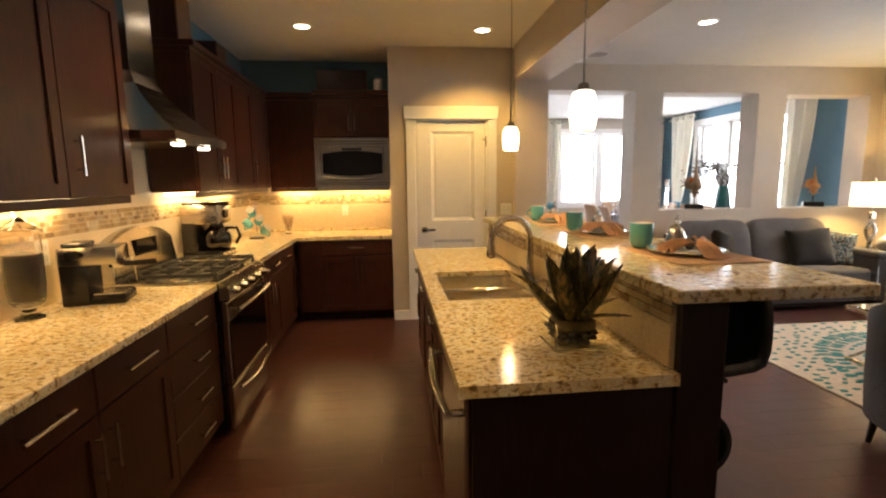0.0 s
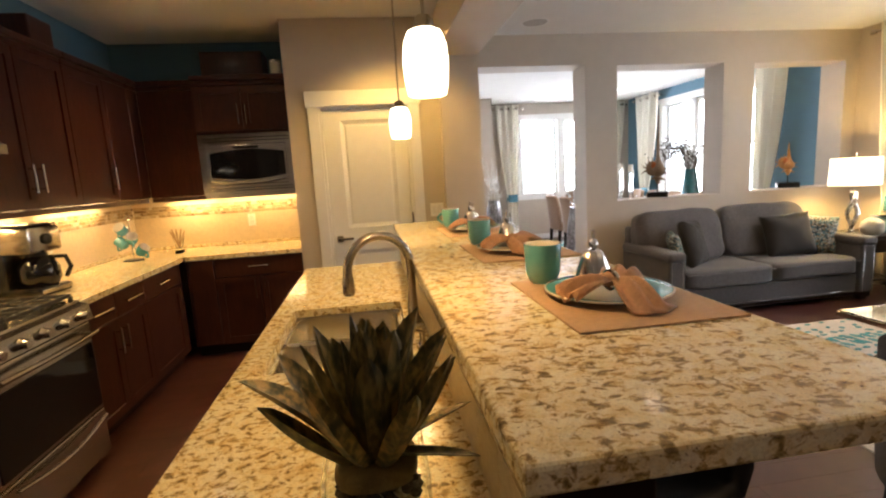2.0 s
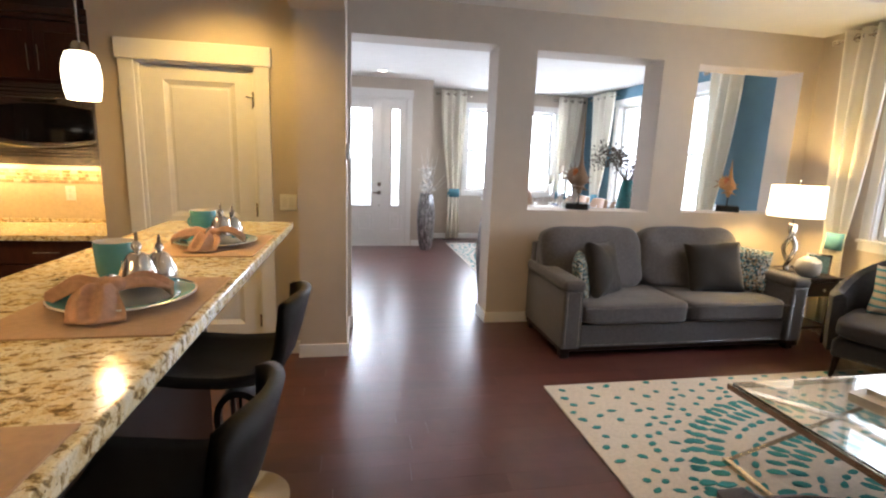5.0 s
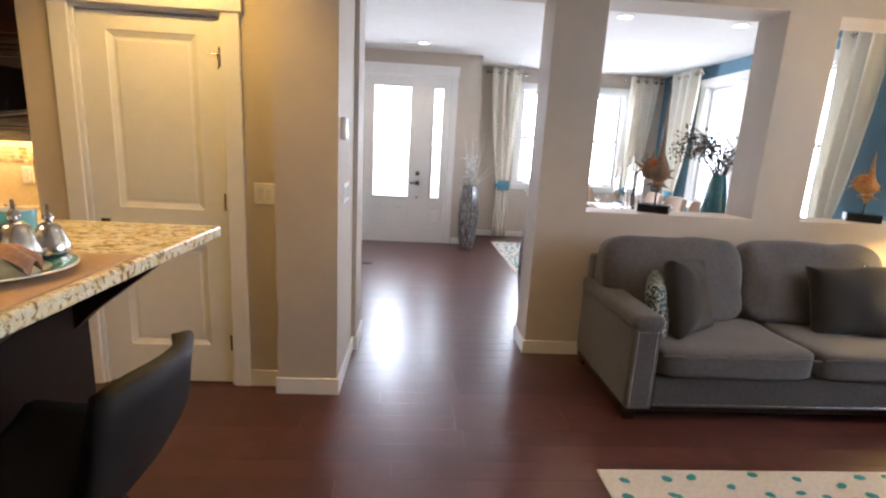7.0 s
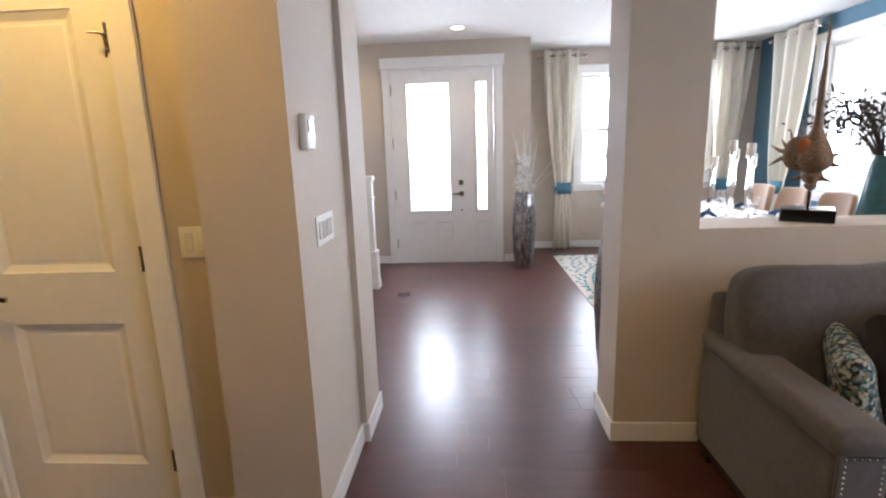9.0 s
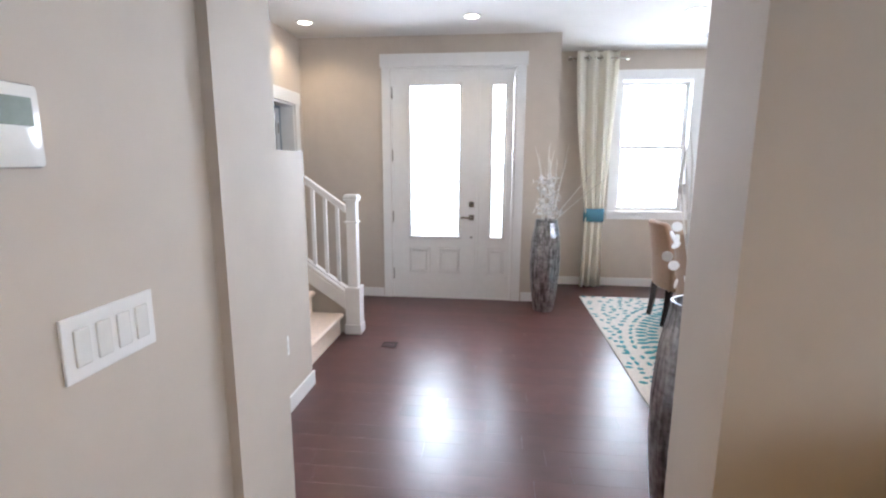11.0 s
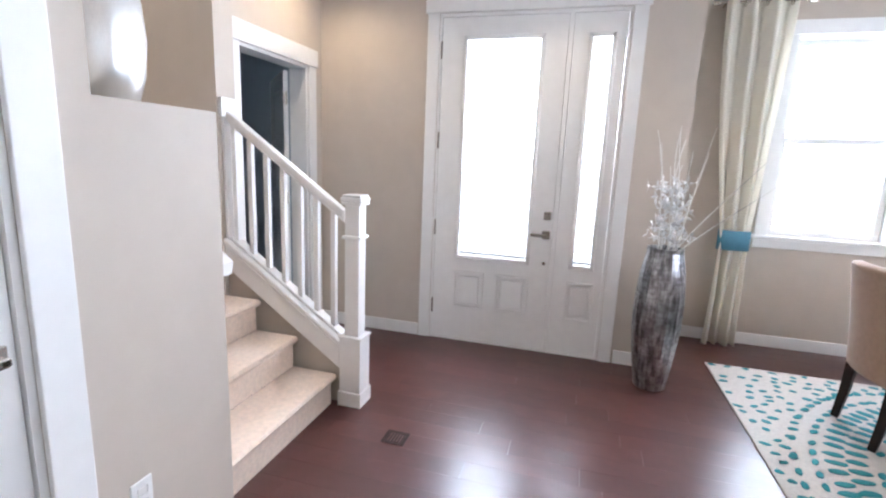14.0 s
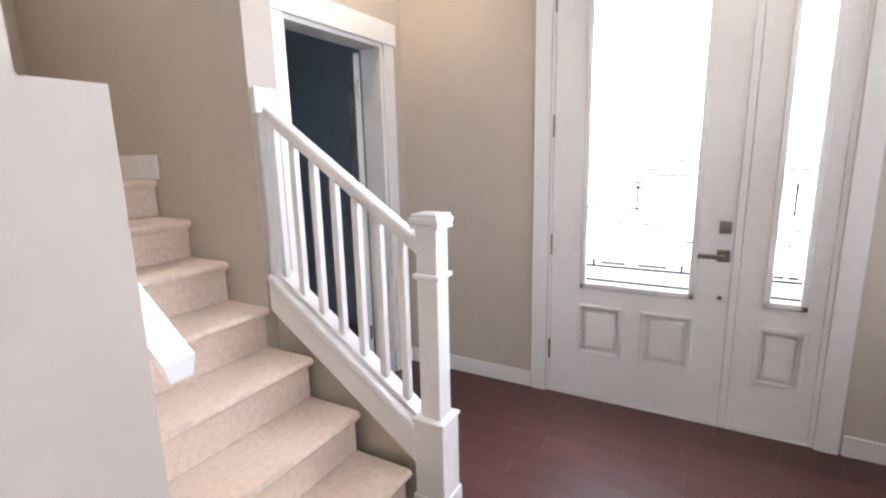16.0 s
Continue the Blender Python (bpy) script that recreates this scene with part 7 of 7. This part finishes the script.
# ---- dining room ----
curtain("curtain", "x", 10.26, 3.29, 3.74, 3.46, 3.67, "cream curtain with a teal band beside the dining window")
curtain("curtain", "x", 10.26, 5.52, 5.98, 5.58, 5.80, "cream curtain with a teal band beside the dining window")
curtain_rod("x", 10.26, 3.24, 3.80, 10.37)
curtain_rod("x", 10.26, 5.46, 5.99, 10.37)
curtain("curtain", "y", 6.05, 9.86, 9.16, 9.68, 9.43, "cream curtain with a teal band on the blue wall")
curtain("curtain", "y", 6.05, 6.90, 6.40, 6.86, 6.62, "cream curtain with a teal band on the blue wall")
curtain_rod("y", 6.05, 9.12, 9.92, RX)
curtain_rod("y", 6.05, 6.30, 6.98, RX)
rug(3.375, 5.85, 6.55, 9.79, "ivory rug with teal concentric dashes under the dining table", 23, 1.12)

t = thing("dining_table", (4.72, 8.1, 0.013), "dark rectangular dining table laid with a white runner", "dining table")
TX0, TX1, TY0, TY1 = 4.26, 5.20, 6.95, 9.30
part("tabletop", bx(TX0, TX1, TY0, TY1, 0.72, 0.76, bev=0.006), ESPRESSO, t)
part("apron", grid_wall([TX0 + 0.06, TX0 + 0.08, TX1 - 0.08, TX1 - 0.06], [TY0 + 0.06, TY0 + 0.08, TY1 - 0.08, TY1 - 0.06], [0.63, 0.719], lambda x, y, z: x < TX0 + 0.08 or x > TX1 - 0.08 or y < TY0 + 0.08 or y > TY1 - 0.08), ESPRESSO, t)
for x in (TX0 + 0.10, TX1 - 0.10):
    for y in (TY0 + 0.10, TY1 - 0.10):
        part("leg", bx(x - 0.035, x + 0.035, y - 0.035, y + 0.035, 0.013, 0.719, bev=0.004), ESPRESSO, t)
solid("table_runner", bx(4.30, 5.16, TY0 + 0.04, TY1 - 0.04, 0.7605, 0.7635), plain("white_linen", (0.72, 0.70, 0.67), 0.9, vary=0.05, grain=400, relief=0.3), "white linen cloth on the dining table", "tablecloth")


def dining_chair(at, rz):
    t = thing("dining_chair", at, "tan suede dining chair with a curved back and dark legs", "chair", "chairs round the dining table", rz=rz)
    # faces local +x; back at -x
    part("seat", puff(bmesh.new(), (0.0, 0, 0.425), (0.235, 0.225, 0.065), 6, 10), TANFAB, t, smooth=True, local=True)
    bm, rows, n = bmesh.new(), [], 10
    for z, off, half in ((0.34, 0.0, 0.215), (0.45, -0.008, 0.22), (0.60, -0.022, 0.222), (0.75, -0.042, 0.222), (0.86, -0.062, 0.215), (0.92, -0.078, 0.20), (0.945, -0.092, 0.17)):
        ring = []
        for k in range(n + 1):
            g = 2 * k / n - 1
            ring.append(bm.verts.new((-0.235 + off + 0.05 * g * g, g * half, z)))
        rows.append(ring)
    for a, b in zip(rows, rows[1:]):
        for k in range(n):
            bm.faces.new((a[k], a[k + 1], b[k + 1], b[k]))
    o = part("backrest", bm, TANFAB, t, smooth=True, local=True)
    md = o.modifiers.new("thickness", "SOLIDIFY")
    md.thickness, md.offset = 0.06, 0.0
    bv = o.modifiers.new("round", "BEVEL")
    bv.width, bv.segments = 0.02, 3
    part("seat_frame", bx(-0.22, 0.22, -0.21, 0.21, 0.33, 0.365, bev=0.004), TANFAB, t, local=True)
    for x, y, sp in ((-0.20, -0.18, -0.035), (-0.20, 0.18, -0.035), (0.19, -0.18, 0.015), (0.19, 0.18, 0.015)):
        part("leg", tube(bmesh.new(), [(x, y, 0.34), (x + sp * 0.3, y, 0.17), (x + sp, y, 0.0)], [0.034, 0.030, 0.024], 4), ESPRESSO, t, local=True)
    return t


ch = dining_chair((4.18, 9.02, 0.0125), 2)
for y, a in ((8.40, -2), (7.77, 1), (7.16, 0)):
    copy_thing(ch, pose(4.18, y, 0.0125, 0, 0, a))
for y, a in ((9.02, 179), (8.44, 182), (7.86, 180), (7.28, 181)):
    copy_thing(ch, pose(5.28, y, 0.0125, 0, 0, a))
copy_thing(ch, pose(4.72, 9.52, 0.0125, 0, 0, -90))

NAVY = plain("navy_napkin", (0.02, 0.06, 0.16), 0.85, vary=0.15, grain=400)
for y in (9.02, 8.44, 7.86, 7.28):
    for x, s in ((4.42, 1), (5.04, -1)):
        t = thing("dinner_plate", (x, y, 0.764), "white dinner plate on the dining table", "plate", "dining table settings")
        part("dish", lathe(bmesh.new(), [(0, 0.003), (0.08, 0.004), (0.125, 0.016), (0.127, 0.015), (0.08, 0.0), (0, 0.0)], (x, y, 0.764), 26), WHITECER, t, smooth=True)
        bm = bmesh.new()
        n, rows = 10, []
        for i in range(7):
            f = i / 6
            rows.append([bm.verts.new((x - 0.06 + 0.12 * f, y + (k / n - 0.5) * (0.05 + 0.10 * abs(f - 0.45)), 0.785 + 0.014 * math.sin(k * 1.6 + x * 7) + 0.03 * math.sin(math.pi * f))) for k in range(n + 1)])
        for a, b in zip(rows, rows[1:]):
            for k in range(n):
                bm.faces.new((a[k], a[k + 1], b[k + 1], b[k]))
        o = solid("napkin", bm, NAVY, "navy cloth napkin folded on a dinner plate", "napkin", group="dining table settings", smooth=True)
        o.modifiers.new("thickness", "SOLIDIFY").thickness = 0.003
        gx, gy = x + s * 0.13, y + 0.14
        t = thing("wine_glass", (gx, gy, 0.764), "clear stemmed wine glass on the dining table", "glass", "dining table settings")
        part("bowl", lathe(bmesh.new(), [(0, 0.082), (0.02, 0.085), (0.036, 0.11), (0.038, 0.14), (0.033, 0.17), (0.031, 0.17), (0.036, 0.14), (0.034, 0.112), (0.018, 0.089), (0, 0.087)], (gx, gy, 0.764), 18), GLASS, t, smooth=True)
        part("stem", lathe(bmesh.new(), [(0, 0), (0.033, 0.0), (0.032, 0.003), (0.005, 0.009), (0.004, 0.08), (0, 0.082)], (gx, gy, 0.764), 14), GLASS, t, smooth=True)
CANDLE = plain("cream_wax", (0.70, 0.66, 0.58), 0.5, vary=0.05)
for i, (x, y, h) in enumerate(((4.62, 7.62, 0.55), (4.74, 7.80, 0.46), (4.66, 7.98, 0.58), (4.78, 8.16, 0.50), (4.68, 8.34, 0.43))):
    t = thing("candlestick", (x, y, 0.764), "tall clear glass candlestick with a cream candle", "candlestick", "table candlesticks")
    part("holder", lathe(bmesh.new(), [(0, 0), (0.05, 0), (0.045, 0.012), (0.018, 0.03), (0.014, 0.06), (0.024, 0.5 * h), (0.014, h - 0.05), (0.02, h - 0.02), (0.045, h), (0, h)], (x, y, 0.764), 18), GLASS, t, smooth=True)
    part("candle", lathe(bmesh.new(), [(0, 0), (0.034, 0), (0.034, 0.10), (0.03, 0.105), (0, 0.10)], (x, y, 0.765 + h), 16), CANDLE, t, "cream pillar candle", smooth=True)

# teal floor vase with dark leafy branches near the side window
TEALGL = plain("teal_glass", (0.012, 0.10, 0.11), 0.12, vary=0.2, coat=0.5)
VX, VY = 4.88, 6.62
t = thing("floor_vase", (VX, VY, 0.012), "tall dark teal floor vase holding dry leafy branches", "vase")
part("body", lathe(bmesh.new(), [(0, 0), (0.09, 0), (0.11, 0.2), (0.128, 0.6), (0.122, 0.92), (0.08, 1.22), (0.06, 1.31), (0.054, 1.31), (0.07, 1.21), (0.11, 0.9), (0, 0.5)], (VX, VY, 0.012), 24), TEALGL, t, "ribbed teal glaze", smooth=True)
r = random.Random(17)
DRY = plain("dry_leaf", (0.09, 0.07, 0.055), 0.8, vary=0.4)
lbm = bmesh.new()
for q in range(24):
    a, reach, up = r.uniform(0, 6.28), r.uniform(0.2, 0.55), r.uniform(0.15, 0.42)
    pts = [Vector((VX + math.cos(a) * reach * (i / 8) ** 1.2, VY + math.sin(a) * reach * (i / 8) ** 1.2, 1.2 + (up + 0.1) * math.sin(2.2 * i / 8))) for i in range(9)]
    part("branch", tube(bmesh.new(), pts, [0.005 - 0.0035 * i / 8 for i in range(9)], 5), DRY, t)
    for w in range(34):
        c = pts[r.randrange(3, 9)] + Vector((r.uniform(-0.06, 0.06), r.uniform(-0.06, 0.06), r.uniform(-0.06, 0.06)))
        e = Euler((r.uniform(0, 3), r.uniform(0, 3), r.uniform(0, 6))).to_matrix()
        lo = [lbm.verts.new(c + e @ Vector(v)) for v in ((-0.018, 0, 0), (0, 0.009, 0.003), (0.018, 0, 0), (0, -0.009, 0.003))]
        hi = [lbm.verts.new(v.co + e @ Vector((0, 0, 0.0015))) for v in lo]
        lbm.faces.new(lo), lbm.faces.new(hi[::-1])
        for i in range(4):
            lbm.faces.new((lo[i], lo[(i + 1) % 4], hi[(i + 1) % 4], hi[i]))
o = part("foliage", lbm, DRY, t, "many small dry leaves")
o["kind"] = "stuff"

# shells on stands, on the sills of the wall openings
SHELL = plain("brown_shell", (0.27, 0.165, 0.095), 0.4, vary=0.45, scale=22, grain=90, relief=0.3)
SHELLIN = plain("shell_mouth", (0.45, 0.14, 0.05), 0.25, vary=0.2)
ORANGE = plain("orange_shell", (0.50, 0.24, 0.07), 0.45, vary=0.5, scale=22, grain=90, relief=0.3)


def shell_stand(x, y, z, mat, label, k=1.0, spire=0.46):
    """A spiny shell on a rod: whorls that widen upwards, a flared lip with horns, and a long thin spire."""
    t = thing("shell_ornament", (x, y, z), label, "shell ornament", "shells on the sills", rz=-34)
    part("block", bx(-0.105, 0.105, -0.085, 0.085, 0.0, 0.06, bev=0.004), BLACK, t, "black base block", local=True)
    part("stem", rod((0, 0, 0.06), (0, 0, 0.15), 0.006), BLACK, t, local=True)
    bm = bmesh.new()
    pr = [(0.004, 0.0), (0.020, 0.012), (0.029, 0.030), (0.023, 0.040), (0.043, 0.060), (0.049, 0.078), (0.040, 0.092), (0.070, 0.118), (0.084, 0.146), (0.078, 0.185), (0.058, 0.225), (0.038, 0.265), (0.025, 0.31), (0.018, 0.37)]
    pr += [(0.018 - 0.015 * f / 6, 0.37 + spire * f / 6) for f in range(1, 7)]
    lathe(bm, [(a * k, 0.14 + b * k) for a, b in pr], (0, 0, 0), 22)
    for v in bm.verts:
        v.co += 0.007 * noise.noise_vector(v.co * 24)
    body = part("body", bm, mat, t, smooth=True, local=True)
    c = Vector((-0.055 * k, -0.01, 0.14 + 0.19 * k))
    part("flared_lip", puff(bmesh.new(), c, (0.072 * k, 0.035 * k, 0.085 * k), 2.2, 8, wob=0.018, seed=k), mat, body, smooth=True, local=True)
    for ang, start, length, th in ((148, 0.06, 0.042, 0.017), (170, 0.055, 0.075, 0.019), (198, 0.055, 0.085, 0.020), (118, 0.075, 0.036, 0.013), (92, 0.085, 0.03, 0.011)):
        a = radians(ang)
        d, n = Vector((math.cos(a), -0.12, math.sin(a))), Vector((0, 0, 0.022 * k if ang < 180 else -0.02 * k))
        part("horn", tube(bmesh.new(), [c + d * start * 0.5 * k, c + d * (start + length * 0.45) * k, c + d * (start + length) * k + n], [th * k, th * 0.55 * k, 0.0015], 8), mat, body, smooth=True, local=True)
    for ang, zz in ((24, 0.165), (-12, 0.135), (205, 0.080), (-20, 0.066)):
        a, q = radians(ang), 0.055 if zz > 0.1 else 0.03
        o = Vector((math.copysign(q, math.cos(a)) * k, 0, 0.14 + zz * k))
        d = Vector((math.cos(a), -0.2, math.sin(a)))
        part("horn", tube(bmesh.new(), [o, o + d * 0.032 * k, o + d * 0.062 * k], [0.018 * k, 0.009 * k, 0.0015], 8), mat, body, smooth=True, local=True)
    part("mouth", puff(bmesh.new(), c + Vector((0.012 * k, -0.024 * k, 0.015)), (0.034 * k, 0.018 * k, 0.058 * k), 2.2, 6), SHELLIN, body, "reddish shell opening", smooth=True, local=True)


shell_stand(3.88, 5.78, 1.0555, SHELL, "large brown spiny shell on a black stand on the sill", 0.92, 0.46)
shell_stand(5.52, 5.80, 1.0555, ORANGE, "orange spiny shell on a black stand on the sill", 0.74, 0.14)
# ---- tiles and planks ----


def tile_material(name, tones, rough):
    m, t, p = shader(name)
    g = t.nodes.new("ShaderNodeNewGeometry")
    n = tex(t, "Noise", 45.0, Detail=3.0)
    base = ramp(t, g.outputs["Random Per Island"], [(i / (len(tones) - 1), c) for i, c in enumerate(tones)])
    t.links.new(blend(t, base, ramp(t, n.outputs[0], [(0.3, (0.8, 0.8, 0.8)), (0.7, (1, 1, 1))]), 1.0, "MULTIPLY"), p.inputs["Base Color"])
    p.inputs["Roughness"].default_value = rough
    return m


MOSAIC = tile_material("glass_and_stone_mosaic", [(0.62, 0.50, 0.32), (0.30, 0.20, 0.09), (0.55, 0.44, 0.27), (0.42, 0.30, 0.15), (0.68, 0.60, 0.44), (0.26, 0.18, 0.10), (0.60, 0.48, 0.30)], 0.2)


def piece_box(verts, faces, x0, x1, y0, y1, z0, z1):
    k = len(verts)
    verts += [(x, y, z) for z in (z0, z1) for y in (y0, y1) for x in (x0, x1)]
    faces += [tuple(k + i for i in q) for q in ((0, 2, 3, 1), (4, 5, 7, 6), (0, 1, 5, 4), (2, 6, 7, 3), (0, 4, 6, 2), (1, 3, 7, 5))]


def joined(name, verts, faces, mat, parent=None, kind=""):
    me = bpy.data.meshes.new(name)
    me.from_pydata(verts, [], faces)
    me.materials.append(mat)
    ob = new(name, me)
    if parent:
        ob.parent = parent
    return tagged(ob, kind=kind)


# cream splashback slabs with a mosaic band
sb = thing("backsplash", (0, 0, 0), kind="structure")
part("slab", bx(-1.449, -1.441, -0.9, 5.69, CT + 0.001, 1.379), SPLASH, sb)
part("slab", bx(-1.441, 0.125, 5.691, 5.699, CT + 0.001, 1.379), SPLASH, sb)
part("slab", bx(-1.449, -1.441, 2.70, 3.49, 1.38, 1.70), SPLASH, sb)
part("upstand", bx(-1.441, -1.428, 3.61, 5.67, CT + 0.001, CT + 0.03, bev=0.003), GRANITE, sb)
part("upstand", bx(-1.428, 0.124, 5.678, 5.691, CT + 0.001, CT + 0.03, bev=0.003), GRANITE, sb)
V, F = [], []
for row in range(4):
    z = 1.195 + row * 0.0262
    u = 0.9 + (row % 2) * 0.011
    r = random.Random(row)
    while u < 5.66:
        w = r.choice((0.0235, 0.0235, 0.049))
        piece_box(V, F, -1.4412, -1.4365 + r.uniform(-0.001, 0.001), u, u + w, z, z + 0.0235)
        u += w + 0.0027
    u = -1.43
    while u < 0.10:
        w = r.choice((0.0235, 0.0235, 0.049))
        piece_box(V, F, u, u + w, 5.6865 + r.uniform(-0.001, 0.001), 5.6912, z, z + 0.0235)
        u += w + 0.0027
joined("mosaic_tiles", V, F, MOSAIC, sb, "stuff")

# stone tiles and mosaic strip on the island's riser
rs = thing("riser", (0, 0, 0), kind="structure")
part("grout", bx(0.9105, 0.9195, 1.402, 3.98, CT + 0.001, 1.099), plain("cream_grout", (0.55, 0.46, 0.32), 0.8), rs)
UNITTILE = bpy.data.meshes.new("tile")
_v, _f = [], []
piece_box(_v, _f, 0, 0.008, 0, 0.149, 0, 0.128)
UNITTILE.from_pydata(_v, [], _f)
TILE, _t, _p = shader("travertine_tile")
_n = tex(_t, "Noise", (8.0, 8.0, 30.0), Detail=5.0)
_o = _t.nodes.new("ShaderNodeObjectInfo")
_t.links.new(blend(_t, ramp(_t, _n.outputs[0], [(0.3, (0.50, 0.39, 0.24)), (0.7, (0.66, 0.56, 0.39))]), ramp(_t, _o.outputs["Random"], [(0, (0.82, 0.80, 0.76)), (1, (1.06, 1.04, 1.0))]), 1.0, "MULTIPLY"), _p.inputs["Base Color"])
_p.inputs["Roughness"].default_value = 0.35
UNITTILE.materials.append(TILE)
for k in range(17):
    ob = new("tile", UNITTILE)
    ob.parent = rs
    ob.matrix_world = pose(0.9035, 1.403 + k * 0.1515, CT + 0.004)
V, F = [], []
r = random.Random(77)
for row in range(3):
    z, u = CT + 0.136 + row * 0.0245, 1.403
    while u < 3.95:
        w = r.choice((0.022, 0.022, 0.046))
        piece_box(V, F, 0.9035 + r.uniform(-0.001, 0.001), 0.911, u, u + w, z, z + 0.022)
        u += w + 0.0025
joined("mosaic_tiles", V, F, MOSAIC, rs, "stuff")

# floor boards along x; those of the hall and entry each an object of their own
BW = 0.127
floor_ob = bpy.data.objects["floor"]
LENGTHS = (0.62, 0.81, 1.04, 1.27)
BOARD = {}
for L in LENGTHS:
    me = bpy.data.meshes.new("plank")
    c, h = 0.0005, 0.012
    vs = [(0.0003, 0.0003, 0), (L - 0.0003, 0.0003, 0), (L - 0.0003, BW - 0.0003, 0), (0.0003, BW - 0.0003, 0), (0.0003, 0.0003, h - c), (L - 0.0003, 0.0003, h - c), (L - 0.0003, BW - 0.0003, h - c), (0.0003, BW - 0.0003, h - c),
          (c, c, h), (L - c, c, h), (L - c, BW - c, h), (c, BW - c, h)]
    fs = [(8, 9, 10, 11), (4, 5, 9, 8), (5, 6, 10, 9), (6, 7, 11, 10), (7, 4, 8, 11), (0, 1, 5, 4), (1, 2, 6, 5), (2, 3, 7, 6), (3, 0, 4, 7)]
    me.from_pydata(vs, [], fs)
    me.materials.append(FLOORW)
    BOARD[L] = (me, vs, fs)
V, F, single = [], [], 0
r = random.Random(5)
y = -3.0
while y < 10.37:
    x = -1.60 - (r.uniform(0, 0.25) if y < 5.85 else -r.uniform(0.0, 0.3))
    while x < 6.15:
        L = r.choice(LENGTHS)
        near = 1.2 < x < 3.3 and 6.3 < y < 9.4 or (1.7 < x < 2.9 and 4.0 < y <= 6.3)
        if near and single < 300:
            ob = new("plank", BOARD[L][0])
            ob.parent = floor_ob
            ob.matrix_world = pose(x, y, -0.0115, r.uniform(-0.08, 0.08))
            single += 1
        else:
            k = len(V)
            tl = r.uniform(-0.0012, 0.0012)
            V += [(min(x + a, 6.30), y + b, -0.0115 + c + tl * (b - BW / 2)) for a, b, c in BOARD[L][1]]
            F += [tuple(k + i for i in q) for q in BOARD[L][2]]
        x += L
    y += BW
joined("planks", V, F, FLOORJ, floor_ob, "stuff")
